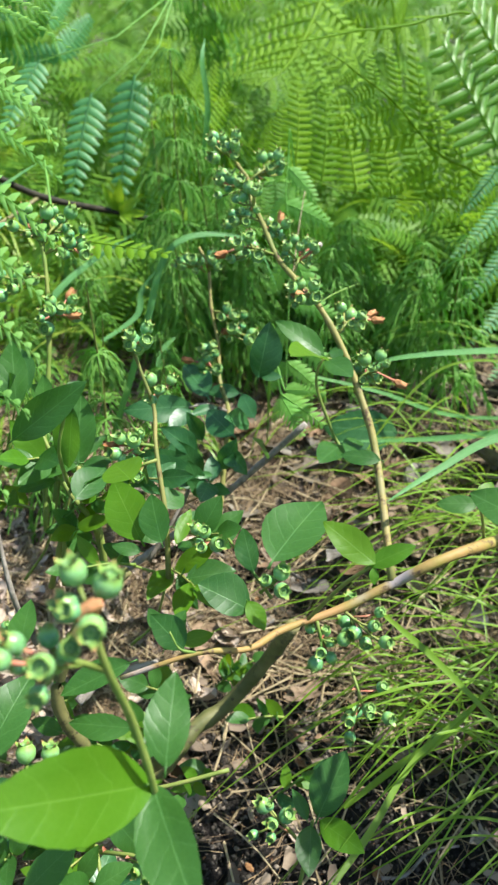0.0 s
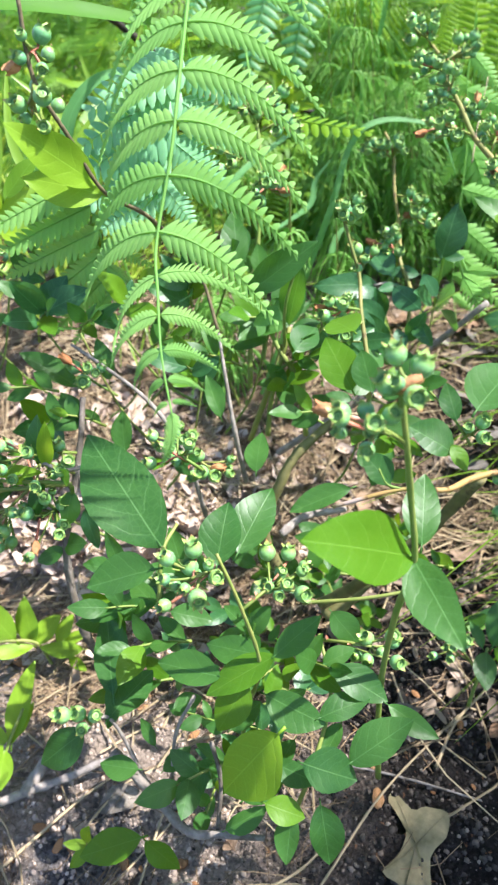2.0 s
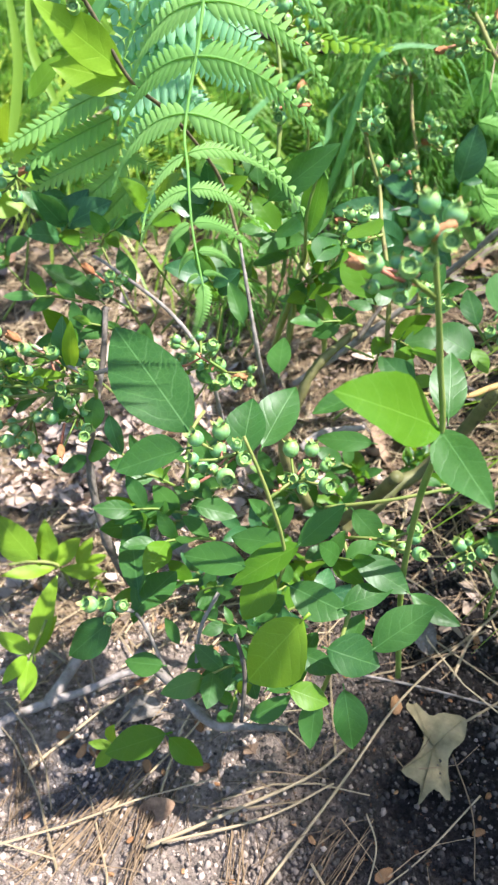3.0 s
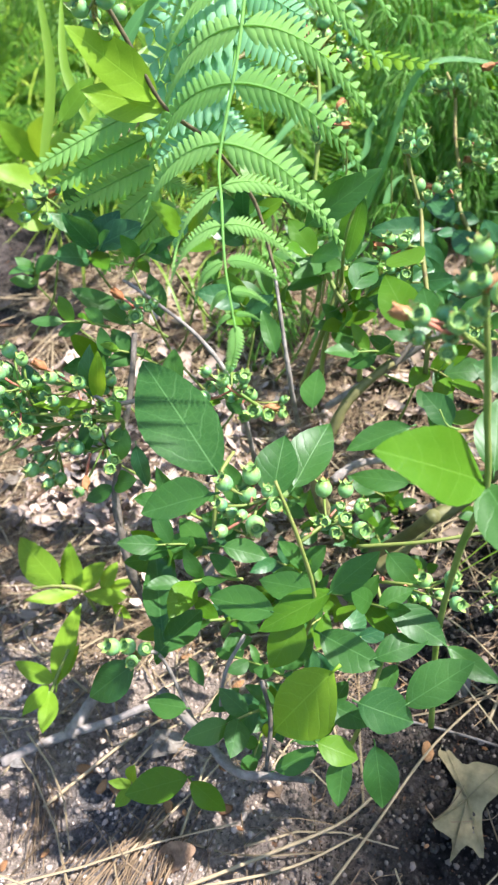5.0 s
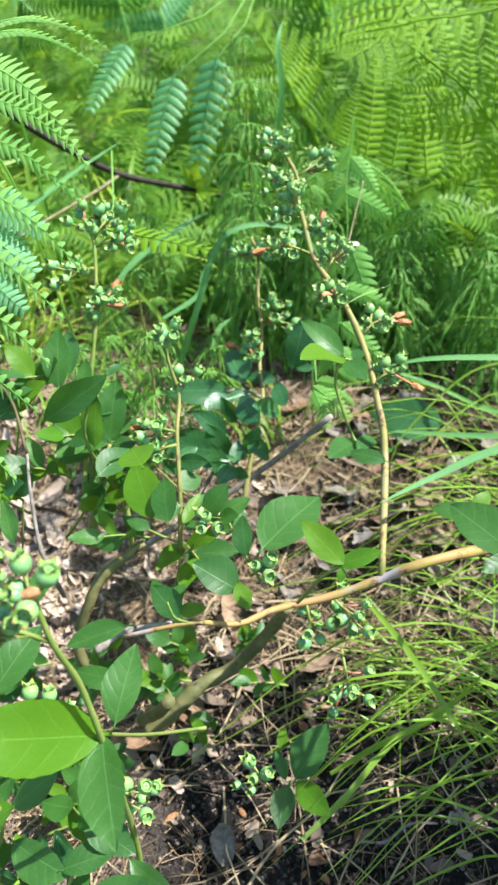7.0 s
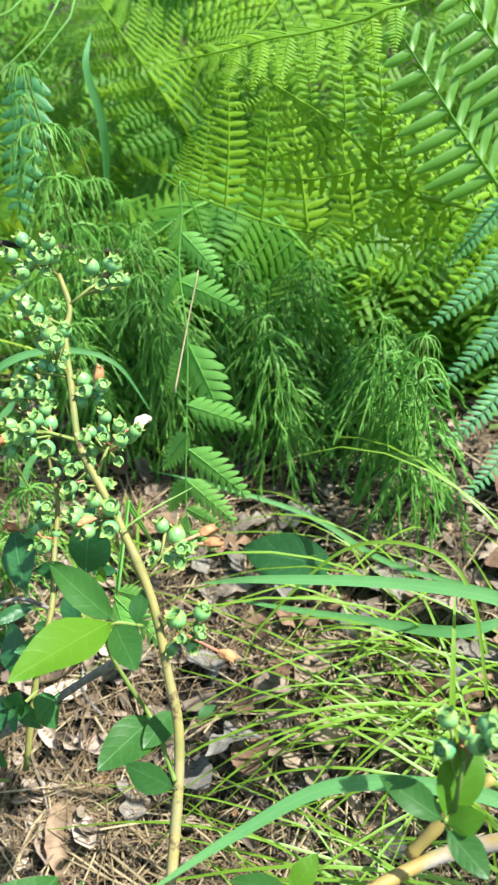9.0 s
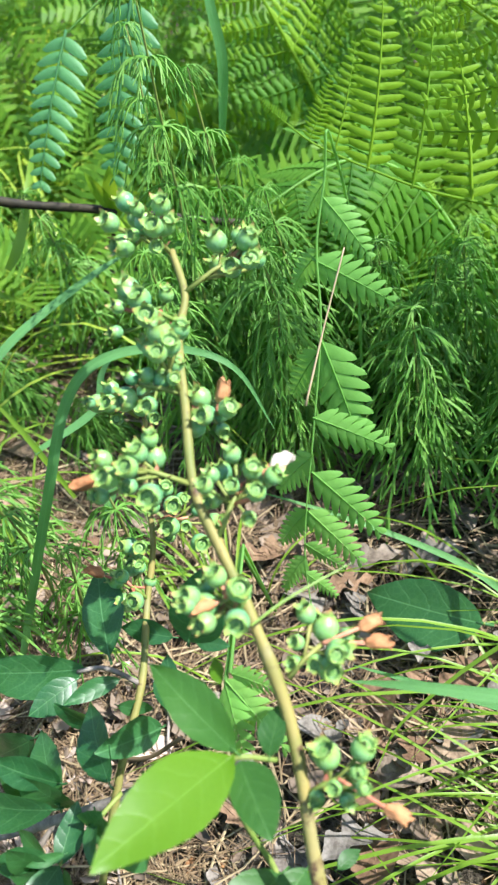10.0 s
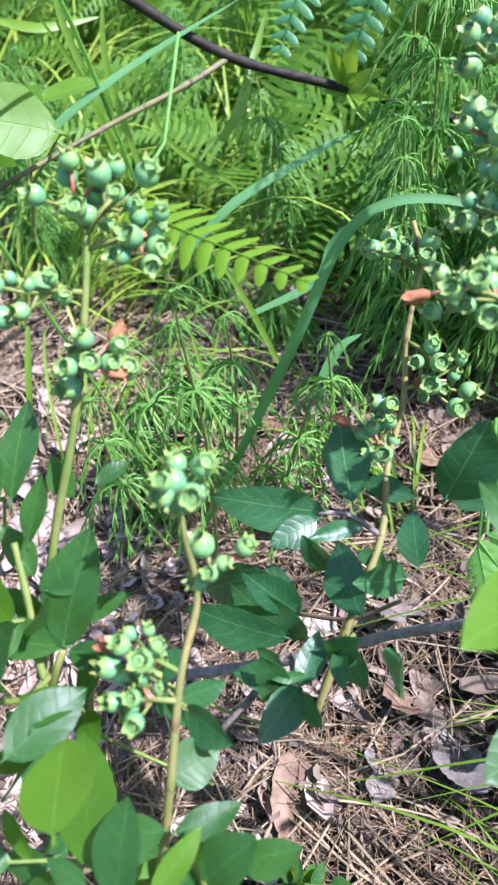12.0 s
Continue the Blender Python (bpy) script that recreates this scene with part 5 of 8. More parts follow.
# the leaning shoot above
tall_bush = thing("blueberry_bush", (-0.21, 0.36, 0.02), "tall leaning blueberry shoot with two pale leaves and berries", "shrub", "blueberry bushes")
branch(tall_bush, "shoot", [(-0.126, 0.354, 0.272), (-0.138, 0.368, 0.308), (-0.152, 0.338, 0.350), (-0.160, 0.300, 0.377), (-0.170, 0.296, 0.403), (-0.178, 0.290, 0.430), (-0.178, 0.293, 0.460)], 0.0011, 0.0009, M_BROWN_STEM, label="thin leaning shoot")
leaf(tall_bush, (-0.163, 0.300, 0.381), (-0.185, 0.270, 0.416), 0.44, (0.55, -0.61, -0.10), age="fresh")
leaf(tall_bush, (-0.161, 0.300, 0.376), (-0.192, 0.285, 0.391), 0.46, (0.0, -0.80, 0.55), age="fresh")
leaf(tall_bush, (-0.229, 0.331, 0.365), (-0.212, 0.344, 0.384), 0.5, age="young")
berry_cluster(tall_bush, (-0.178, 0.290, 0.428), (-0.183, 0.291, 0.417), 0.0118, 5)
berry_cluster(tall_bush, (-0.179, 0.291, 0.439), (-0.174, 0.293, 0.441), 0.0099, 4, flowers=(((-0.189, 0.286, 0.433), 0),))

# the yellowish seedlings on bare soil
seedling = thing("blueberry_bush", (-0.28, 0.27, 0.012), "yellow-green young blueberry sprigs on bare sandy soil", "shrub", "blueberry bushes")
branch(seedling, "twig", [(-0.272, 0.284, 0.020), (-0.278, 0.284, 0.044), (-0.293, 0.277, 0.054), (-0.308, 0.270, 0.057)], 0.0013, 0.001, M_GREEN_STEM)
branch(seedling, "twig", [(-0.267, 0.179, 0.028), (-0.262, 0.198, 0.049), (-0.253, 0.215, 0.068)], 0.0013, 0.001, M_GREEN_STEM)
leaf(seedling, (-0.290, 0.278, 0.053), (-0.319, 0.289, 0.088), 0.55, age="fresh")
leaf(seedling, (-0.280, 0.283, 0.044), (-0.290, 0.302, 0.073), 0.5, age="fresh")
leaf(seedling, (-0.278, 0.284, 0.043), (-0.264, 0.302, 0.057), 0.6, age="fresh")
leaf(seedling, (-0.260, 0.290, 0.039), (-0.243, 0.298, 0.044), 0.6, age="fresh")
leaf(seedling, (-0.264, 0.289, 0.040), (-0.255, 0.305, 0.055), 0.6, age="fresh")
leaf(seedling, (-0.280, 0.282, 0.043), (-0.306, 0.258, 0.062), 0.3, age="fresh")
leaf(seedling, (-0.260, 0.200, 0.049), (-0.253, 0.239, 0.085), 0.3, age="fresh")
leaf(seedling, (-0.262, 0.201, 0.051), (-0.284, 0.200, 0.069), 0.5, age="fresh")
leaf(seedling, (-0.265, 0.198, 0.051), (-0.272, 0.175, 0.054), 0.5, age="fresh")
leaf(seedling, (-0.258, 0.204, 0.051), (-0.250, 0.222, 0.065), 0.4, age="fresh")
leaf(seedling, (-0.244, 0.288, 0.036), (-0.274, 0.280, 0.045), 0.4, age="fresh")
leaf(seedling, (-0.263, 0.196, 0.048), (-0.259, 0.170, 0.044), 0.5, age="fresh")
leaf(seedling, (-0.257, 0.286, 0.027), (-0.240, 0.277, 0.026), 0.5, age="fresh")
branch(seedling, "twig", [(-0.196, 0.150, 0.018), (-0.192, 0.148, 0.034), (-0.189, 0.146, 0.048)], 0.0008, 0.0006, M_GREEN_STEM, sides=5)
leaf(seedling, (-0.189, 0.146, 0.047), (-0.186, 0.146, 0.064), 0.5, age="fresh")
leaf(seedling, (-0.190, 0.147, 0.044), (-0.202, 0.143, 0.050), 0.45, age="fresh")
leaf(seedling, (-0.191, 0.147, 0.040), (-0.200, 0.136, 0.034), 0.55, age="fresh")
leaf(seedling, (-0.190, 0.147, 0.042), (-0.178, 0.141, 0.044), 0.45, age="fresh")

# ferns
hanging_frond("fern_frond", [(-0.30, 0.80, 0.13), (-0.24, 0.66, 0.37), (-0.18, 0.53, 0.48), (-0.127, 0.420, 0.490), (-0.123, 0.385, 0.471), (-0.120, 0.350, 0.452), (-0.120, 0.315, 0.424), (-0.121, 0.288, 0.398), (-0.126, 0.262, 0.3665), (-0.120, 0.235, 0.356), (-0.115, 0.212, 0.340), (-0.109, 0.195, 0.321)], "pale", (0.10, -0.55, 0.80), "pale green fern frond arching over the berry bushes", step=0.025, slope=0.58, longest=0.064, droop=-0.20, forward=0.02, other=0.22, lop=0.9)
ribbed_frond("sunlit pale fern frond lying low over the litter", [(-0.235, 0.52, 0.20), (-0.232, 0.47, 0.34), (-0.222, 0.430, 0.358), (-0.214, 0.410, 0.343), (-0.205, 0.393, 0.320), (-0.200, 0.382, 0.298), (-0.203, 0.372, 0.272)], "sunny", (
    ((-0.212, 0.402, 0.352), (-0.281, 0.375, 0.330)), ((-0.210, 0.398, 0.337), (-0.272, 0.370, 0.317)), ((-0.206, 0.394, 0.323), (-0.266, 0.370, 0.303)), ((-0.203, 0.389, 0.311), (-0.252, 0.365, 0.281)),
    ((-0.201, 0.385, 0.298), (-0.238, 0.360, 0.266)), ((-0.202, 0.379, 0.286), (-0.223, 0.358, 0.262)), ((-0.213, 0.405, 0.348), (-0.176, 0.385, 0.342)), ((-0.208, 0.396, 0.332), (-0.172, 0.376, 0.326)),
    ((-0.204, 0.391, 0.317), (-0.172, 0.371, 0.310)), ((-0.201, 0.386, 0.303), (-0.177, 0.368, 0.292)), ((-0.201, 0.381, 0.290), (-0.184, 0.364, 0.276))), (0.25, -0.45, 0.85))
ribbed_frond("bluish green fern frond with dense glossy side leaves", [(-0.17, 0.56, 0.14), (-0.150, 0.46, 0.40), (-0.145, 0.420, 0.419), (-0.146, 0.410, 0.400), (-0.149, 0.395, 0.377), (-0.156, 0.383, 0.355), (-0.172, 0.372, 0.338)], "sheet", (
    ((-0.144, 0.415, 0.415), (-0.196, 0.385, 0.398)), ((-0.146, 0.409, 0.400), (-0.201, 0.380, 0.381)), ((-0.149, 0.399, 0.384), (-0.203, 0.375, 0.366)), ((-0.153, 0.391, 0.367), (-0.200, 0.370, 0.350)), ((-0.160, 0.383, 0.350), (-0.193, 0.365, 0.335)),
    ((-0.144, 0.415, 0.411), (-0.108, 0.400, 0.396)), ((-0.147, 0.406, 0.394), (-0.112, 0.390, 0.376)), ((-0.151, 0.395, 0.375), (-0.120, 0.380, 0.356)), ((-0.158, 0.385, 0.355), (-0.138, 0.370, 0.336))), (0.05, -0.65, 0.70))
ribbed_frond("small soft green lobed fern frond bending over the litter", [(0.050, 0.74, 0.13), (0.050, 0.735, 0.30), (0.044, 0.708, 0.385), (0.042, 0.700, 0.367), (0.039, 0.686, 0.338), (0.042, 0.670, 0.301), (0.039, 0.646, 0.247), (0.036, 0.628, 0.207), (0.036, 0.615, 0.178), (0.041, 0.601, 0.149)], "lobed", (
    ((0.042, 0.696, 0.359), (0.068, 0.685, 0.334)), ((0.038, 0.684, 0.332), (0.080, 0.676, 0.316)), ((0.043, 0.667, 0.294), (0.069, 0.643, 0.241)), ((0.040, 0.650, 0.257), (0.083, 0.645, 0.246)),
    ((0.040, 0.637, 0.228), (0.081, 0.624, 0.199)), ((0.037, 0.628, 0.207), (0.071, 0.616, 0.181)), ((0.036, 0.619, 0.189), (0.060, 0.614, 0.177)), ((0.036, 0.612, 0.172), (0.056, 0.607, 0.160)),
    ((0.043, 0.700, 0.367), (0.026, 0.706, 0.345)), ((0.040, 0.686, 0.336), (0.020, 0.690, 0.312)), ((0.041, 0.665, 0.290), (0.020, 0.666, 0.258)), ((0.039, 0.641, 0.238), (0.013, 0.640, 0.208)),
    ((0.037, 0.628, 0.207), (0.016, 0.624, 0.180)), ((0.036, 0.616, 0.181), (0.020, 0.608, 0.158))), (-0.15, -0.80, 0.50))
lone_pinnae("comb", "small comb-like fern side leaf near the berry shoots", ((-0.116, 0.510, 0.358), (-0.042, 0.489, 0.355)), face=(0.15, -0.30, 0.95))
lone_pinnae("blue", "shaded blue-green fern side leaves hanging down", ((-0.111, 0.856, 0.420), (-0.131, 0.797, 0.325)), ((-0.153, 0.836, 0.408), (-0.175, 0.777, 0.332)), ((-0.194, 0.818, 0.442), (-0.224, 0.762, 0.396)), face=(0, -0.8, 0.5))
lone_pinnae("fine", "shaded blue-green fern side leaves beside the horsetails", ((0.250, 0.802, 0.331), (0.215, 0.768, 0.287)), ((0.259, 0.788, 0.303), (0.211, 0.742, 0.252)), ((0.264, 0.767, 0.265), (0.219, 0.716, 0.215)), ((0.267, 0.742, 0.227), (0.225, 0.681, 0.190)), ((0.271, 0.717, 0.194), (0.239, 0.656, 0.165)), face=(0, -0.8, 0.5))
lone_pinnae("lobed", "pale fern side leaf low over the litter", ((0.032, 0.500, 0.242), (0.062, 0.481, 0.229)), ((0.034, 0.502, 0.245), (0.056, 0.497, 0.247)), ((0.032, 0.499, 0.240), (0.047, 0.473, 0.225)), face=(0, -0.8, 0.5), rise=-0.12)
hanging_frond("bracken_frond", [(0.40, 0.95, 0.13), (0.32, 0.88, 0.26), (0.235, 0.80, 0.322), (0.185, 0.765, 0.351), (0.163, 0.760, 0.372), (0.144, 0.757, 0.393), (0.126, 0.754, 0.409), (0.106, 0.752, 0.423), (0.090, 0.750, 0.435), (0.078, 0.748, 0.442)], "bracken", (0.05, -0.80, 0.55), "bright yellow-green bracken frond arching over the undergrowth", step=0.032, slope=0.75, longest=0.085, length=0.30, forward=0.65, droop=0.18, rib=0.0020, mat=M_FERN)
hanging_frond("bracken_frond", [(0.36, 0.92, 0.15), (0.29, 0.85, 0.26), (0.215, 0.80, 0.300), (0.162, 0.79, 0.305), (0.125, 0.79, 0.311), (0.084, 0.79, 0.321), (0.049, 0.79, 0.335), (0.018, 0.79, 0.350), (0.000, 0.79, 0.364)], "upright", (0.0, -0.90, 0.35), "bright yellow-green bracken frond arching over the undergrowth", step=0.036, slope=1.6, longest=0.098, length=0.26, forward=0.22, droop=0.05, rib=0.0016, sides=(1,), mat=M_FERN)
hanging_frond("bracken_frond", [(0.33, 0.93, 0.16), (0.27, 0.85, 0.36), (0.215, 0.79, 0.455), (0.173, 0.760, 0.464), (0.152, 0.750, 0.460), (0.125, 0.740, 0.458), (0.102, 0.730, 0.458), (0.079, 0.725, 0.455), (0.050, 0.722, 0.452)], "upright", (0.0, -0.45, 0.90), "bright yellow-green bracken frond arching over the undergrowth", step=0.016, slope=0.5, longest=0.030, length=0.13, forward=0.35, droop=0.30, rib=0.0016, mat=M_FERN)
lone_pinnae("finger", "glossy bracken side leaves with long rolled fingers", ((0.239, 0.770, 0.354), (0.169, 0.740, 0.455)), ((0.266, 0.800, 0.388), (0.198, 0.760, 0.476)), face=(0.1, -0.7, 0.6))
frond("bracken_frond", [(0.105, 1.192, 0.494), (0.069, 1.102, 0.436), (0.042, 1.053, 0.406), (0.007, 1.002, 0.392)], 0.14, 9, "bracken", (0.12, -0.66, 0.76), "bright yellow-green bracken frond arching over the undergrowth", bare=0.08, droop=0.20, forward=0.4, rib=0.0022)
frond("bracken_frond", [(-0.011, 1.021, 0.262), (-0.051, 1.018, 0.348), (-0.085, 1.021, 0.408), (-0.119, 1.038, 0.452)], 0.1, 9, "bracken", (0.12, -0.66, 0.76), "bright yellow-green bracken frond arching over the undergrowth", bare=0.08, droop=0.20, forward=0.3, rib=0.0022)
frond("bracken_frond", [(0.315, 0.979, 0.162), (0.216, 0.993, 0.204), (0.117, 0.985, 0.233), (0.031, 0.967, 0.244)], 0.1, 9, "bracken", (0.12, -0.66, 0.76), "bright yellow-green bracken frond arching over the undergrowth", bare=0.08, droop=0.20, forward=0.2, rib=0.0022)

# horsetails
horsetail((0.180, 0.745, ground_z(0.180, 0.745) - 0.01), (0.168, 0.725, 0.279), 0.055, 8)
horsetail((0.094, 0.756, ground_z(0.094, 0.756) - 0.01), (0.082, 0.736, 0.274), 0.055, 8)
horsetail((0.119, 0.822, ground_z(0.119, 0.822) - 0.01), (0.107, 0.802, 0.281), 0.06, 8)
horsetail((0.153, 0.791, ground_z(0.153, 0.791) - 0.01), (0.141, 0.771, 0.222), 0.055, 7)
horsetail((0.064, 0.814, ground_z(0.064, 0.814) - 0.01), (0.052, 0.794, 0.286), 0.05, 7)
horsetail((0.006, 0.776, ground_z(0.006, 0.776) - 0.01), (-0.006, 0.756, 0.338), 0.045, 7)
horsetail((-0.036, 0.794, ground_z(-0.036, 0.794) - 0.01), (-0.048, 0.774, 0.401), 0.04, 6)
horsetail((-0.077, 0.814, ground_z(-0.077, 0.814) - 0.01), (-0.089, 0.794, 0.420), 0.045, 6)
horsetail((-0.020, 0.813, ground_z(-0.020, 0.813) - 0.01), (-0.032, 0.793, 0.340), 0.045, 7)
horsetail((0.015, 0.748, ground_z(0.015, 0.748) - 0.01), (0.003, 0.728, 0.279), 0.045, 7)
horsetail((-0.046, 0.765, ground_z(-0.046, 0.765) - 0.01), (-0.058, 0.745, 0.450), 0.05, 7)
horsetail((0.206, 0.686, ground_z(0.206, 0.686) - 0.01), (0.194, 0.666, 0.302), 0.05, 7)
horsetail((-0.180, 0.657, ground_z(-0.180, 0.657) - 0.01), (-0.192, 0.637, 0.203), 0.06, 3)
horsetail((-0.186, 0.602, ground_z(-0.186, 0.602) - 0.01), (-0.198, 0.582, 0.220), 0.06, 3)
horsetail((-0.159, 0.764, ground_z(-0.159, 0.764) - 0.01), (-0.171, 0.744, 0.175), 0.05, 7)
horsetail((-0.240, 0.785, ground_z(-0.240, 0.785) - 0.01), (-0.252, 0.765, 0.201), 0.05, 7)
horsetail((-0.174, 0.589, ground_z(-0.174, 0.589) - 0.01), (-0.186, 0.569, 0.165), 0.06, 2)
horsetail((-0.054, 0.726, ground_z(-0.054, 0.726) - 0.01), (-0.066, 0.706, 0.323), 0.05, 7)
horsetail((-0.002, 0.767, ground_z(-0.002, 0.767) - 0.01), (-0.014, 0.747, 0.327), 0.05, 7)

horsetail((-0.13, 0.55, ground_z(-0.13, 0.55) - 0.01), (-0.096, 0.5, 0.331), 0.034, 3, 0.5)
horsetail((-0.14, 0.6, ground_z(-0.14, 0.6) - 0.01), (-0.102, 0.55, 0.287), 0.034, 3, 0.5)
horsetail((-0.1, 0.58, ground_z(-0.1, 0.58) - 0.01), (-0.055, 0.54, 0.26), 0.034, 3, 0.5)
horsetail((-0.16, 0.55, ground_z(-0.16, 0.55) - 0.01), (-0.17, 0.52, 0.24), 0.034, 3, 0.5)
horsetail((-0.09, 0.62, ground_z(-0.09, 0.62) - 0.01), (-0.07, 0.6, 0.25), 0.034, 3, 0.5)
# long grass blades
grass_blade([(0.253, 0.479, 0.270), (0.225, 0.492, 0.273), (0.180, 0.497, 0.273), (0.119, 0.496, 0.271), (0.084, 0.498, 0.262)], 0.0062)
grass_blade([(0.243, 0.400, 0.257), (0.209, 0.408, 0.261), (0.159, 0.405, 0.260), (0.121, 0.385, 0.252), (0.088, 0.360, 0.248)], 0.0062)
grass_blade([(-0.137, 0.534, 0.108), (-0.110, 0.548, 0.178), (-0.074, 0.563, 0.268), (-0.059, 0.583, 0.313), (-0.042, 0.596, 0.329), (-0.014, 0.609, 0.328), (0.014, 0.612, 0.317), (0.030, 0.611, 0.282)], 0.0052, (0.3, -0.7, 0.6))
grass_blade([(-0.041, 0.794, 0.353), (-0.033, 0.791, 0.399), (-0.035, 0.789, 0.436), (-0.032, 0.805, 0.455)], 0.0062, (0.5, -0.8, 0.2))
grass_blade([(0.243, 0.537, 0.197), (0.213, 0.532, 0.189), (0.161, 0.547, 0.173), (0.071, 0.564, 0.162)], 0.007)
grass_blade([(-0.195, 0.669, 0.238), (-0.170, 0.699, 0.263), (-0.134, 0.748, 0.280), (-0.114, 0.780, 0.285)], 0.008)
grass_blade([(-0.285, 0.635, 0.301), (-0.257, 0.671, 0.325), (-0.235, 0.719, 0.340), (-0.200, 0.780, 0.358)], 0.008)
grass_blade([(-0.132, 0.631, 0.228), (-0.099, 0.657, 0.243), (-0.094, 0.671, 0.262), (-0.078, 0.675, 0.281)], 0.006)
grass_blade([(-0.228, 0.790, 0.261), (-0.218, 0.803, 0.278), (-0.218, 0.837, 0.307), (-0.216, 0.857, 0.332)], 0.008, (0.4, -0.8, 0.3), M_GRASS, "yellow-green grass blade among the horsetails")
grass_blade([(-0.077, 0.601, 0.210), (-0.070, 0.618, 0.228), (-0.060, 0.627, 0.235)], 0.006)
grass_blade([(0.059, 0.478, 0.320), (0.069, 0.490, 0.321), (0.086, 0.507, 0.321)], 0.0008, (0, -0.5, 0.8), M_GRASS, "thin grass blade behind the berry shoot")
grass_blade([(0.087, 0.334, 0.189), (0.108, 0.310, 0.184), (0.126, 0.284, 0.180), (0.144, 0.254, 0.176)], 0.0036, (0, -0.5, 0.8), M_GRASS, "narrow yellow-green grass blade bent over the soil")
grass_blade([(0.054, 0.248, 0.073), (0.078, 0.276, 0.079), (0.109, 0.312, 0.095), (0.167, 0.346, 0.124)], 0.0040, (0, -0.5, 0.8), M_GRASS, "narrow yellow-green grass blade bent over the soil")
grass_blade([(0.065, 0.307, 0.050), (0.097, 0.319, 0.073), (0.132, 0.328, 0.099), (0.162, 0.338, 0.143)], 0.0040, (0, -0.5, 0.8), M_GRASS, "narrow yellow-green grass blade bent over the soil")

# the dark fallen branch behind
dark_branch = thing("fallen_branch", (-0.210, 0.777, 0.324), "dark bare branch leaning through the undergrowth", "branch")
branch(dark_branch, "branch", [(-0.285, 0.700, 0.410), (-0.251, 0.729, 0.371), (-0.202, 0.765, 0.329), (-0.141, 0.810, 0.300), (-0.078, 0.851, 0.272), (-0.032, 0.875, 0.257)], 0.0036, 0.0028, M_DARK_BARK)
branch(dark_branch, "twig", [(-0.202, 0.765, 0.328), (-0.218, 0.735, 0.320), (-0.252, 0.681, 0.308), (-0.285, 0.617, 0.295), (-0.304, 0.574, 0.288)], 0.0020, 0.0014, M_OLIVE, label="mottled olive-green side twig")
for tip in ((-0.146, 0.800, 0.330), (-0.128, 0.800, 0.332), (-0.110, 0.800, 0.317), (-0.103, 0.802, 0.299), (-0.115, 0.800, 0.282), (-0.150, 0.802, 0.300)):
    leaf(dark_branch, (-0.136, 0.812, 0.297), tip, 0.32, (0.1, -0.8, 0.5), age="fresh")
dry_stick = thing("dry_stick", (-0.045, 0.468, 0.148), "grey dry stick slanting over the litter", "stick", "dry twigs on the ground")
branch(dry_stick, "stick", [(-0.113, 0.460, 0.097), (-0.045, 0.468, 0.148), (0.006, 0.479, 0.188), (0.048, 0.475, 0.232)], 0.003, 0.0022, M_BARK)
dry_stem = thing("dry_stalk", (-0.045, 0.496, 0.151), "thin orange-brown dry stem over the litter", "stick", "dry twigs on the ground")
branch(dry_stem, "stick", [(-0.047, 0.495, 0.151), (-0.017, 0.490, 0.171), (0.005, 0.494, 0.193)], 0.0012, 0.001, M_NEEDLE)
pale_stalk = thing("dry_stalk", (0.054, 0.675, 0.344), "thin straw-coloured dry stalk", "stick", "dry twigs on the ground")
branch(pale_stalk, "stick", [(0.043, 0.623, 0.288), (0.048, 0.650, 0.314), (0.055, 0.675, 0.344)], 0.0006, 0.0004, M_STRAW)

# the sprig at the grassy side
side_bush = thing("blueberry_bush", (0.20, 0.36, 0.02), "blueberry sprigs with bright leaves beside the grass", "shrub", "blueberry bushes")
leaf(side_bush, (0.156, 0.305, 0.268), (0.125, 0.334, 0.274), 0.62)
leaf(side_bush, (0.158, 0.299, 0.271), (0.160, 0.274, 0.272), 0.62)
leaf(side_bush, (0.167, 0.288, 0.266), (0.171, 0.301, 0.267), 0.7)
leaf(side_bush, (0.176, 0.288, 0.267), (0.205, 0.304, 0.282), 0.62)
leaf(side_bush, (0.156, 0.302, 0.267), (0.140, 0.291, 0.268), 0.55)
leaf(side_bush, (0.164, 0.279, 0.269), (0.175, 0.273, 0.277), 0.6)
leaf(side_bush, (0.197, 0.388, 0.281), (0.175, 0.398, 0.287), 0.5)
leaf(side_bush, (0.199, 0.387, 0.280), (0.210, 0.387, 0.289), 0.7, age="young")
leaf(side_bush, (0.198, 0.389, 0.282), (0.209, 0.413, 0.298), 0.6, age="young")
leaf(side_bush, (0.199, 0.385, 0.279), (0.212, 0.372, 0.278), 0.6)
leaf(side_bush, (0.142, 0.372, 0.237), (0.119, 0.372, 0.239), 0.5)
leaf(side_bush, (0.143, 0.372, 0.237), (0.152, 0.384, 0.245), 0.6, age="young")
leaf(side_bush, (0.143, 0.371, 0.236), (0.153, 0.368, 0.234), 0.6, age="young")
leaf(side_bush, (0.154, 0.351, 0.224), (0.166, 0.352, 0.225), 0.5)
branch(side_bush, "twig", [(0.169, 0.283, 0.228), (0.164, 0.291, 0.257), (0.157, 0.303, 0.268), (0.156, 0.306, 0.269)], 0.0012, 0.0009, M_GREEN_STEM)
branch(side_bush, "twig", [(0.215, 0.400, 0.211), (0.205, 0.392, 0.253), (0.198, 0.388, 0.281)], 0.0014, 0.001, M_GREEN_STEM)
branch(side_bush, "twig", [(0.152, 0.379, 0.194), (0.147, 0.373, 0.220), (0.143, 0.371, 0.236)], 0.001, 0.0008, M_GREEN_STEM)
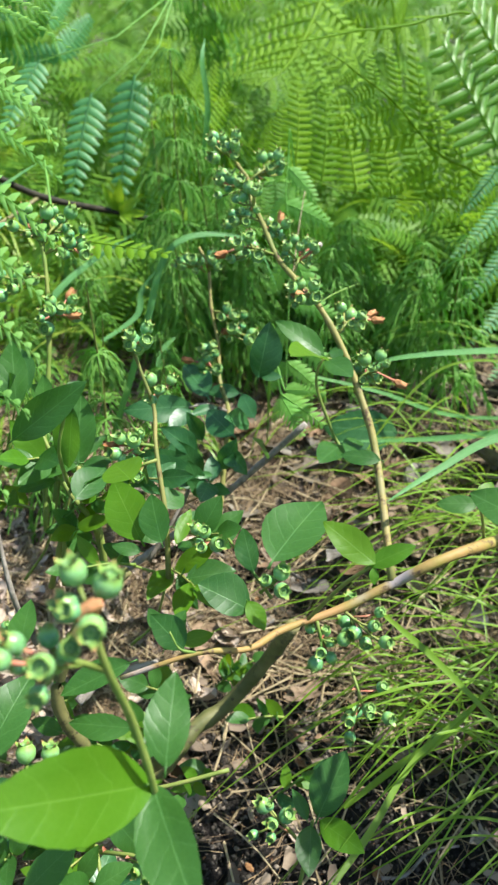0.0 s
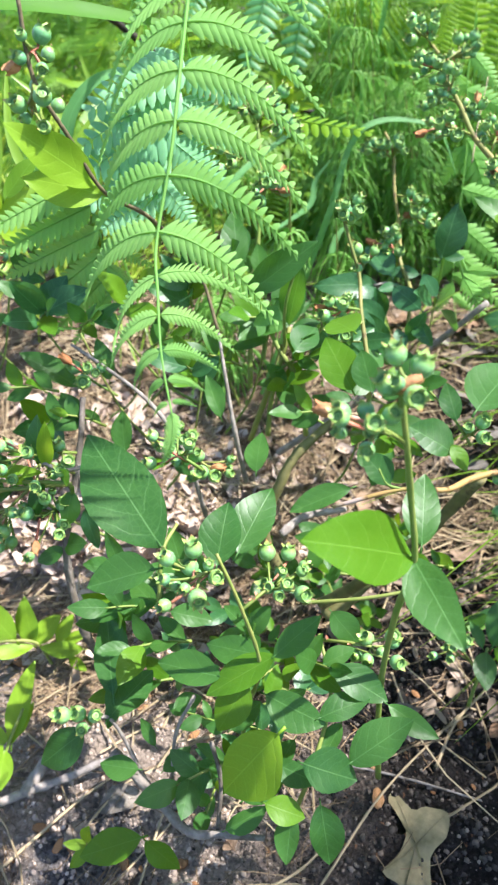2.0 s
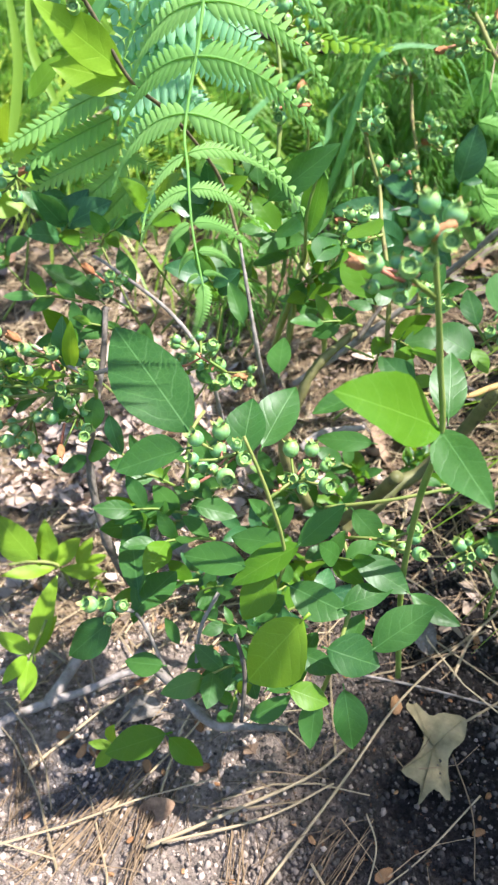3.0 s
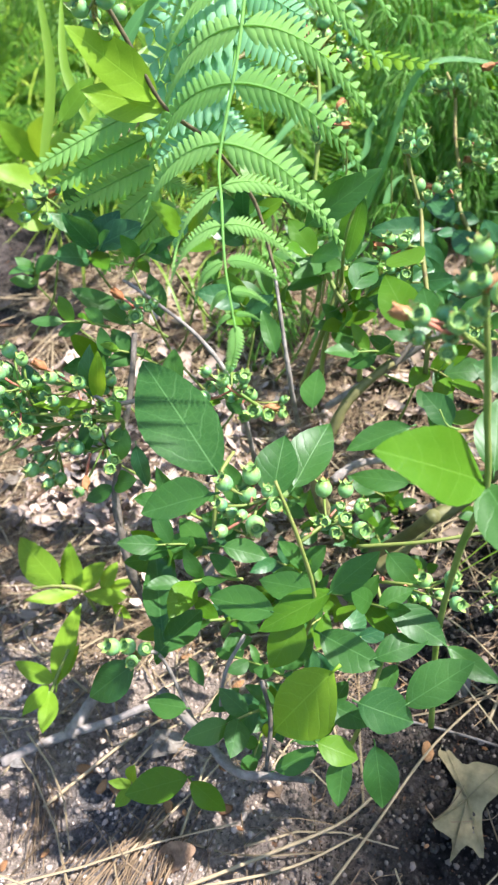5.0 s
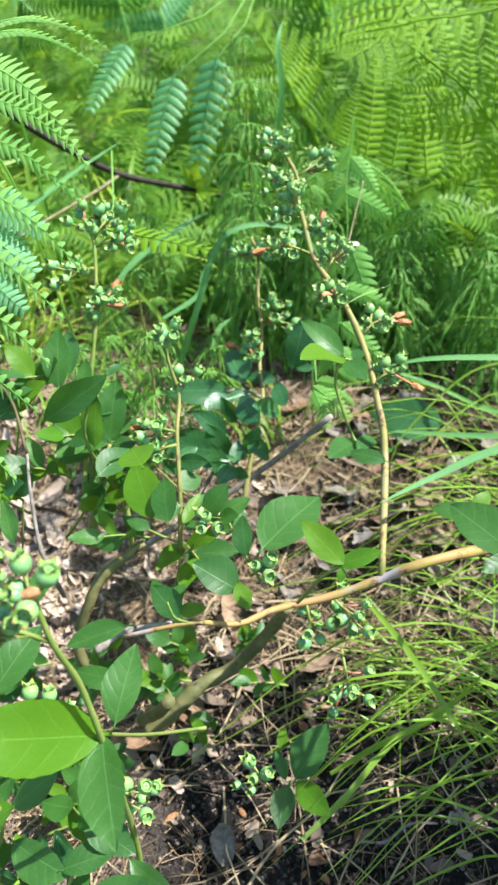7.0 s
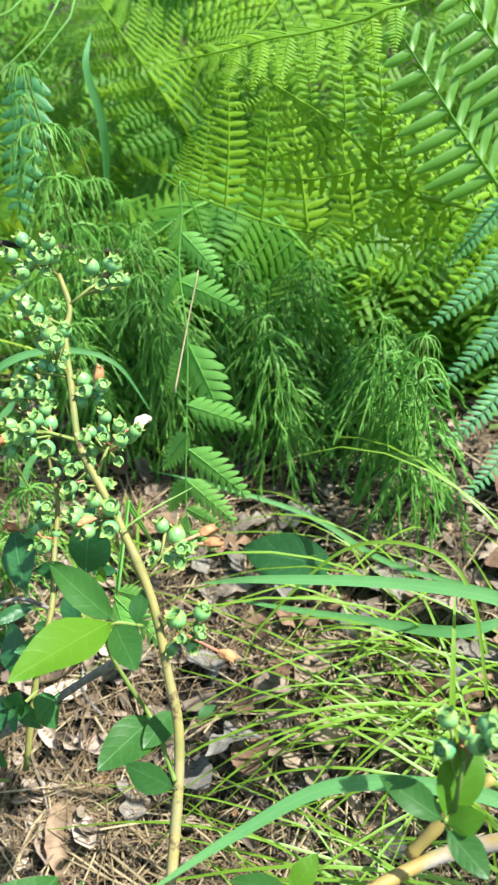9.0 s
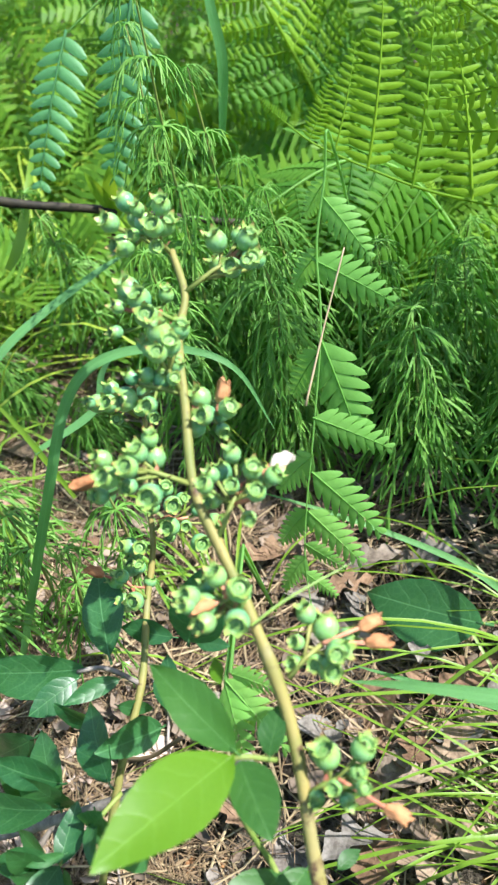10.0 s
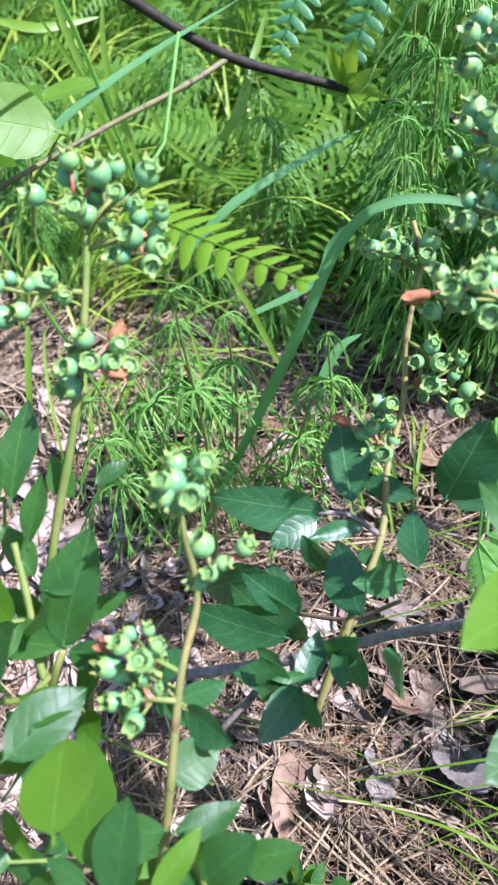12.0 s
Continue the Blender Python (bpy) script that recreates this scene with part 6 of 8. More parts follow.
berry_cluster(side_bush, (0.201, 0.390, 0.284), (0.205, 0.407, 0.305), 0.0086, 5, flowers=(((0.203, 0.402, 0.303), 0),))
branch(side_bush, "branch", [(0.189, 0.407, 0.195), (0.205, 0.419, 0.211), (0.224, 0.433, 0.224)], 0.003, 0.0024, M_BRANCH, label="forked pale brown branch")
grass_blade([(0.156, 0.272, 0.256), (0.156, 0.299, 0.260), (0.158, 0.322, 0.265), (0.160, 0.346, 0.267)], 0.0040, (0.2, -0.9, 0.3), M_GRASS, "narrow yellow-green grass blade beside the sprigs")
grass_blade([(0.215, 0.432, 0.209), (0.208, 0.453, 0.225), (0.207, 0.475, 0.246), (0.208, 0.506, 0.264)], 0.0030, (0.2, -0.9, 0.3), M_GRASS, "upright yellow-green grass blade")
grass_blade([(0.230, 0.494, 0.187), (0.220, 0.531, 0.227), (0.196, 0.549, 0.240), (0.151, 0.553, 0.230), (0.104, 0.528, 0.188), (0.091, 0.509, 0.166)], 0.0022, (0, -0.5, 0.8), M_GRASS, "long thin grass blade arching in a bow")
grass_blade([(0.248, 0.573, 0.174), (0.178, 0.601, 0.164), (0.121, 0.634, 0.171), (0.053, 0.646, 0.185), (0.001, 0.650, 0.195)], 0.0040, (0, -0.5, 0.8), M_BLADE, "long narrow grass blade behind the shoot")

# broad yellow-green leaves further back
sapling = thing("sapling", (-0.33, 0.62, 0.06), "yellow-green broad-leaved sapling among tall grass", "plant")
branch(sapling, "stem", [(-0.313, 0.659, 0.235), (-0.297, 0.655, 0.277), (-0.293, 0.656, 0.299)], 0.0012, 0.0009, M_GREEN_STEM)
leaf(sapling, (-0.301, 0.650, 0.302), (-0.297, 0.682, 0.334), 0.8, age="young")
leaf(sapling, (-0.294, 0.680, 0.323), (-0.270, 0.716, 0.327), 0.5, age="young")
leaf(sapling, (-0.296, 0.651, 0.294), (-0.300, 0.631, 0.322), 0.6, age="young")
leaf(sapling, (-0.284, 0.718, 0.328), (-0.263, 0.710, 0.302), 0.4, age="young")
leaf(sapling, (-0.250, 0.640, 0.322), (-0.285, 0.600, 0.345), 0.85, (0.2, -0.7, 0.6), age="young")
branch(sapling, "stem", [(-0.297, 0.655, 0.277), (-0.270, 0.652, 0.305), (-0.250, 0.640, 0.322)], 0.0010, 0.0008, M_GREEN_STEM, sides=5)
branch(sapling, "stem", [(-0.402, 0.640, 0.150), (-0.405, 0.628, 0.205), (-0.398, 0.610, 0.262)], 0.0013, 0.0009, M_GREEN_STEM)
leaf(sapling, (-0.405, 0.622, 0.225), (-0.443, 0.596, 0.262), 0.62, (0.1, -0.75, 0.6), age="fresh")
leaf(sapling, (-0.404, 0.628, 0.200), (-0.442, 0.596, 0.222), 0.60, (0.1, -0.75, 0.6), age="fresh")
leaf(sapling, (-0.396, 0.608, 0.250), (-0.352, 0.592, 0.288), 0.55, (-0.1, -0.75, 0.6), age="fresh")
leaf(sapling, (-0.399, 0.612, 0.258), (-0.380, 0.590, 0.302), 0.50, (0.0, -0.8, 0.5), age="fresh")
leaf(sapling, (-0.400, 0.616, 0.240), (-0.356, 0.610, 0.230), 0.55, (0.0, -0.6, 0.8), age="fresh")
leaf(sapling, (-0.399, 0.610, 0.262), (-0.420, 0.590, 0.302), 0.55, (0.0, -0.8, 0.5), age="fresh")
dry_stick = thing("dry_stick", (-0.480, 0.66, ground_z(-0.480, 0.66)), "orange-brown dry stem leaning among the grass", "stick", "dry twigs on the ground")
branch(dry_stick, "stick", [(-0.56, 0.67, ground_z(-0.56, 0.67)), (-0.479, 0.66, 0.261), (-0.410, 0.66, 0.270)], 0.0024, 0.0012, M_CHIP, sides=6)
round_leaf = thing("ground_leaf_plant", (0.100, 0.638, 0.105), "broad green leaf darkened in colour for the shaded ground", "plant")
branch(round_leaf, "stalk", [(0.152, 0.640, ground_z(0.152, 0.640)), (0.147, 0.628, 0.128), (0.137, 0.620, 0.136)], 0.0014, 0.0010, M_GREEN_STEM, sides=5)
# takes the shade-darkened leaf, as sun reaches it here
leaf(round_leaf, (0.137, 0.620, 0.136), (0.070, 0.619, 0.147), 0.62, (0, -0.7, 0.6), age="dark")
grass_blade([(-0.293, 0.752, 0.269), (-0.335, 0.772, 0.334), (-0.348, 0.784, 0.366)], 0.006, (0.2, -0.8, 0.4), M_GRASS, "yellow-green grass blade among the horsetails")
grass_blade([(-0.289, 0.768, 0.241), (-0.318, 0.789, 0.307), (-0.325, 0.810, 0.354)], 0.006, (0.2, -0.8, 0.4), M_GRASS, "yellow-green grass blade among the horsetails")
grass_blade([(-0.357, 0.731, 0.351), (-0.347, 0.764, 0.339), (-0.326, 0.805, 0.337)], 0.007, (0.2, -0.8, 0.4), M_GRASS, "yellow-green grass blade among the horsetails")
grass_blade([(-0.284, 0.744, 0.239), (-0.314, 0.753, 0.307), (-0.339, 0.748, 0.354)], 0.005, (0.2, -0.8, 0.4), M_GRASS, "yellow-green grass blade among the horsetails")
grass_blade([(-0.222, 0.800, 0.222), (-0.272, 0.788, 0.257), (-0.295, 0.791, 0.304)], 0.005, (0.2, -0.8, 0.4), M_GRASS, "yellow-green grass blade among the horsetails")
grass_blade([(-0.108, 0.622, 0.202), (-0.138, 0.636, 0.239), (-0.164, 0.648, 0.259)], 0.004, (0.2, -0.8, 0.4), M_GRASS, "yellow-green grass blade among the horsetails")
grass_blade([(-0.130, 0.582, 0.159), (-0.148, 0.600, 0.186), (-0.175, 0.628, 0.220)], 0.004, (0.2, -0.8, 0.4), M_GRASS, "yellow-green grass blade among the horsetails")
grass_blade([(-0.221, 0.543, 0.258), (-0.213, 0.521, 0.229), (-0.211, 0.512, 0.203)], 0.004, (0.2, -0.8, 0.4), M_GRASS, "yellow-green grass blade among the horsetails")

# small leafy side twigs low in the front bush
sprig(front_bush, (-0.124, 0.206, 0.165), (-1, -0.5, 0.3), 0.035, 6, 0.024)
sprig(front_bush, (-0.148, 0.234, 0.156), (-1, -0.5, 0.5), 0.035, 5, 0.024)
sprig(front_bush, (-0.069, 0.212, 0.146), (0.6, -0.5, 0.6), 0.035, 6, 0.024)
sprig(front_bush, (-0.102, 0.176, 0.101), (-0.6, -0.5, 0.2), 0.035, 6, 0.024)
sprig(front_bush, (-0.114, 0.231, 0.185), (-0.5, -0.5, 0.8), 0.035, 5, 0.024)
sprig(front_bush, (-0.138, 0.206, 0.130), (-1, -0.5, 0.1), 0.035, 6, 0.024)
sprig(front_bush, (-0.095, 0.218, 0.155), (0.2, -0.5, 0.8), 0.035, 5, 0.024)
sprig(front_bush, (-0.183, 0.242, 0.135), (0.3, -0.5, 0.6), 0.035, 6, 0.024)
sprig(front_bush, (-0.159, 0.251, 0.162), (-0.4, -0.5, 0.7), 0.035, 5, 0.024)
sprig(grey_bush, (-0.222, 0.319, 0.250), (-1, -0.5, 0.4), 0.03, 5, 0.018)
sprig(grey_bush, (-0.196, 0.317, 0.226), (-0.5, -0.5, 0.6), 0.03, 5, 0.018)
sprig(grey_bush, (-0.161, 0.314, 0.203), (0.6, -0.5, 0.4), 0.03, 5, 0.018)
sprig(grey_bush, (-0.227, 0.276, 0.210), (-1, -0.5, 0.1), 0.03, 5, 0.018)
sprig(grey_bush, (-0.245, 0.277, 0.226), (-0.6, -0.5, 0.5), 0.03, 5, 0.018)
sprig(shoot_bush, (-0.092, 0.388, 0.228), (0.6, -0.4, 0.5), 0.03, 5, 0.024)
sprig(shoot_bush, (-0.121, 0.389, 0.227), (-0.6, -0.4, 0.5), 0.03, 5, 0.024)
sprig(shoot_bush, (-0.051, 0.343, 0.221), (-0.7, -0.4, 0.3), 0.03, 5, 0.024)
sprig(shoot_bush, (-0.023, 0.354, 0.227), (0.6, -0.4, 0.5), 0.03, 4, 0.024)

# low leafage at the edge of the litter
sprig(grey_bush, (-0.281, 0.400, 0.282), (0.59, -0.14, 0.39), 0.029, 5, 0.021, "dark")
branch(grey_bush, "twig", [(-0.326, 0.395, 0.195), (-0.301, 0.397, 0.226), (-0.281, 0.400, 0.282)], 0.0010, 0.0007, M_GREEN_STEM, sides=5)
sprig(grey_bush, (-0.250, 0.370, 0.269), (0.54, -0.58, 0.58), 0.033, 6, 0.029, "dark")
branch(grey_bush, "twig", [(-0.204, 0.363, 0.218), (-0.229, 0.366, 0.236), (-0.250, 0.370, 0.269)], 0.0010, 0.0007, M_GREEN_STEM, sides=5)
sprig(grey_bush, (-0.219, 0.360, 0.269), (0.61, -0.59, 0.58), 0.033, 6, 0.023, "old")
branch(grey_bush, "twig", [(-0.183, 0.359, 0.179), (-0.203, 0.360, 0.211), (-0.219, 0.360, 0.269)], 0.0010, 0.0007, M_GREEN_STEM, sides=5)
sprig(grey_bush, (-0.193, 0.360, 0.272), (0.4, -0.2, 0.52), 0.034, 5, 0.030, "dark")
branch(grey_bush, "twig", [(-0.149, 0.372, 0.206), (-0.173, 0.367, 0.229), (-0.193, 0.360, 0.272)], 0.0010, 0.0007, M_GREEN_STEM, sides=5)
sprig(grey_bush, (-0.143, 0.360, 0.228), (-0.03, -0.13, 0.22), 0.032, 7, 0.029, "dark")
branch(grey_bush, "twig", [(-0.179, 0.356, 0.141), (-0.159, 0.358, 0.171), (-0.143, 0.360, 0.228)], 0.0010, 0.0007, M_GREEN_STEM, sides=5)
sprig(shoot_bush, (-0.093, 0.380, 0.217), (0.2, -0.56, 0.45), 0.027, 7, 0.025, "old")
branch(shoot_bush, "twig", [(-0.044, 0.397, 0.164), (-0.071, 0.390, 0.183), (-0.093, 0.380, 0.217)], 0.0010, 0.0007, M_GREEN_STEM, sides=5)
sprig(shoot_bush, (-0.101, 0.400, 0.253), (-0.24, -0.62, 0.46), 0.034, 7, 0.025, "old")
branch(shoot_bush, "twig", [(-0.139, 0.391, 0.168), (-0.118, 0.395, 0.198), (-0.101, 0.400, 0.253)], 0.0010, 0.0007, M_GREEN_STEM, sides=5)
sprig(shoot_bush, (-0.067, 0.400, 0.237), (0.81, -0.3, 0.28), 0.030, 6, 0.023, "dark")
branch(shoot_bush, "twig", [(-0.022, 0.427, 0.171), (-0.047, 0.416, 0.194), (-0.067, 0.400, 0.237)], 0.0010, 0.0007, M_GREEN_STEM, sides=5)
sprig(grey_bush, (-0.245, 0.330, 0.210), (0.49, -0.48, 0.69), 0.028, 5, 0.029, "dark")
branch(grey_bush, "twig", [(-0.205, 0.352, 0.142), (-0.227, 0.343, 0.166), (-0.245, 0.330, 0.210)], 0.0010, 0.0007, M_GREEN_STEM, sides=5)
sprig(grey_bush, (-0.277, 0.310, 0.205), (-0.24, -0.74, 0.36), 0.029, 6, 0.029, "old")
branch(grey_bush, "twig", [(-0.329, 0.304, 0.150), (-0.300, 0.306, 0.169), (-0.277, 0.310, 0.205)], 0.0010, 0.0007, M_GREEN_STEM, sides=5)
sprig(shoot_bush, (-0.036, 0.360, 0.203), (0.57, -0.66, 0.11), 0.027, 7, 0.028, "old")
branch(shoot_bush, "twig", [(-0.072, 0.377, 0.122), (-0.052, 0.370, 0.150), (-0.036, 0.360, 0.203)], 0.0010, 0.0007, M_GREEN_STEM, sides=5)
sprig(grey_bush, (-0.256, 0.300, 0.194), (-0.49, -0.47, 0.63), 0.032, 6, 0.026, "dark")
branch(grey_bush, "twig", [(-0.215, 0.323, 0.121), (-0.238, 0.314, 0.147), (-0.256, 0.300, 0.194)], 0.0010, 0.0007, M_GREEN_STEM, sides=5)
sprig(grey_bush, (-0.324, 0.420, 0.227), (0.36, -0.5, 0.69), 0.031, 7, 0.021, "old")
branch(grey_bush, "twig", [(-0.279, 0.446, 0.150), (-0.304, 0.436, 0.177), (-0.324, 0.420, 0.227)], 0.0010, 0.0007, M_GREEN_STEM, sides=5)
sprig(grey_bush, (-0.184, 0.380, 0.243), (0.61, -0.16, 0.41), 0.027, 5, 0.021, "old")
branch(grey_bush, "twig", [(-0.235, 0.410, 0.166), (-0.207, 0.398, 0.193), (-0.184, 0.380, 0.243)], 0.0010, 0.0007, M_GREEN_STEM, sides=5)
sprig(grey_bush, (-0.128, 0.420, 0.285), (-0.36, -0.77, 0.5), 0.033, 5, 0.026, "old")
branch(grey_bush, "twig", [(-0.175, 0.423, 0.213), (-0.149, 0.422, 0.238), (-0.128, 0.420, 0.285)], 0.0010, 0.0007, M_GREEN_STEM, sides=5)
sprig(grey_bush, (-0.154, 0.400, 0.266), (0.1, -0.31, 0.65), 0.028, 7, 0.029, "dark")
branch(grey_bush, "twig", [(-0.202, 0.398, 0.183), (-0.176, 0.399, 0.212), (-0.154, 0.400, 0.266)], 0.0010, 0.0007, M_GREEN_STEM, sides=5)

# straws and a dead oak leaf on the bare soil
straw = thing("dry_stalk", (-0.090, 0.091, ground_z(-0.090, 0.091) + 0.006), "long bleached dry stalk lying on bare soil", "stick", "dry twigs on the ground")
branch(straw, "stick", [(-0.090, 0.091, ground_z(-0.090, 0.091) + 0.006), (-0.051, 0.156, ground_z(-0.051, 0.156) + 0.006), (-0.017, 0.209, ground_z(-0.017, 0.209) + 0.006), (0.033, 0.273, ground_z(0.033, 0.273) + 0.006)], 0.00099, 0.00064, M_STRAW, sides=6)
straw = thing("dry_stalk", (-0.160, 0.101, ground_z(-0.160, 0.101) + 0.006), "long bleached dry stalk lying on bare soil", "stick", "dry twigs on the ground")
branch(straw, "stick", [(-0.160, 0.101, ground_z(-0.160, 0.101) + 0.006), (-0.112, 0.128, ground_z(-0.112, 0.128) + 0.006), (-0.071, 0.153, ground_z(-0.071, 0.153) + 0.006), (-0.052, 0.174, ground_z(-0.052, 0.174) + 0.006)], 0.00124, 0.00080, M_STRAW, sides=6)
straw = thing("dry_stalk", (-0.151, 0.104, ground_z(-0.151, 0.104) + 0.006), "long bleached dry stalk lying on bare soil", "stick", "dry twigs on the ground")
branch(straw, "stick", [(-0.151, 0.104, ground_z(-0.151, 0.104) + 0.006), (-0.095, 0.126, ground_z(-0.095, 0.126) + 0.006), (-0.057, 0.151, ground_z(-0.057, 0.151) + 0.006)], 0.00099, 0.00064, M_STRAW, sides=6)
straw = thing("dry_stalk", (-0.002, 0.265, ground_z(-0.002, 0.265) + 0.006), "long bleached dry stalk lying on bare soil", "stick", "dry twigs on the ground")
branch(straw, "stick", [(-0.002, 0.265, ground_z(-0.002, 0.265) + 0.006), (0.020, 0.248, ground_z(0.020, 0.248) + 0.006), (0.048, 0.231, ground_z(0.048, 0.231) + 0.006)], 0.00074, 0.00048, M_STRAW, sides=6)
straw = thing("dry_stalk", (-0.043, 0.226, ground_z(-0.043, 0.226) + 0.006), "long bleached dry stalk lying on bare soil", "stick", "dry twigs on the ground")
branch(straw, "stick", [(-0.043, 0.226, ground_z(-0.043, 0.226) + 0.006), (-0.003, 0.221, ground_z(-0.003, 0.221) + 0.006), (0.043, 0.212, ground_z(0.043, 0.212) + 0.006)], 0.00099, 0.00064, M_BARK, sides=6)
straw = thing("dry_stalk", (0.013, 0.177, ground_z(0.013, 0.177) + 0.006), "long bleached dry stalk lying on bare soil", "stick", "dry twigs on the ground")
branch(straw, "stick", [(0.013, 0.177, ground_z(0.013, 0.177) + 0.006), (0.022, 0.141, ground_z(0.022, 0.141) + 0.006), (0.021, 0.108, ground_z(0.021, 0.108) + 0.006)], 0.00050, 0.00032, M_NEEDLE, sides=6)
straw = thing("dry_stalk", (-0.037, 0.137, ground_z(-0.037, 0.137) + 0.006), "long bleached dry stalk lying on bare soil", "stick", "dry twigs on the ground")
branch(straw, "stick", [(-0.037, 0.137, ground_z(-0.037, 0.137) + 0.006), (-0.031, 0.119, ground_z(-0.031, 0.119) + 0.006), (-0.035, 0.098, ground_z(-0.035, 0.098) + 0.006)], 0.00062, 0.00040, M_STRAW, sides=6)
straw = thing("dry_stalk", (0.027, 0.152, ground_z(0.027, 0.152) + 0.006), "long bleached dry stalk lying on bare soil", "stick", "dry twigs on the ground")
branch(straw, "stick", [(0.027, 0.152, ground_z(0.027, 0.152) + 0.006), (-0.005, 0.119, ground_z(-0.005, 0.119) + 0.006), (-0.026, 0.099, ground_z(-0.026, 0.099) + 0.006)], 0.00056, 0.00036, M_STRAW, sides=6)
straw = thing("dry_stalk", (-0.008, 0.412, ground_z(-0.008, 0.412) + 0.006), "long bleached dry stalk lying on bare soil", "stick", "dry twigs on the ground")
branch(straw, "stick", [(-0.008, 0.412, ground_z(-0.008, 0.412) + 0.006), (0.052, 0.408, ground_z(0.052, 0.408) + 0.006), (0.109, 0.387, ground_z(0.109, 0.387) + 0.006), (0.165, 0.342, ground_z(0.165, 0.342) + 0.006)], 0.00062, 0.00040, M_STRAW, sides=6)
straw = thing("dry_stalk", (-0.003, 0.395, ground_z(-0.003, 0.395) + 0.006), "long bleached dry stalk lying on bare soil", "stick", "dry twigs on the ground")
branch(straw, "stick", [(-0.003, 0.395, ground_z(-0.003, 0.395) + 0.006), (0.014, 0.342, ground_z(0.014, 0.342) + 0.006), (0.047, 0.297, ground_z(0.047, 0.297) + 0.006)], 0.00062, 0.00040, M_STRAW, sides=6)
straw = thing("dry_stalk", (0.083, 0.370, ground_z(0.083, 0.370) + 0.006), "long bleached dry stalk lying on bare soil", "stick", "dry twigs on the ground")
branch(straw, "stick", [(0.083, 0.370, ground_z(0.083, 0.370) + 0.006), (0.134, 0.383, ground_z(0.134, 0.383) + 0.006), (0.180, 0.370, ground_z(0.180, 0.370) + 0.006)], 0.00074, 0.00048, M_STRAW, sides=6)
straw = thing("dry_stalk", (0.027, 0.434, ground_z(0.027, 0.434) + 0.006), "long bleached dry stalk lying on bare soil", "stick", "dry twigs on the ground")
branch(straw, "stick", [(0.027, 0.434, ground_z(0.027, 0.434) + 0.006), (0.088, 0.424, ground_z(0.088, 0.424) + 0.006), (0.167, 0.433, ground_z(0.167, 0.433) + 0.006)], 0.00074, 0.00048, M_STRAW, sides=6)
straw = thing("dry_stalk", (0.038, 0.509, ground_z(0.038, 0.509) + 0.006), "long bleached dry stalk lying on bare soil", "stick", "dry twigs on the ground")
branch(straw, "stick", [(0.038, 0.509, ground_z(0.038, 0.509) + 0.006), (0.067, 0.526, ground_z(0.067, 0.526) + 0.006), (0.097, 0.530, ground_z(0.097, 0.530) + 0.006)], 0.00099, 0.00064, M_STRAW, sides=6)
straw = thing("dry_stalk", (-0.068, 0.424, ground_z(-0.068, 0.424) + 0.006), "long bleached dry stalk lying on bare soil", "stick", "dry twigs on the ground")
branch(straw, "stick", [(-0.068, 0.424, ground_z(-0.068, 0.424) + 0.006), (-0.049, 0.446, ground_z(-0.049, 0.446) + 0.006), (-0.028, 0.473, ground_z(-0.028, 0.473) + 0.006)], 0.00050, 0.00032, M_STRAW, sides=6)
straw = thing("dry_stalk", (-0.002, 0.439, ground_z(-0.002, 0.439) + 0.006), "long bleached dry stalk lying on bare soil", "stick", "dry twigs on the ground")
branch(straw, "stick", [(-0.002, 0.439, ground_z(-0.002, 0.439) + 0.006), (0.019, 0.475, ground_z(0.019, 0.475) + 0.006), (0.048, 0.528, ground_z(0.048, 0.528) + 0.006)], 0.00062, 0.00040, M_STRAW, sides=6)
SPECIAL_LEAF = (-0.009, 0.173)
root_stick = thing("dry_stick", (-0.278, 0.170, ground_z(-0.278, 0.170)), "thick grey-brown crooked stick on bare sandy soil", "stick", "dry twigs on the ground")
branch(root_stick, "stick", [(x, y, ground_z(x, y) + h) for x, y, h in ((-0.290, 0.160, 0.001), (-0.272, 0.172, 0.004), (-0.250, 0.184, 0.008), (-0.226, 0.196, 0.011), (-0.204, 0.206, 0.016), (-0.188, 0.214, 0.012))], 0.0034, 0.0022, M_BARK)
branch(root_stick, "stub", [(x, y, ground_z(x, y) + h) for x, y, h in ((-0.252, 0.182, 0.007), (-0.246, 0.196, 0.012), (-0.236, 0.216, 0.018))], 0.0048, 0.0038, M_BARK, label="broken stub of the stick")

# broad grasses behind the fern
grass_blade([(-0.237, 0.339, 0.456), (-0.204, 0.357, 0.451), (-0.170, 0.381, 0.441), (-0.130, 0.413, 0.426)], 0.011, (0.2, -0.6, 0.7), M_FERN_SHADED, "broad bright grass blade behind the fern")
grass_blade([(-0.221, 0.402, 0.367), (-0.214, 0.410, 0.389), (-0.196, 0.421, 0.405), (-0.168, 0.441, 0.405)], 0.009, (0.2, -0.6, 0.7), M_BLADE, "broad bright grass blade behind the fern")
grass_blade([(-0.248, 0.405, 0.347), (-0.261, 0.418, 0.375), (-0.266, 0.445, 0.410)], 0.006, (0.2, -0.6, 0.7), M_GRASS, "broad bright grass blade behind the fern")
grass_blade([(-0.226, 0.447, 0.334), (-0.243, 0.461, 0.375), (-0.274, 0.462, 0.404)], 0.006, (0.2, -0.6, 0.7), M_GRASS, "broad bright grass blade behind the fern")
grass_blade([(-0.289, 0.406, 0.313), (-0.282, 0.439, 0.367), (-0.291, 0.468, 0.428)], 0.007, (0.2, -0.6, 0.7), M_GRASS, "broad bright grass blade behind the fern")
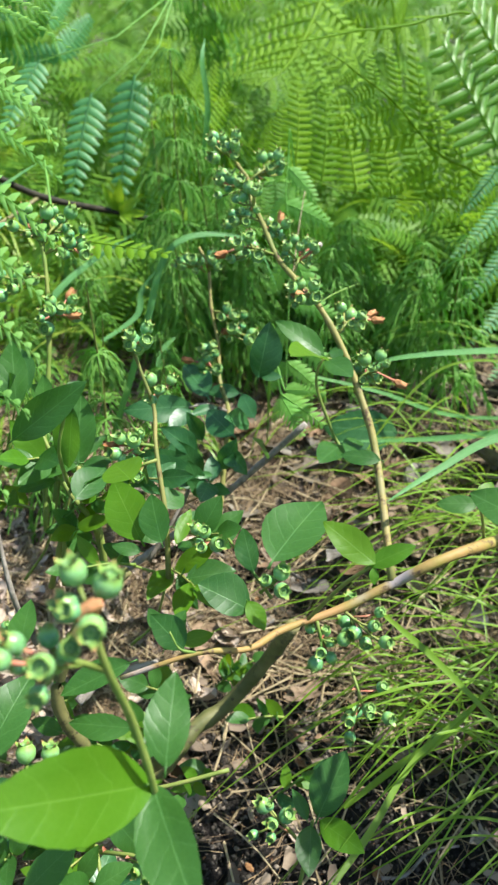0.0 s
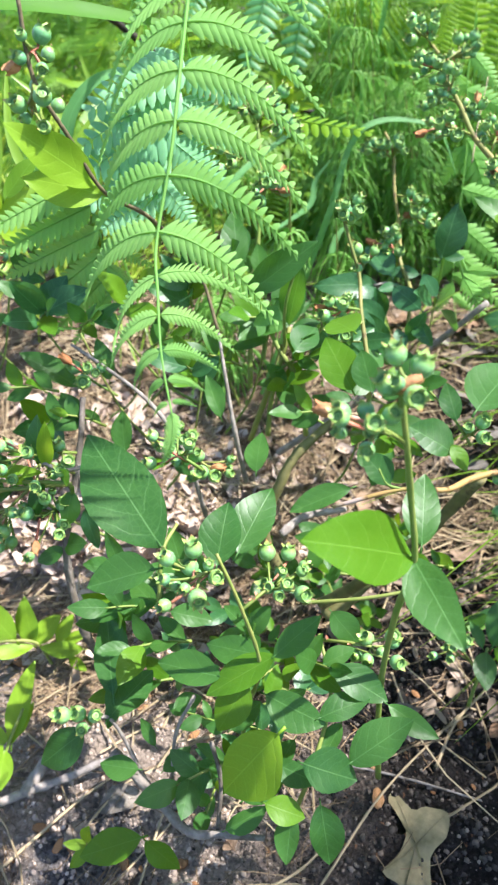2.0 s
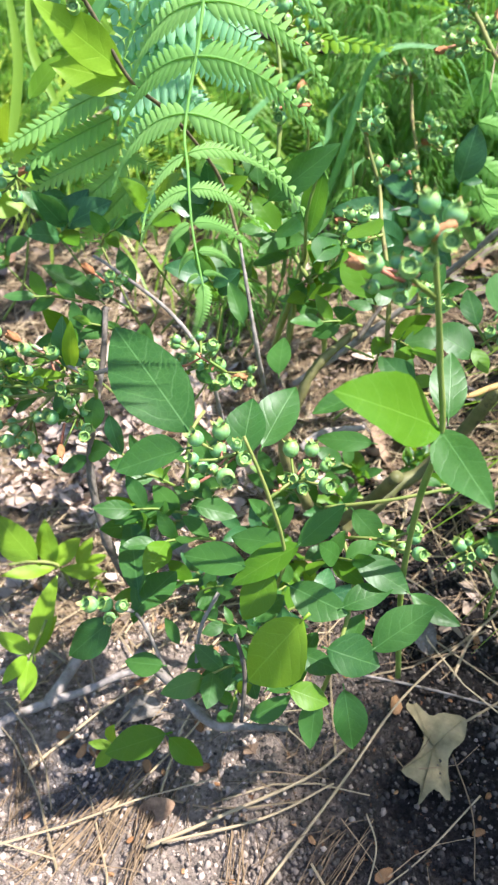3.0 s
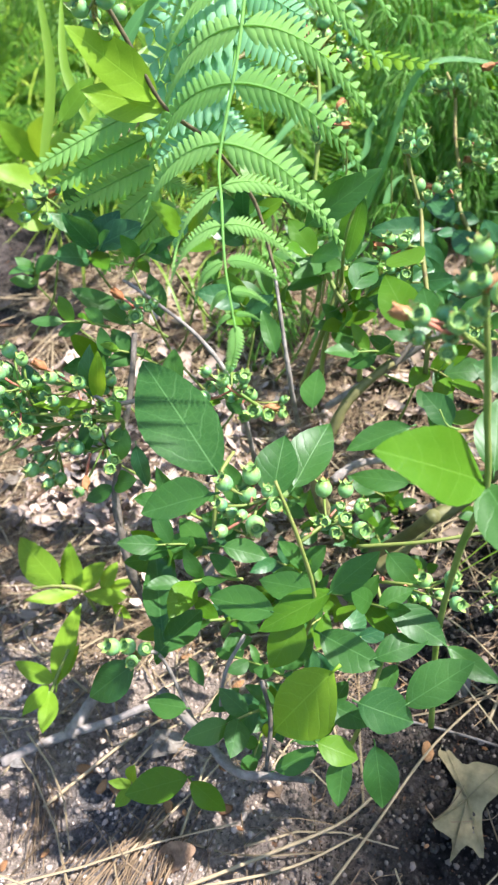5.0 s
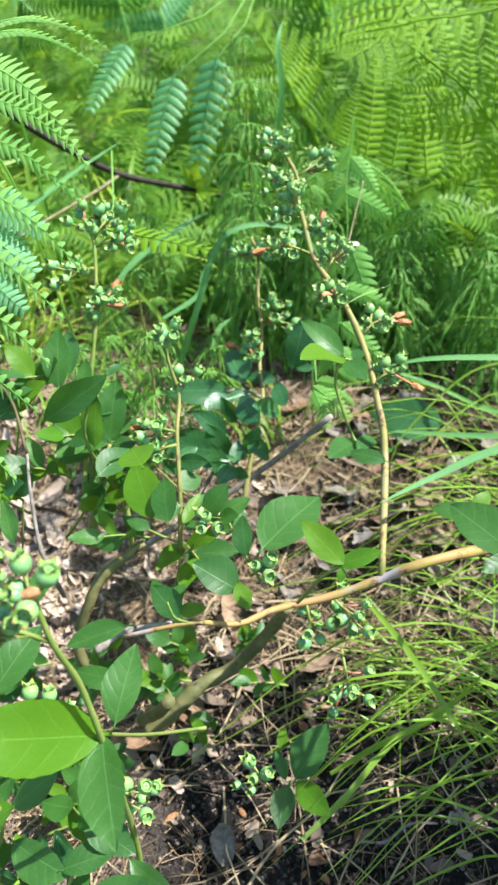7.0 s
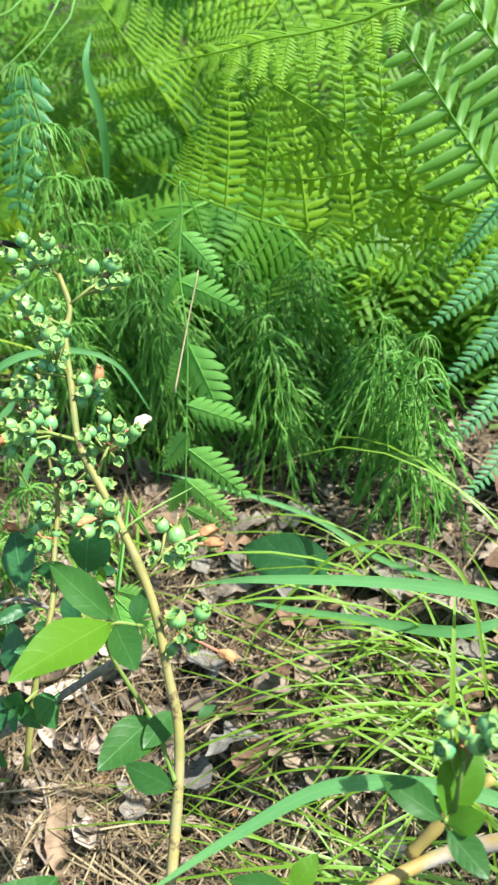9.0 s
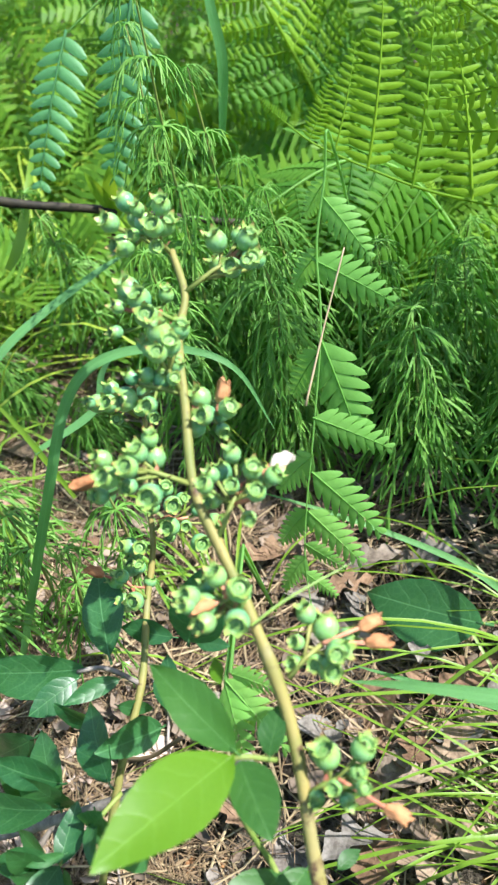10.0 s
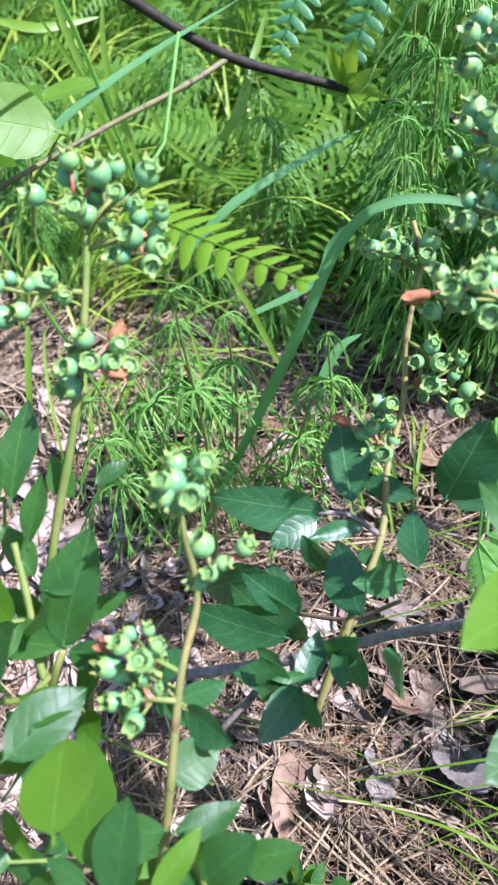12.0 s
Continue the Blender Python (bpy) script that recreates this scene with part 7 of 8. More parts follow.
grass_blade([(-0.209, 0.452, 0.295), (-0.220, 0.488, 0.353), (-0.197, 0.530, 0.422)], 0.006, (0.2, -0.6, 0.7), M_GRASS, "broad bright grass blade behind the fern")
grass_blade([(-0.261, 0.426, 0.292), (-0.251, 0.460, 0.342), (-0.213, 0.498, 0.388)], 0.005, (0.2, -0.6, 0.7), M_GRASS, "broad bright grass blade behind the fern")
grass_blade([(-0.277, 0.407, 0.296), (-0.265, 0.440, 0.336), (-0.234, 0.473, 0.361)], 0.005, (0.2, -0.6, 0.7), M_GRASS, "broad bright grass blade behind the fern")

# close leafage of the low bushes
sprig(front_bush, (-0.120, 0.390, 0.048), (-0.04, -0.20, 0.26), 0.038, 6, 0.024, "old")
sprig(front_bush, (-0.106, 0.286, 0.063), (0.87, -0.22, 0.31), 0.029, 6, 0.020, "old")
sprig(front_bush, (-0.149, 0.272, 0.031), (-0.38, 0.27, 0.29), 0.032, 8, 0.020, "dark")
sprig(front_bush, (0.030, 0.349, 0.083), (-0.48, -0.23, 0.27), 0.030, 7, 0.017, "old")
sprig(front_bush, (-0.047, 0.360, 0.059), (-0.92, -0.34, 0.22), 0.031, 7, 0.015, "old")
sprig(front_bush, (-0.114, 0.293, 0.034), (-0.35, -0.16, 0.38), 0.025, 6, 0.016, "old")
sprig(front_bush, (-0.078, 0.324, 0.081), (-0.88, 0.15, 0.31), 0.040, 5, 0.020, "old")
sprig(front_bush, (-0.091, 0.346, 0.087), (-0.09, -0.17, 0.02), 0.028, 7, 0.021, "old")
sprig(front_bush, (-0.057, 0.383, 0.055), (0.26, -0.59, 0.69), 0.037, 6, 0.015, "old")
sprig(front_bush, (-0.173, 0.338, 0.048), (-0.58, -0.21, 0.05), 0.040, 8, 0.017, "dark")
sprig(front_bush, (-0.081, 0.265, 0.038), (-0.79, -0.05, 0.37), 0.033, 6, 0.020, "dark")
sprig(front_bush, (-0.058, 0.345, 0.043), (-0.98, 0.27, 0.48), 0.038, 8, 0.020, "dark")
sprig(front_bush, (0.019, 0.316, 0.044), (0.56, 0.21, 0.27), 0.034, 5, 0.020, "dark")
sprig(front_bush, (-0.048, 0.381, 0.062), (-0.78, -0.11, 0.69), 0.026, 5, 0.024, "old")
sprig(front_bush, (-0.102, 0.215, 0.036), (-0.44, -0.37, 0.36), 0.031, 8, 0.024, "dark")
sprig(front_bush, (-0.116, 0.188, 0.059), (-0.01, -0.52, 0.25), 0.034, 5, 0.019, "old")
sprig(front_bush, (-0.099, 0.222, 0.081), (0.64, 0.26, 0.12), 0.038, 6, 0.023, "dark")
sprig(front_bush, (-0.022, 0.397, 0.056), (0.78, 0.19, 0.53), 0.036, 7, 0.015, "old")
sprig(front_bush, (-0.077, 0.202, 0.080), (-0.65, -0.14, 0.70), 0.036, 7, 0.019, "dark")
sprig(front_bush, (-0.104, 0.280, 0.036), (-0.80, 0.19, 0.52), 0.031, 8, 0.021, "old")
sprig(front_bush, (-0.101, 0.292, 0.070), (-0.97, 0.10, 0.44), 0.037, 6, 0.023, "dark")
sprig(front_bush, (-0.081, 0.277, 0.060), (-0.31, -0.52, 0.30), 0.040, 6, 0.022, "old")
sprig(front_bush, (-0.007, 0.399, 0.049), (-0.05, 0.00, 0.41), 0.028, 8, 0.016, "old")
sprig(front_bush, (-0.096, 0.292, 0.067), (-0.70, 0.20, 0.25), 0.025, 7, 0.017, "dark")
sprig(front_bush, (-0.023, 0.338, 0.044), (-0.27, -0.68, 0.40), 0.040, 8, 0.019, "old")
sprig(front_bush, (-0.163, 0.267, 0.044), (0.49, -0.14, 0.39), 0.029, 5, 0.020, "old")
sprig(front_bush, (-0.153, 0.347, 0.077), (-0.74, -0.57, 0.09), 0.031, 8, 0.025, "old")
sprig(front_bush, (-0.105, 0.206, 0.081), (-0.78, 0.16, 0.09), 0.037, 7, 0.017, "old")
sprig(front_bush, (-0.150, 0.324, 0.071), (-0.35, -0.16, 0.40), 0.033, 7, 0.018, "old")
sprig(front_bush, (-0.057, 0.344, 0.049), (-0.24, 0.20, 0.48), 0.027, 8, 0.019, "old")


# ---- ground ----
def ground_axis(lo, hi, step, far):
    inner = list(np.arange(lo, hi + step / 2, step))
    out, s = [hi], step
    while out[-1] < far:
        s *= 1.35
        out.append(out[-1] + s)
    low, s = [lo], step
    while low[-1] > -far:
        s *= 1.35
        low.append(low[-1] - s)
    return low[:0:-1] + inner + out[1:]


gx, gy = ground_axis(-0.45, 0.40, 0.0036, 400), ground_axis(-0.02, 0.90, 0.0036, 400)
gv = [(x, y, ground_z(x, y)) for y in gy for x in gx]
nx = len(gx)
gf = [(j * nx + i, j * nx + i + 1, (j + 1) * nx + i + 1, (j + 1) * nx + i) for j in range(len(gy) - 1) for i in range(nx - 1)]
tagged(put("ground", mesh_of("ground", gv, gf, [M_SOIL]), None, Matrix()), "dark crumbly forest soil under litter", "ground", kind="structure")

LIT = random.Random(3)


def litter_spot(rd, x0=-0.45, x1=0.42, y0=0.05, y1=0.85):
    return rd.uniform(x0, x1), rd.uniform(y0, y1)


# needles and straws, thick further in and thin on the bare soil at the front
for name, count, long, thick, mat, sides, label in (("pine_needles", 15000, (0.02, 0.055), 0.00035, M_NEEDLE, 3, "dry tan pine needles strewn over the soil"), ("dry_grass", 1500, (0.05, 0.15), 0.00085, M_STRAW, 4, "bleached straws of dead grass matted on the soil")):
    v, f = [], []
    for i in range(count):
        while True:
            x, y = litter_spot(LIT)
            dens = (0.035 if y < 0.24 else 0.08) + 0.30 * min(1, max(0, (y - 0.24) / 0.14)) + (0.60 if y > 0.24 and noise.noise(Vector((x * 11, y * 11, 3))) > 0.05 else 0)
            if (y < 0.42 and x > -0.06) or (y > 0.46 and x > 0.02):
                dens *= 0.30
            if LIT.random() < dens:
                break
        ln, a = LIT.uniform(*long), LIT.gauss(0.2, 1.0)
        d = Vector((math.cos(a), math.sin(a), 0)) * ln * 0.5
        bend = Vector((-d.y, d.x, 0)) * LIT.uniform(-0.3, 0.3)
        lift = LIT.uniform(0.001, 0.009)
        pts = []
        for s, b in ((-1, 0), (-0.3, 0.8), (0.3, 0.8), (1, 0)):
            q = Vector((x, y, 0)) + d * s + bend * b
            pts.append(Vector((q.x, q.y, ground_z(q.x, q.y) + lift + LIT.uniform(-0.001, 0.002))))
        tube(v, f, pts, lambda t: thick * (1 - 0.4 * t), sides)
    tagged(put(name, mesh_of(name, v, f, [mat], smooth=False), None, Matrix()), label, "plant litter", kind="stuff")

v, f = [], []
for x0, y0, a0, n in ((-0.190, 0.118, 1.25, 26), (-0.165, 0.112, 1.45, 22), (-0.215, 0.100, 1.1, 16), (-0.255, 0.130, 1.9, 14), (-0.060, 0.105, 1.0, 14), (-0.105, 0.098, 1.6, 14)):
    for i in range(n):
        a, ln = a0 + LIT.gauss(0, 0.16), LIT.uniform(0.03, 0.06)
        x, y = x0 + LIT.gauss(0, 0.007), y0 + LIT.gauss(0, 0.008)
        pts = []
        for q in (-0.5, -0.15, 0.2, 0.5):
            px, py = x + math.cos(a) * ln * q, y + math.sin(a) * ln * q + 0.002 * math.sin(q * 5)
            pts.append(Vector((px, py, ground_z(px, py) + LIT.uniform(0.001, 0.005))))
        tube(v, f, pts, lambda t: 0.00035, 3)
tagged(put("needle_bunches", mesh_of("needle_bunches", v, f, [M_NEEDLE], smooth=False), None, Matrix()), "loose bunches of thin reddish-brown needles on bare soil", "plant litter", kind="stuff")

# fragments of dead leaves, and a drift coloured paler to paint sunlight on the left
def fragments(name, spots, size, mat, label):
    v, f = [], []
    for x, y in spots:
        s = 0.003 + size * LIT.random() ** 1.8
        m = Matrix.Translation((x, y, ground_z(x, y) + LIT.uniform(0.001, 0.007))) @ pose(0, 0, 0, LIT.uniform(-40, 40), LIT.uniform(-40, 40), LIT.uniform(0, 360))
        o = len(v)
        curl = LIT.uniform(-0.6, 0.9)
        for a in (-1, -0.35, 0.35, 1):
            for b in (-1, 0, 1):
                w = (1 - 0.5 * a * a) * LIT.uniform(0.6, 1.1)
                v.append(m @ Vector((a * s, b * s * 0.6 * w, s * curl * (0.5 * b * b + 0.3 * a * a))))
        for a in range(3):
            for b in range(2):
                q = o + a * 3 + b
                f.append((q, q + 1, q + 4, q + 3))
    tagged(put(name, mesh_of(name, v, f, [mat]), None, Matrix()), label, "plant litter", kind="stuff")


spots = []
for i in range(3800):
    x, y = litter_spot(LIT, -0.45, 0.40, 0.26, 0.85) if i < 2600 else litter_spot(LIT, -1.0, -0.05, 0.80, 1.45)
    if not ((y < 0.36 or (y < 0.42 and x > -0.06)) and LIT.random() < 0.6):
        spots.append((x, y))
fragments("leaf_litter", spots, 0.010, M_LITTER, "broken brown and grey dead leaf fragments on the soil")
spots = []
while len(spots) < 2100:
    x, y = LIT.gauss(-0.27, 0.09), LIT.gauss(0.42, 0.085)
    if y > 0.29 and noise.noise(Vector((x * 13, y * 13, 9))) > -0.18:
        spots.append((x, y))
fragments("bleached_leaf_litter", spots, 0.013, M_LITTER_SUNLIT, "pale pinkish dead leaf fragments with sunlight put into their colour")

# crumbs of bark and soil, and dark humus deepened in colour for shade
def in_humus_shade(x, y):
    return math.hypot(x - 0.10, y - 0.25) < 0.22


# the area that gets the crumbs brightened for sunlight
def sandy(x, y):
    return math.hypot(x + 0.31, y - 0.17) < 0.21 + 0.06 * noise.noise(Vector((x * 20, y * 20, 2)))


for name, count, mat, label in (("soil_crumbs", 32000, M_CRUMB, "crumbs of soil and rotted bark"), ("sand_grains", 9000, M_SAND_SUNLIT, "pale crumbs of sandy soil, with sunlight put into their colour"), ("humus_crumbs", 16000, M_HUMUS_SHADE, "dark crumbs of humus, with shade put into their colour")):
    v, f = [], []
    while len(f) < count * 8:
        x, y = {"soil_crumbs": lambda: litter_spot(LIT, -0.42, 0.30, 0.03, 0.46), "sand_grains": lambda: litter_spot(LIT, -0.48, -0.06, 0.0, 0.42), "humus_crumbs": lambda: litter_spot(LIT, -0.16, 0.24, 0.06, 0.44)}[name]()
        kind = "humus_crumbs" if in_humus_shade(x, y) else ("sand_grains" if sandy(x, y) else "soil_crumbs")
        if kind != name and LIT.random() < 0.94:
            continue
        r = 0.0005 + 0.0017 * LIT.random() ** 2.5
        z = ground_z(x, y) + r * 0.3
        o = len(v)
        hi, dx, dy = r * LIT.uniform(0.5, 1.1), LIT.uniform(-0.3, 0.3) * r, LIT.uniform(-0.3, 0.3) * r
        for grow, lift in ((1.0, -0.3 * r), (0.72, hi * 0.72)):
            for q in range(5):
                a = q * math.pi * 0.4 + LIT.uniform(-0.3, 0.3)
                b = r * grow * LIT.uniform(0.75, 1.3)
                v.append((x + b * math.cos(a) + dx * (lift > 0), y + b * math.sin(a) + dy * (lift > 0), z + lift))
        v.append((x + dx, y + dy, z + hi))
        for q in range(5):
            w = (q + 1) % 5
            f += [(o + q, o + w, o + 5 + w, o + 5 + q), (o + 5 + q, o + 5 + w, o + 10)]
    tagged(put(name, mesh_of(name, v, f, [mat]), None, Matrix()), label, "plant litter", kind="stuff")


def dead_leaf_mesh(seed, lobes):
    """A curled dead leaf, length 1 along y; lobed like oak or plain."""
    r = random.Random(seed)
    v, f = [], []
    rows = 22
    curl, twist = r.uniform(0.3, 0.9), r.uniform(-0.5, 0.5)
    for i in range(rows + 1):
        t = i / rows
        w = 0.30 * math.sin(math.pi * (0.03 + 0.95 * t) ** 0.9) ** 0.7
        if lobes:
            w *= 0.70 + 0.34 * math.sin(t * math.pi * 6.0 - 0.6) * (1 - 0.3 * t)
        w = max(w, 0.012)
        for c in (-1, -0.5, 0, 0.5, 1):
            q = w * (1 + r.uniform(-0.06, 0.06))
            x = c * q
            z = curl * x * x * 1.8 + 0.16 * math.sin(t * 3.1 + seed) + twist * x * t * 0.8 + r.uniform(-0.008, 0.008)
            v.append((x, t + (0.06 * abs(c) if lobes else 0), z))
    for i in range(rows):
        for k in range(4):
            a = i * 5 + k
            f.append((a, a + 1, a + 6, a + 5))
    tube(v, f, [Vector((0, -0.16, 0.02)), Vector((0, 0, 0.01)), Vector((0, 0.5, 0.16 * math.sin(1.55 + seed) - 0.004)), Vector((0, 0.95, 0.16 * math.sin(2.95 + seed) - 0.002))], lambda t: 0.014 * (1 - 0.7 * t), 4)
    return mesh_of("dead_leaf", v, f, [M_DEAD])


DEAD = [dead_leaf_mesh(i, i < 4) for i in range(7)]


def dead_leaf(x, y, size, turn, kind, lift=0.004, tip=(0, 0), label=""):
    m = Matrix.Translation((x, y, ground_z(x, y) + lift)) @ pose(0, 0, 0, tip[0], tip[1], turn) @ Matrix.Diagonal((size, size, size, 1))
    ob = put("dead_leaf", DEAD[kind], None, m)
    tagged(ob, label or ("curled brown dead oak leaf lying on the litter" if kind < 4 else "dry tan dead leaf lying on the litter"), "leaf", "dead leaves on the ground")


for i in range(150):
    x, y = litter_spot(LIT, -0.5, 0.45, 0.30, 0.90)
    dead_leaf(x, y, 0.018 + 0.042 * LIT.random() ** 1.6, LIT.uniform(0, 360), LIT.randrange(7), LIT.uniform(0.001, 0.007), (LIT.uniform(-30, 30), LIT.uniform(-30, 30)))
for i in range(40):
    x, y = litter_spot(LIT, -0.95, -0.10, 0.82, 1.35)
    dead_leaf(x, y, LIT.uniform(0.02, 0.05), LIT.uniform(0, 360), LIT.randrange(7), LIT.uniform(0.001, 0.007), (LIT.uniform(-30, 30), LIT.uniform(-30, 30)))
for i in range(46):
    x, y = litter_spot(LIT, 0.02, 0.30, 0.48, 0.68)
    dead_leaf(x, y, LIT.uniform(0.026, 0.050), LIT.uniform(0, 360), LIT.randrange(7), LIT.uniform(0.002, 0.008), (LIT.uniform(-25, 25), LIT.uniform(-25, 25)))
for i in range(16):
    x, y = litter_spot(LIT, -0.3, 0.2, 0.05, 0.28)
    if math.hypot(x - SPECIAL_LEAF[0], y - SPECIAL_LEAF[1]) < 0.07:
        continue
    dead_leaf(x, y, LIT.uniform(0.012, 0.03), LIT.uniform(0, 360), LIT.randrange(7), 0.003)


def oak_leaf(place, rim, tips, label):
    """A flat dead oak leaf with an outline of points and bays about its middle, and its ribs."""
    o = Vector((place[0], place[1], ground_z(*place) + 0.004))
    edge = spline([Vector((x, y, 0)) * 0.82 for x, y in rim + rim[:1]], 3)[:-1]
    v, f = [Vector((0, 0, 0))], []
    for q in (0.35, 0.7, 1.0):
        v += [p * q for p in edge]
    v = [p + UP * (0.0035 * noise.noise(p * 55) + 0.0016 * noise.noise(p * 160) + 3.0 * p.x * p.x) for p in v]
    n = len(edge)
    for i in range(n):
        j = (i + 1) % n
        f += [(0, 1 + i, 1 + j), (1 + i, 1 + n + i, 1 + n + j, 1 + j), (1 + n + i, 1 + 2 * n + i, 1 + 2 * n + j, 1 + n + j)]
    ob = put("dead_leaf", mesh_of("dead_leaf", v, f, [M_OAK]), None, Matrix.Translation(o))
    tagged(ob, label, "leaf", "dead leaves on the ground")
    w, g = [], []
    for i in tips:
        p = Vector((*rim[i], 0)) * 0.82
        tube(w, g, [q + UP * (0.0012 + 0.0035 * noise.noise(q * 55) + 3.0 * q.x * q.x) for q in (p * 0.02, p * 0.35, p * 0.65, p * 0.92)], lambda t: 0.0004 * (1 - 0.7 * t), 4)
    put("rib", mesh_of("rib", w, g, [M_OAK]), ob, Matrix.Translation(o))


oak_leaf((0.002, 0.180), [(-0.017, 0.040), (-0.003, 0.026), (0.008, 0.028), (0.024, 0.026), (0.022, 0.008), (0.010, -0.008), (0.010, -0.038), (-0.001, -0.032), (-0.012, -0.046), (-0.011, -0.030), (-0.024, -0.022), (-0.012, -0.006), (-0.007, 0.012), (-0.020, 0.030)], (0, 3, 6, 8, 10), "tan dead oak leaf lying flat on bare soil")
dead_leaf(-0.172, 0.117, 0.026, -62, 5, 0.004, (10, 24), "curled tan dead leaf on bare soil")


def chip_mesh(seed):
    """A worn flake of bark, about 1 across."""
    r = random.Random(seed)
    v, f = [], []
    for z, s in ((0, 0.85), (0.18, 1.0), (0.36, 0.8), (0.44, 0.4)):
        for q in range(8):
            g = q * math.pi / 4
            w = s * r.uniform(0.8, 1.1)
            v.append((0.75 * w * math.cos(g), 0.42 * w * math.sin(g), z + r.uniform(-0.04, 0.04)))
    for j in range(3):
        for q in range(8):
            a, b = j * 8 + q, j * 8 + (q + 1) % 8
            f.append((a, b, b + 8, a + 8))
    f += [tuple(reversed(range(8))), tuple(range(24, 32))]
    return mesh_of("bark_chip", v, f, [M_CHIP])


CHIPS = [chip_mesh(i) for i in range(4)]
for i in range(150):
    x, y = litter_spot(LIT, -0.36, 0.10, 0.06, 0.30) if i < 106 else litter_spot(LIT, -0.35, 0.25, 0.28, 0.62)
    s = 0.0025 + 0.008 * LIT.random() ** 2.0
    ob = put("bark_chip", CHIPS[i % 4], None, Matrix.Translation((x, y, ground_z(x, y) + 0.0015)) @ pose(0, 0, 0, LIT.uniform(-15, 15), LIT.uniform(-15, 15), LIT.uniform(0, 360)) @ Matrix.Diagonal((s, s, s * 0.5, 1)))
    tagged(ob, "small orange-brown flake of bark on the soil", "bark chip", "bark chips on the soil")


def twig(x, y, ln, turn, r, mat):
    a = radians(turn)
    d = Vector((math.cos(a), math.sin(a), 0)) * ln
    pts = []
    for s in (0, 0.3, 0.65, 1):
        q = Vector((x, y, 0)) + d * s + Vector((-d.y, d.x, 0)) * LIT.uniform(-0.06, 0.06)
        pts.append((q.x, q.y, ground_z(q.x, q.y) + r + 0.004))
    t0 = thing("dry_twig", pts[0], "thin dry twig lying on the litter", "twig", "dry twigs on the ground")
    branch(t0, "stick", pts, r, r * 0.6, mat, sides=6)


for i in range(34):
    x, y = litter_spot(LIT, -0.4, 0.35, 0.05, 0.75)
    twig(x, y, LIT.uniform(0.05, 0.16), LIT.uniform(0, 180), LIT.uniform(0.0007, 0.0018), LIT.choice((M_BARK, M_BARK, M_STRAW)))


# ---- grass tufts ----
def grass_tuft(x, y, count, long, lean, width, seed, spread=0.02, turn=38, label="tuft of fine yellow-green grass arching over the litter", mat=None):
    r = random.Random(seed)
    t0 = thing("grass_tuft", (x, y, ground_z(x, y)), label, "grass", "grass tufts")
    for i in range(count):
        p = Vector((x + r.gauss(0, spread), y + r.gauss(0, spread), 0))
        p.z = ground_z(p.x, p.y) - 0.004
        a = radians(lean + r.gauss(0, turn))
        d = Vector((math.cos(a), math.sin(a), 0))
        ln = long * r.uniform(0.5, 1.1)
        h = ln * r.uniform(0.22, 0.55)
        line = spline([Vector((0, 0, 0)), d * ln * 0.25 + UP * h * 0.8, d * ln * 0.6 + UP * h, d * ln + UP * h * r.uniform(0.1, 0.8)], 4)
        v, f = [], []
        add_blade(v, f, line, width * r.uniform(0.6, 1.3), UP - d * 0.3)
        put("blade", mesh_of("blade", v, f, [mat or M_GRASS]), t0, Matrix.Translation(p))


grass_tuft(0.27, 0.42, 40, 0.27, 168, 0.0019, 1, 0.035, 32)
grass_tuft(0.29, 0.50, 36, 0.30, 176, 0.0019, 2, 0.04, 30)
grass_tuft(0.23, 0.34, 42, 0.20, 190, 0.0017, 3, 0.035, 34)
grass_tuft(0.22, 0.57, 34, 0.20, 200, 0.0018, 4, 0.03)
grass_tuft(-0.02, 0.62, 20, 0.12, 120, 0.0020, 5)
grass_tuft(-0.25, 0.60, 30, 0.16, 60, 0.0022, 6)
grass_tuft(-0.34, 0.72, 30, 0.20, 60, 0.0030, 7)
grass_tuft(-0.40, 0.74, 40, 0.26, 80, 0.0032, 9, 0.05, 38, "tuft of tall sunlit yellow-green grass behind the bushes", M_GRASS_SUN)
grass_tuft(-0.50, 0.86, 40, 0.30, 70, 0.0036, 10, 0.06, 38, "tuft of tall sunlit yellow-green grass behind the bushes", M_GRASS_SUN)
grass_tuft(-0.31, 0.88, 36, 0.26, 100, 0.0032, 11, 0.05, 38, "tuft of tall sunlit yellow-green grass behind the bushes", M_GRASS_SUN)
grass_tuft(-0.62, 1.05, 40, 0.32, 60, 0.0040, 12, 0.07, 38, "tuft of tall sunlit yellow-green grass behind the bushes", M_GRASS_SUN)
grass_tuft(-0.56, 1.10, 44, 0.34, 75, 0.0040, 13, 0.08, 38, "tuft of tall sunlit yellow-green grass behind the bushes", M_GRASS_SUN)
grass_tuft(-0.78, 1.22, 44, 0.36, 60, 0.0042, 14, 0.09, 38, "tuft of tall sunlit yellow-green grass behind the bushes", M_GRASS_SUN)
grass_tuft(-0.42, 1.20, 40, 0.34, 95, 0.0040, 15, 0.08, 38, "tuft of tall sunlit yellow-green grass behind the bushes", M_GRASS_SUN)
grass_tuft(0.13, 0.40, 30, 0.10, 200, 0.0016, 8)

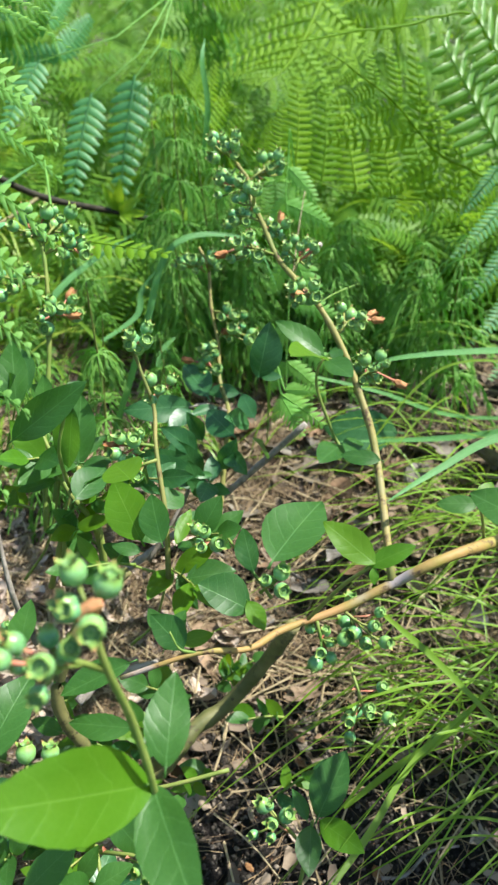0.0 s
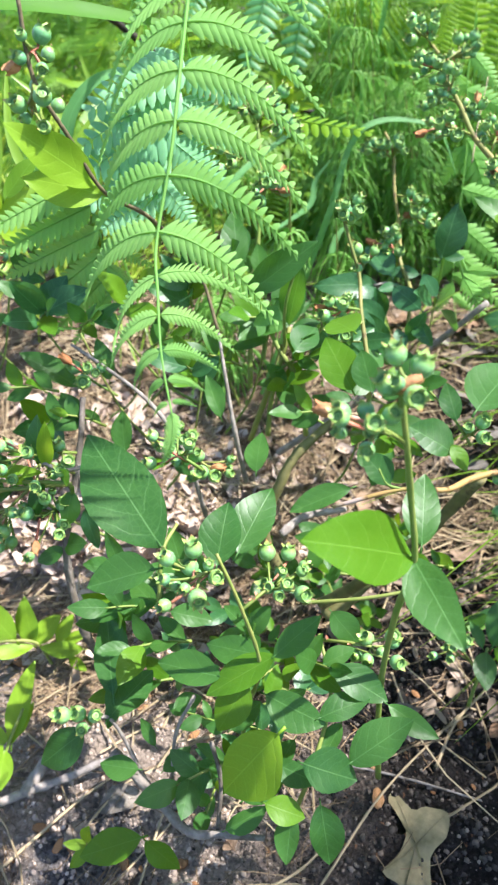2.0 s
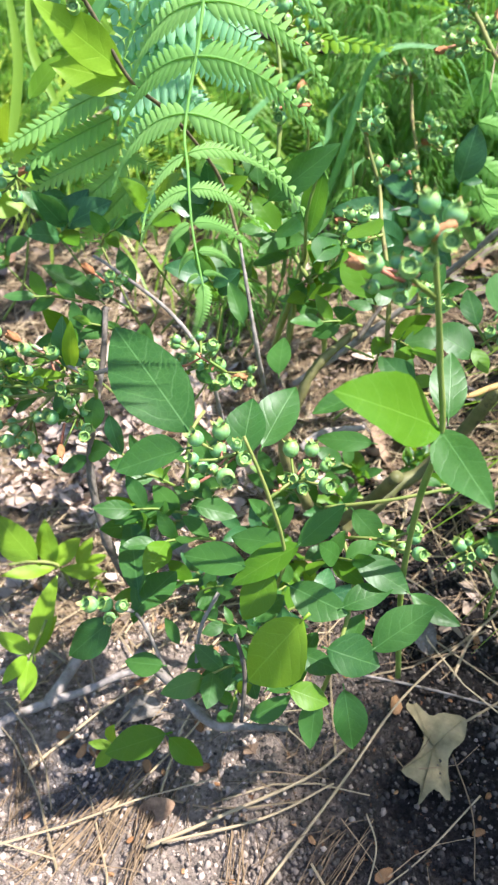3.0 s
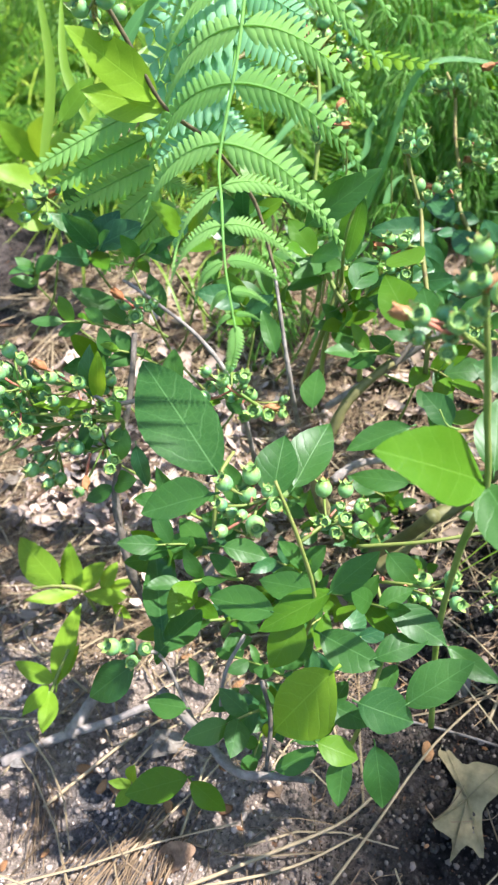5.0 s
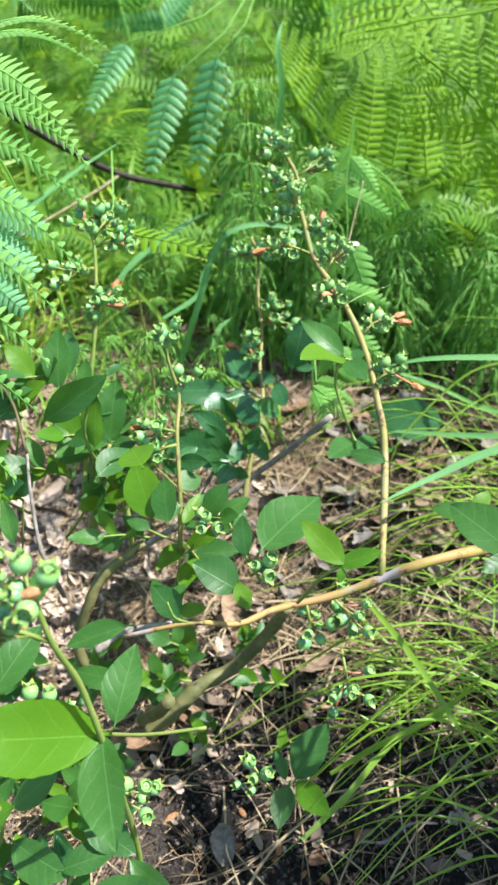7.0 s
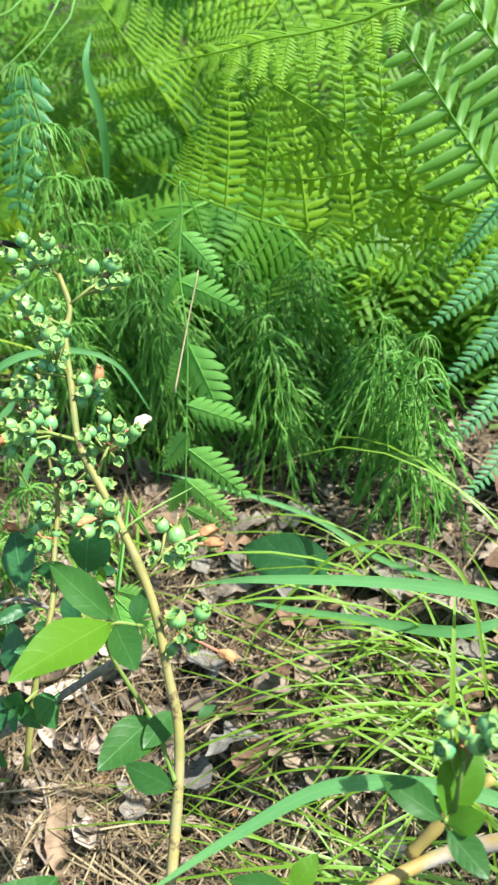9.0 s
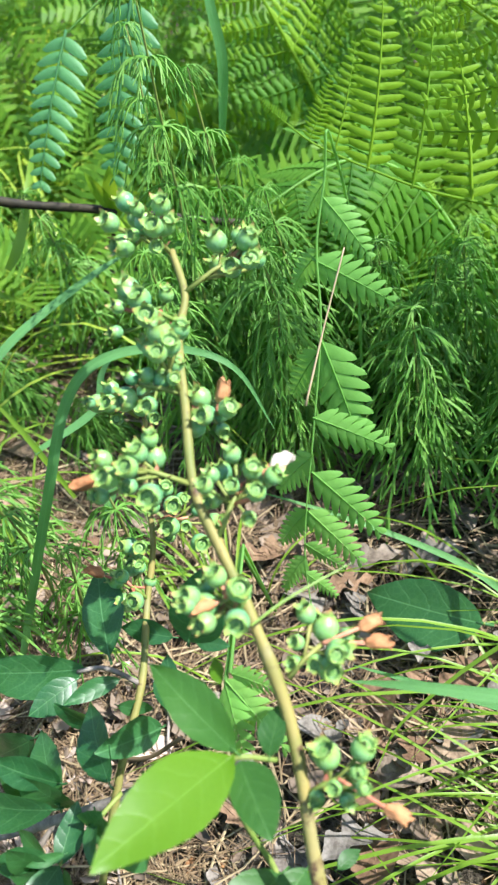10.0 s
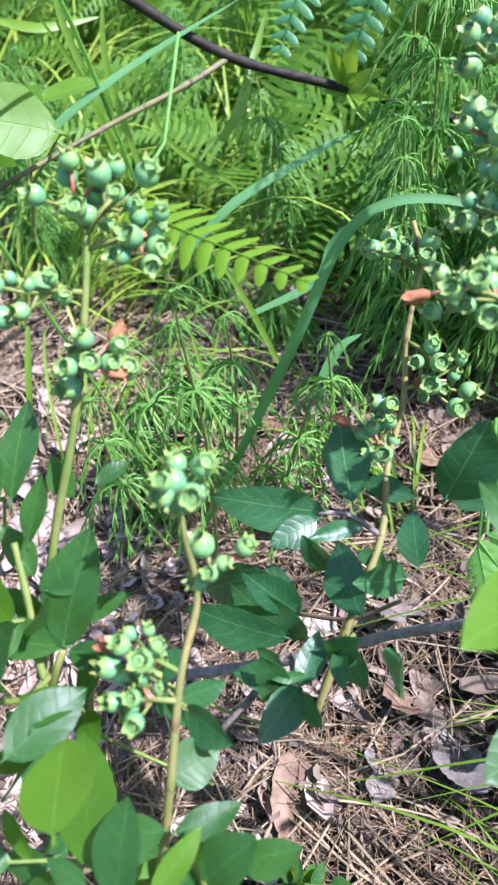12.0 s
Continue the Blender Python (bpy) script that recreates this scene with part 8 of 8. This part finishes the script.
# ---- fern thicket behind ----
THK = random.Random(8)
for i in range(26):
    x = -0.75 + 1.6 * (i % 13) / 12 + THK.uniform(-0.06, 0.06)
    y = (0.95 if i < 13 else 1.25) + THK.uniform(-0.07, 0.10)
    if -0.75 < x < -0.12 and y < 1.15:
        continue
    z = ground_z(x, y)
    h = THK.uniform(0.20, 0.30) if i < 13 else THK.uniform(0.38, 0.52)
    a = THK.choice((THK.uniform(-3.2, -2.5), THK.uniform(-0.6, 0.1)))
    d = Vector((math.cos(a), math.sin(a), 0)) * THK.uniform(0.15, 0.28)
    foot = Vector((x, y, z - 0.01))
    kind = THK.choice(("bracken_shaded", "bracken_shaded", "bracken_shaded", "bracken", "pale") if x > 0.05 else ("bracken_shaded", "bracken_shaded", "blue"))
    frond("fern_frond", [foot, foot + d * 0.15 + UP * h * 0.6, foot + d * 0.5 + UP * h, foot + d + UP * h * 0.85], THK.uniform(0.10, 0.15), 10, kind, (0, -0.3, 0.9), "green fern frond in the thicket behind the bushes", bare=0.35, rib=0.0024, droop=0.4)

# unseen ferns added at the side, towards the sun, to shade the front right
for x, y, h, a in ((0.46, 0.20, 0.40, 3.0), (0.55, 0.16, 0.44, 2.9), (0.66, 0.48, 0.50, -3.0), (0.58, 0.24, 0.50, 2.7)):
    foot = Vector((x, y, ground_z(x, y) - 0.01))
    d = Vector((math.cos(a), math.sin(a), 0)) * 0.20
    frond("bracken_frond", [foot, foot + d * 0.2 + UP * h * 0.6, foot + d * 0.6 + UP * h, foot + d + UP * h * 0.92], 0.14, 10, "bracken", (0.2, 0, 0.9), "unseen green bracken frond added beside the grass for shade", bare=0.3, rib=0.0024, droop=0.3)

# two taller fronds, also out of view, that block sun over the lower right
for stem in (((0.80, 0.30), (0.74, 0.28, 0.40), (0.62, 0.26, 0.68), (0.50, 0.24, 0.78), (0.39, 0.22, 0.78)), ((0.78, 0.24), (0.70, 0.23, 0.42), (0.60, 0.21, 0.62), (0.50, 0.20, 0.70), (0.38, 0.19, 0.70))):
    frond("bracken_frond", [(*stem[0], ground_z(*stem[0]) - 0.01), *stem[1:]], 0.125, 14, "bracken", (0.2, 0, 0.9), "unseen tall bracken frond added beside the grass for shade", bare=0.50, rib=0.003, droop=0.2, fall=2.4)

HRS = random.Random(4)
for i in range(12):
    x, y = (HRS.uniform(-0.05, 0.10), HRS.uniform(0.78, 0.92)) if i % 4 == 1 else (HRS.uniform(-0.50, 0.02), HRS.uniform(0.76, 0.98))
    z = ground_z(x, y)
    horsetail((x, y, z - 0.01), (x + HRS.uniform(-0.04, 0.04), y + HRS.uniform(-0.05, 0.02), z + HRS.uniform(0.10, 0.20)), HRS.uniform(0.04, 0.06), 7)

def fern_spray(v, f, p, d, ln, pairs):
    """One small pinnate spray, joined into the undergrowth."""
    m = basis(p, d, UP + Vector((THK.uniform(-0.6, 0.6), -0.6, 0))).to_3x3()
    for k in range(pairs):
        t = (k + 0.5) / pairs
        w = ln * 0.26 * (1 - 0.7 * t)
        for s in (-1, 1):
            a = p + d * (ln * t) - UP * (ln * 0.3 * t * t)
            b = a + m.col[0] * (s * w) + d * (w * 0.3) - UP * (w * 0.25)
            h = d * (ln * 0.36 / pairs)
            o = len(v)
            v += [a - h, a + h, b + h * 0.4, b - h * 0.4]
            f.append((o, o + 1, o + 2, o + 3) if s < 0 else (o + 3, o + 2, o + 1, o))


def spray_way():
    return Vector((THK.uniform(-1, 1), THK.uniform(-1, 0.3), THK.uniform(-0.8, 0.4))).normalized()


v, f = [], []
for i in range(8500):
    y = 0.88 + 2.9 * THK.random() ** 2.2
    x = THK.uniform(-1.0, 0.9) * (0.3 + y * 0.9)
    if -0.75 < x < -0.12 and y < 1.12 and THK.random() < 0.8:
        continue
    p = Vector((x, y, ground_z(x, y) + THK.random() * (0.12 + 0.42 * (y - 0.88))))
    fern_spray(v, f, p, spray_way(), THK.uniform(0.07, 0.13), 12)
# the same growth all round the clearing, looser with distance
for i in range(24000):
    a, r = THK.uniform(0, 2 * math.pi), 0.85 + 9.0 * THK.random() ** 1.9
    x, y = r * math.cos(a), 0.30 + r * math.sin(a)
    patch = noise.noise(Vector((x * 0.9, y * 0.9, 7.0)))
    if patch < -0.25 and THK.random() < 0.8:
        continue
    if -0.75 < x < -0.12 and 0.3 < y < 1.12 and THK.random() < 0.85:
        continue
    sun_side = x > 0.3 and y > -0.2
    h = min(0.45, 0.10 + 0.22 * (r - 0.9)) * (0.7 + patch) * (0.6 if sun_side else 1.0)
    p = Vector((x, y, ground_z(x, y) + 0.01 + THK.random() * max(h, 0.05)))
    fern_spray(v, f, p, spray_way(), THK.uniform(0.08, 0.13) * (1 + 0.12 * r), 6)
tagged(put("undergrowth", mesh_of("undergrowth", v, f, [M_UNDERGROWTH]), None, Matrix()), "dense green fern undergrowth further back", "undergrowth", kind="stuff")
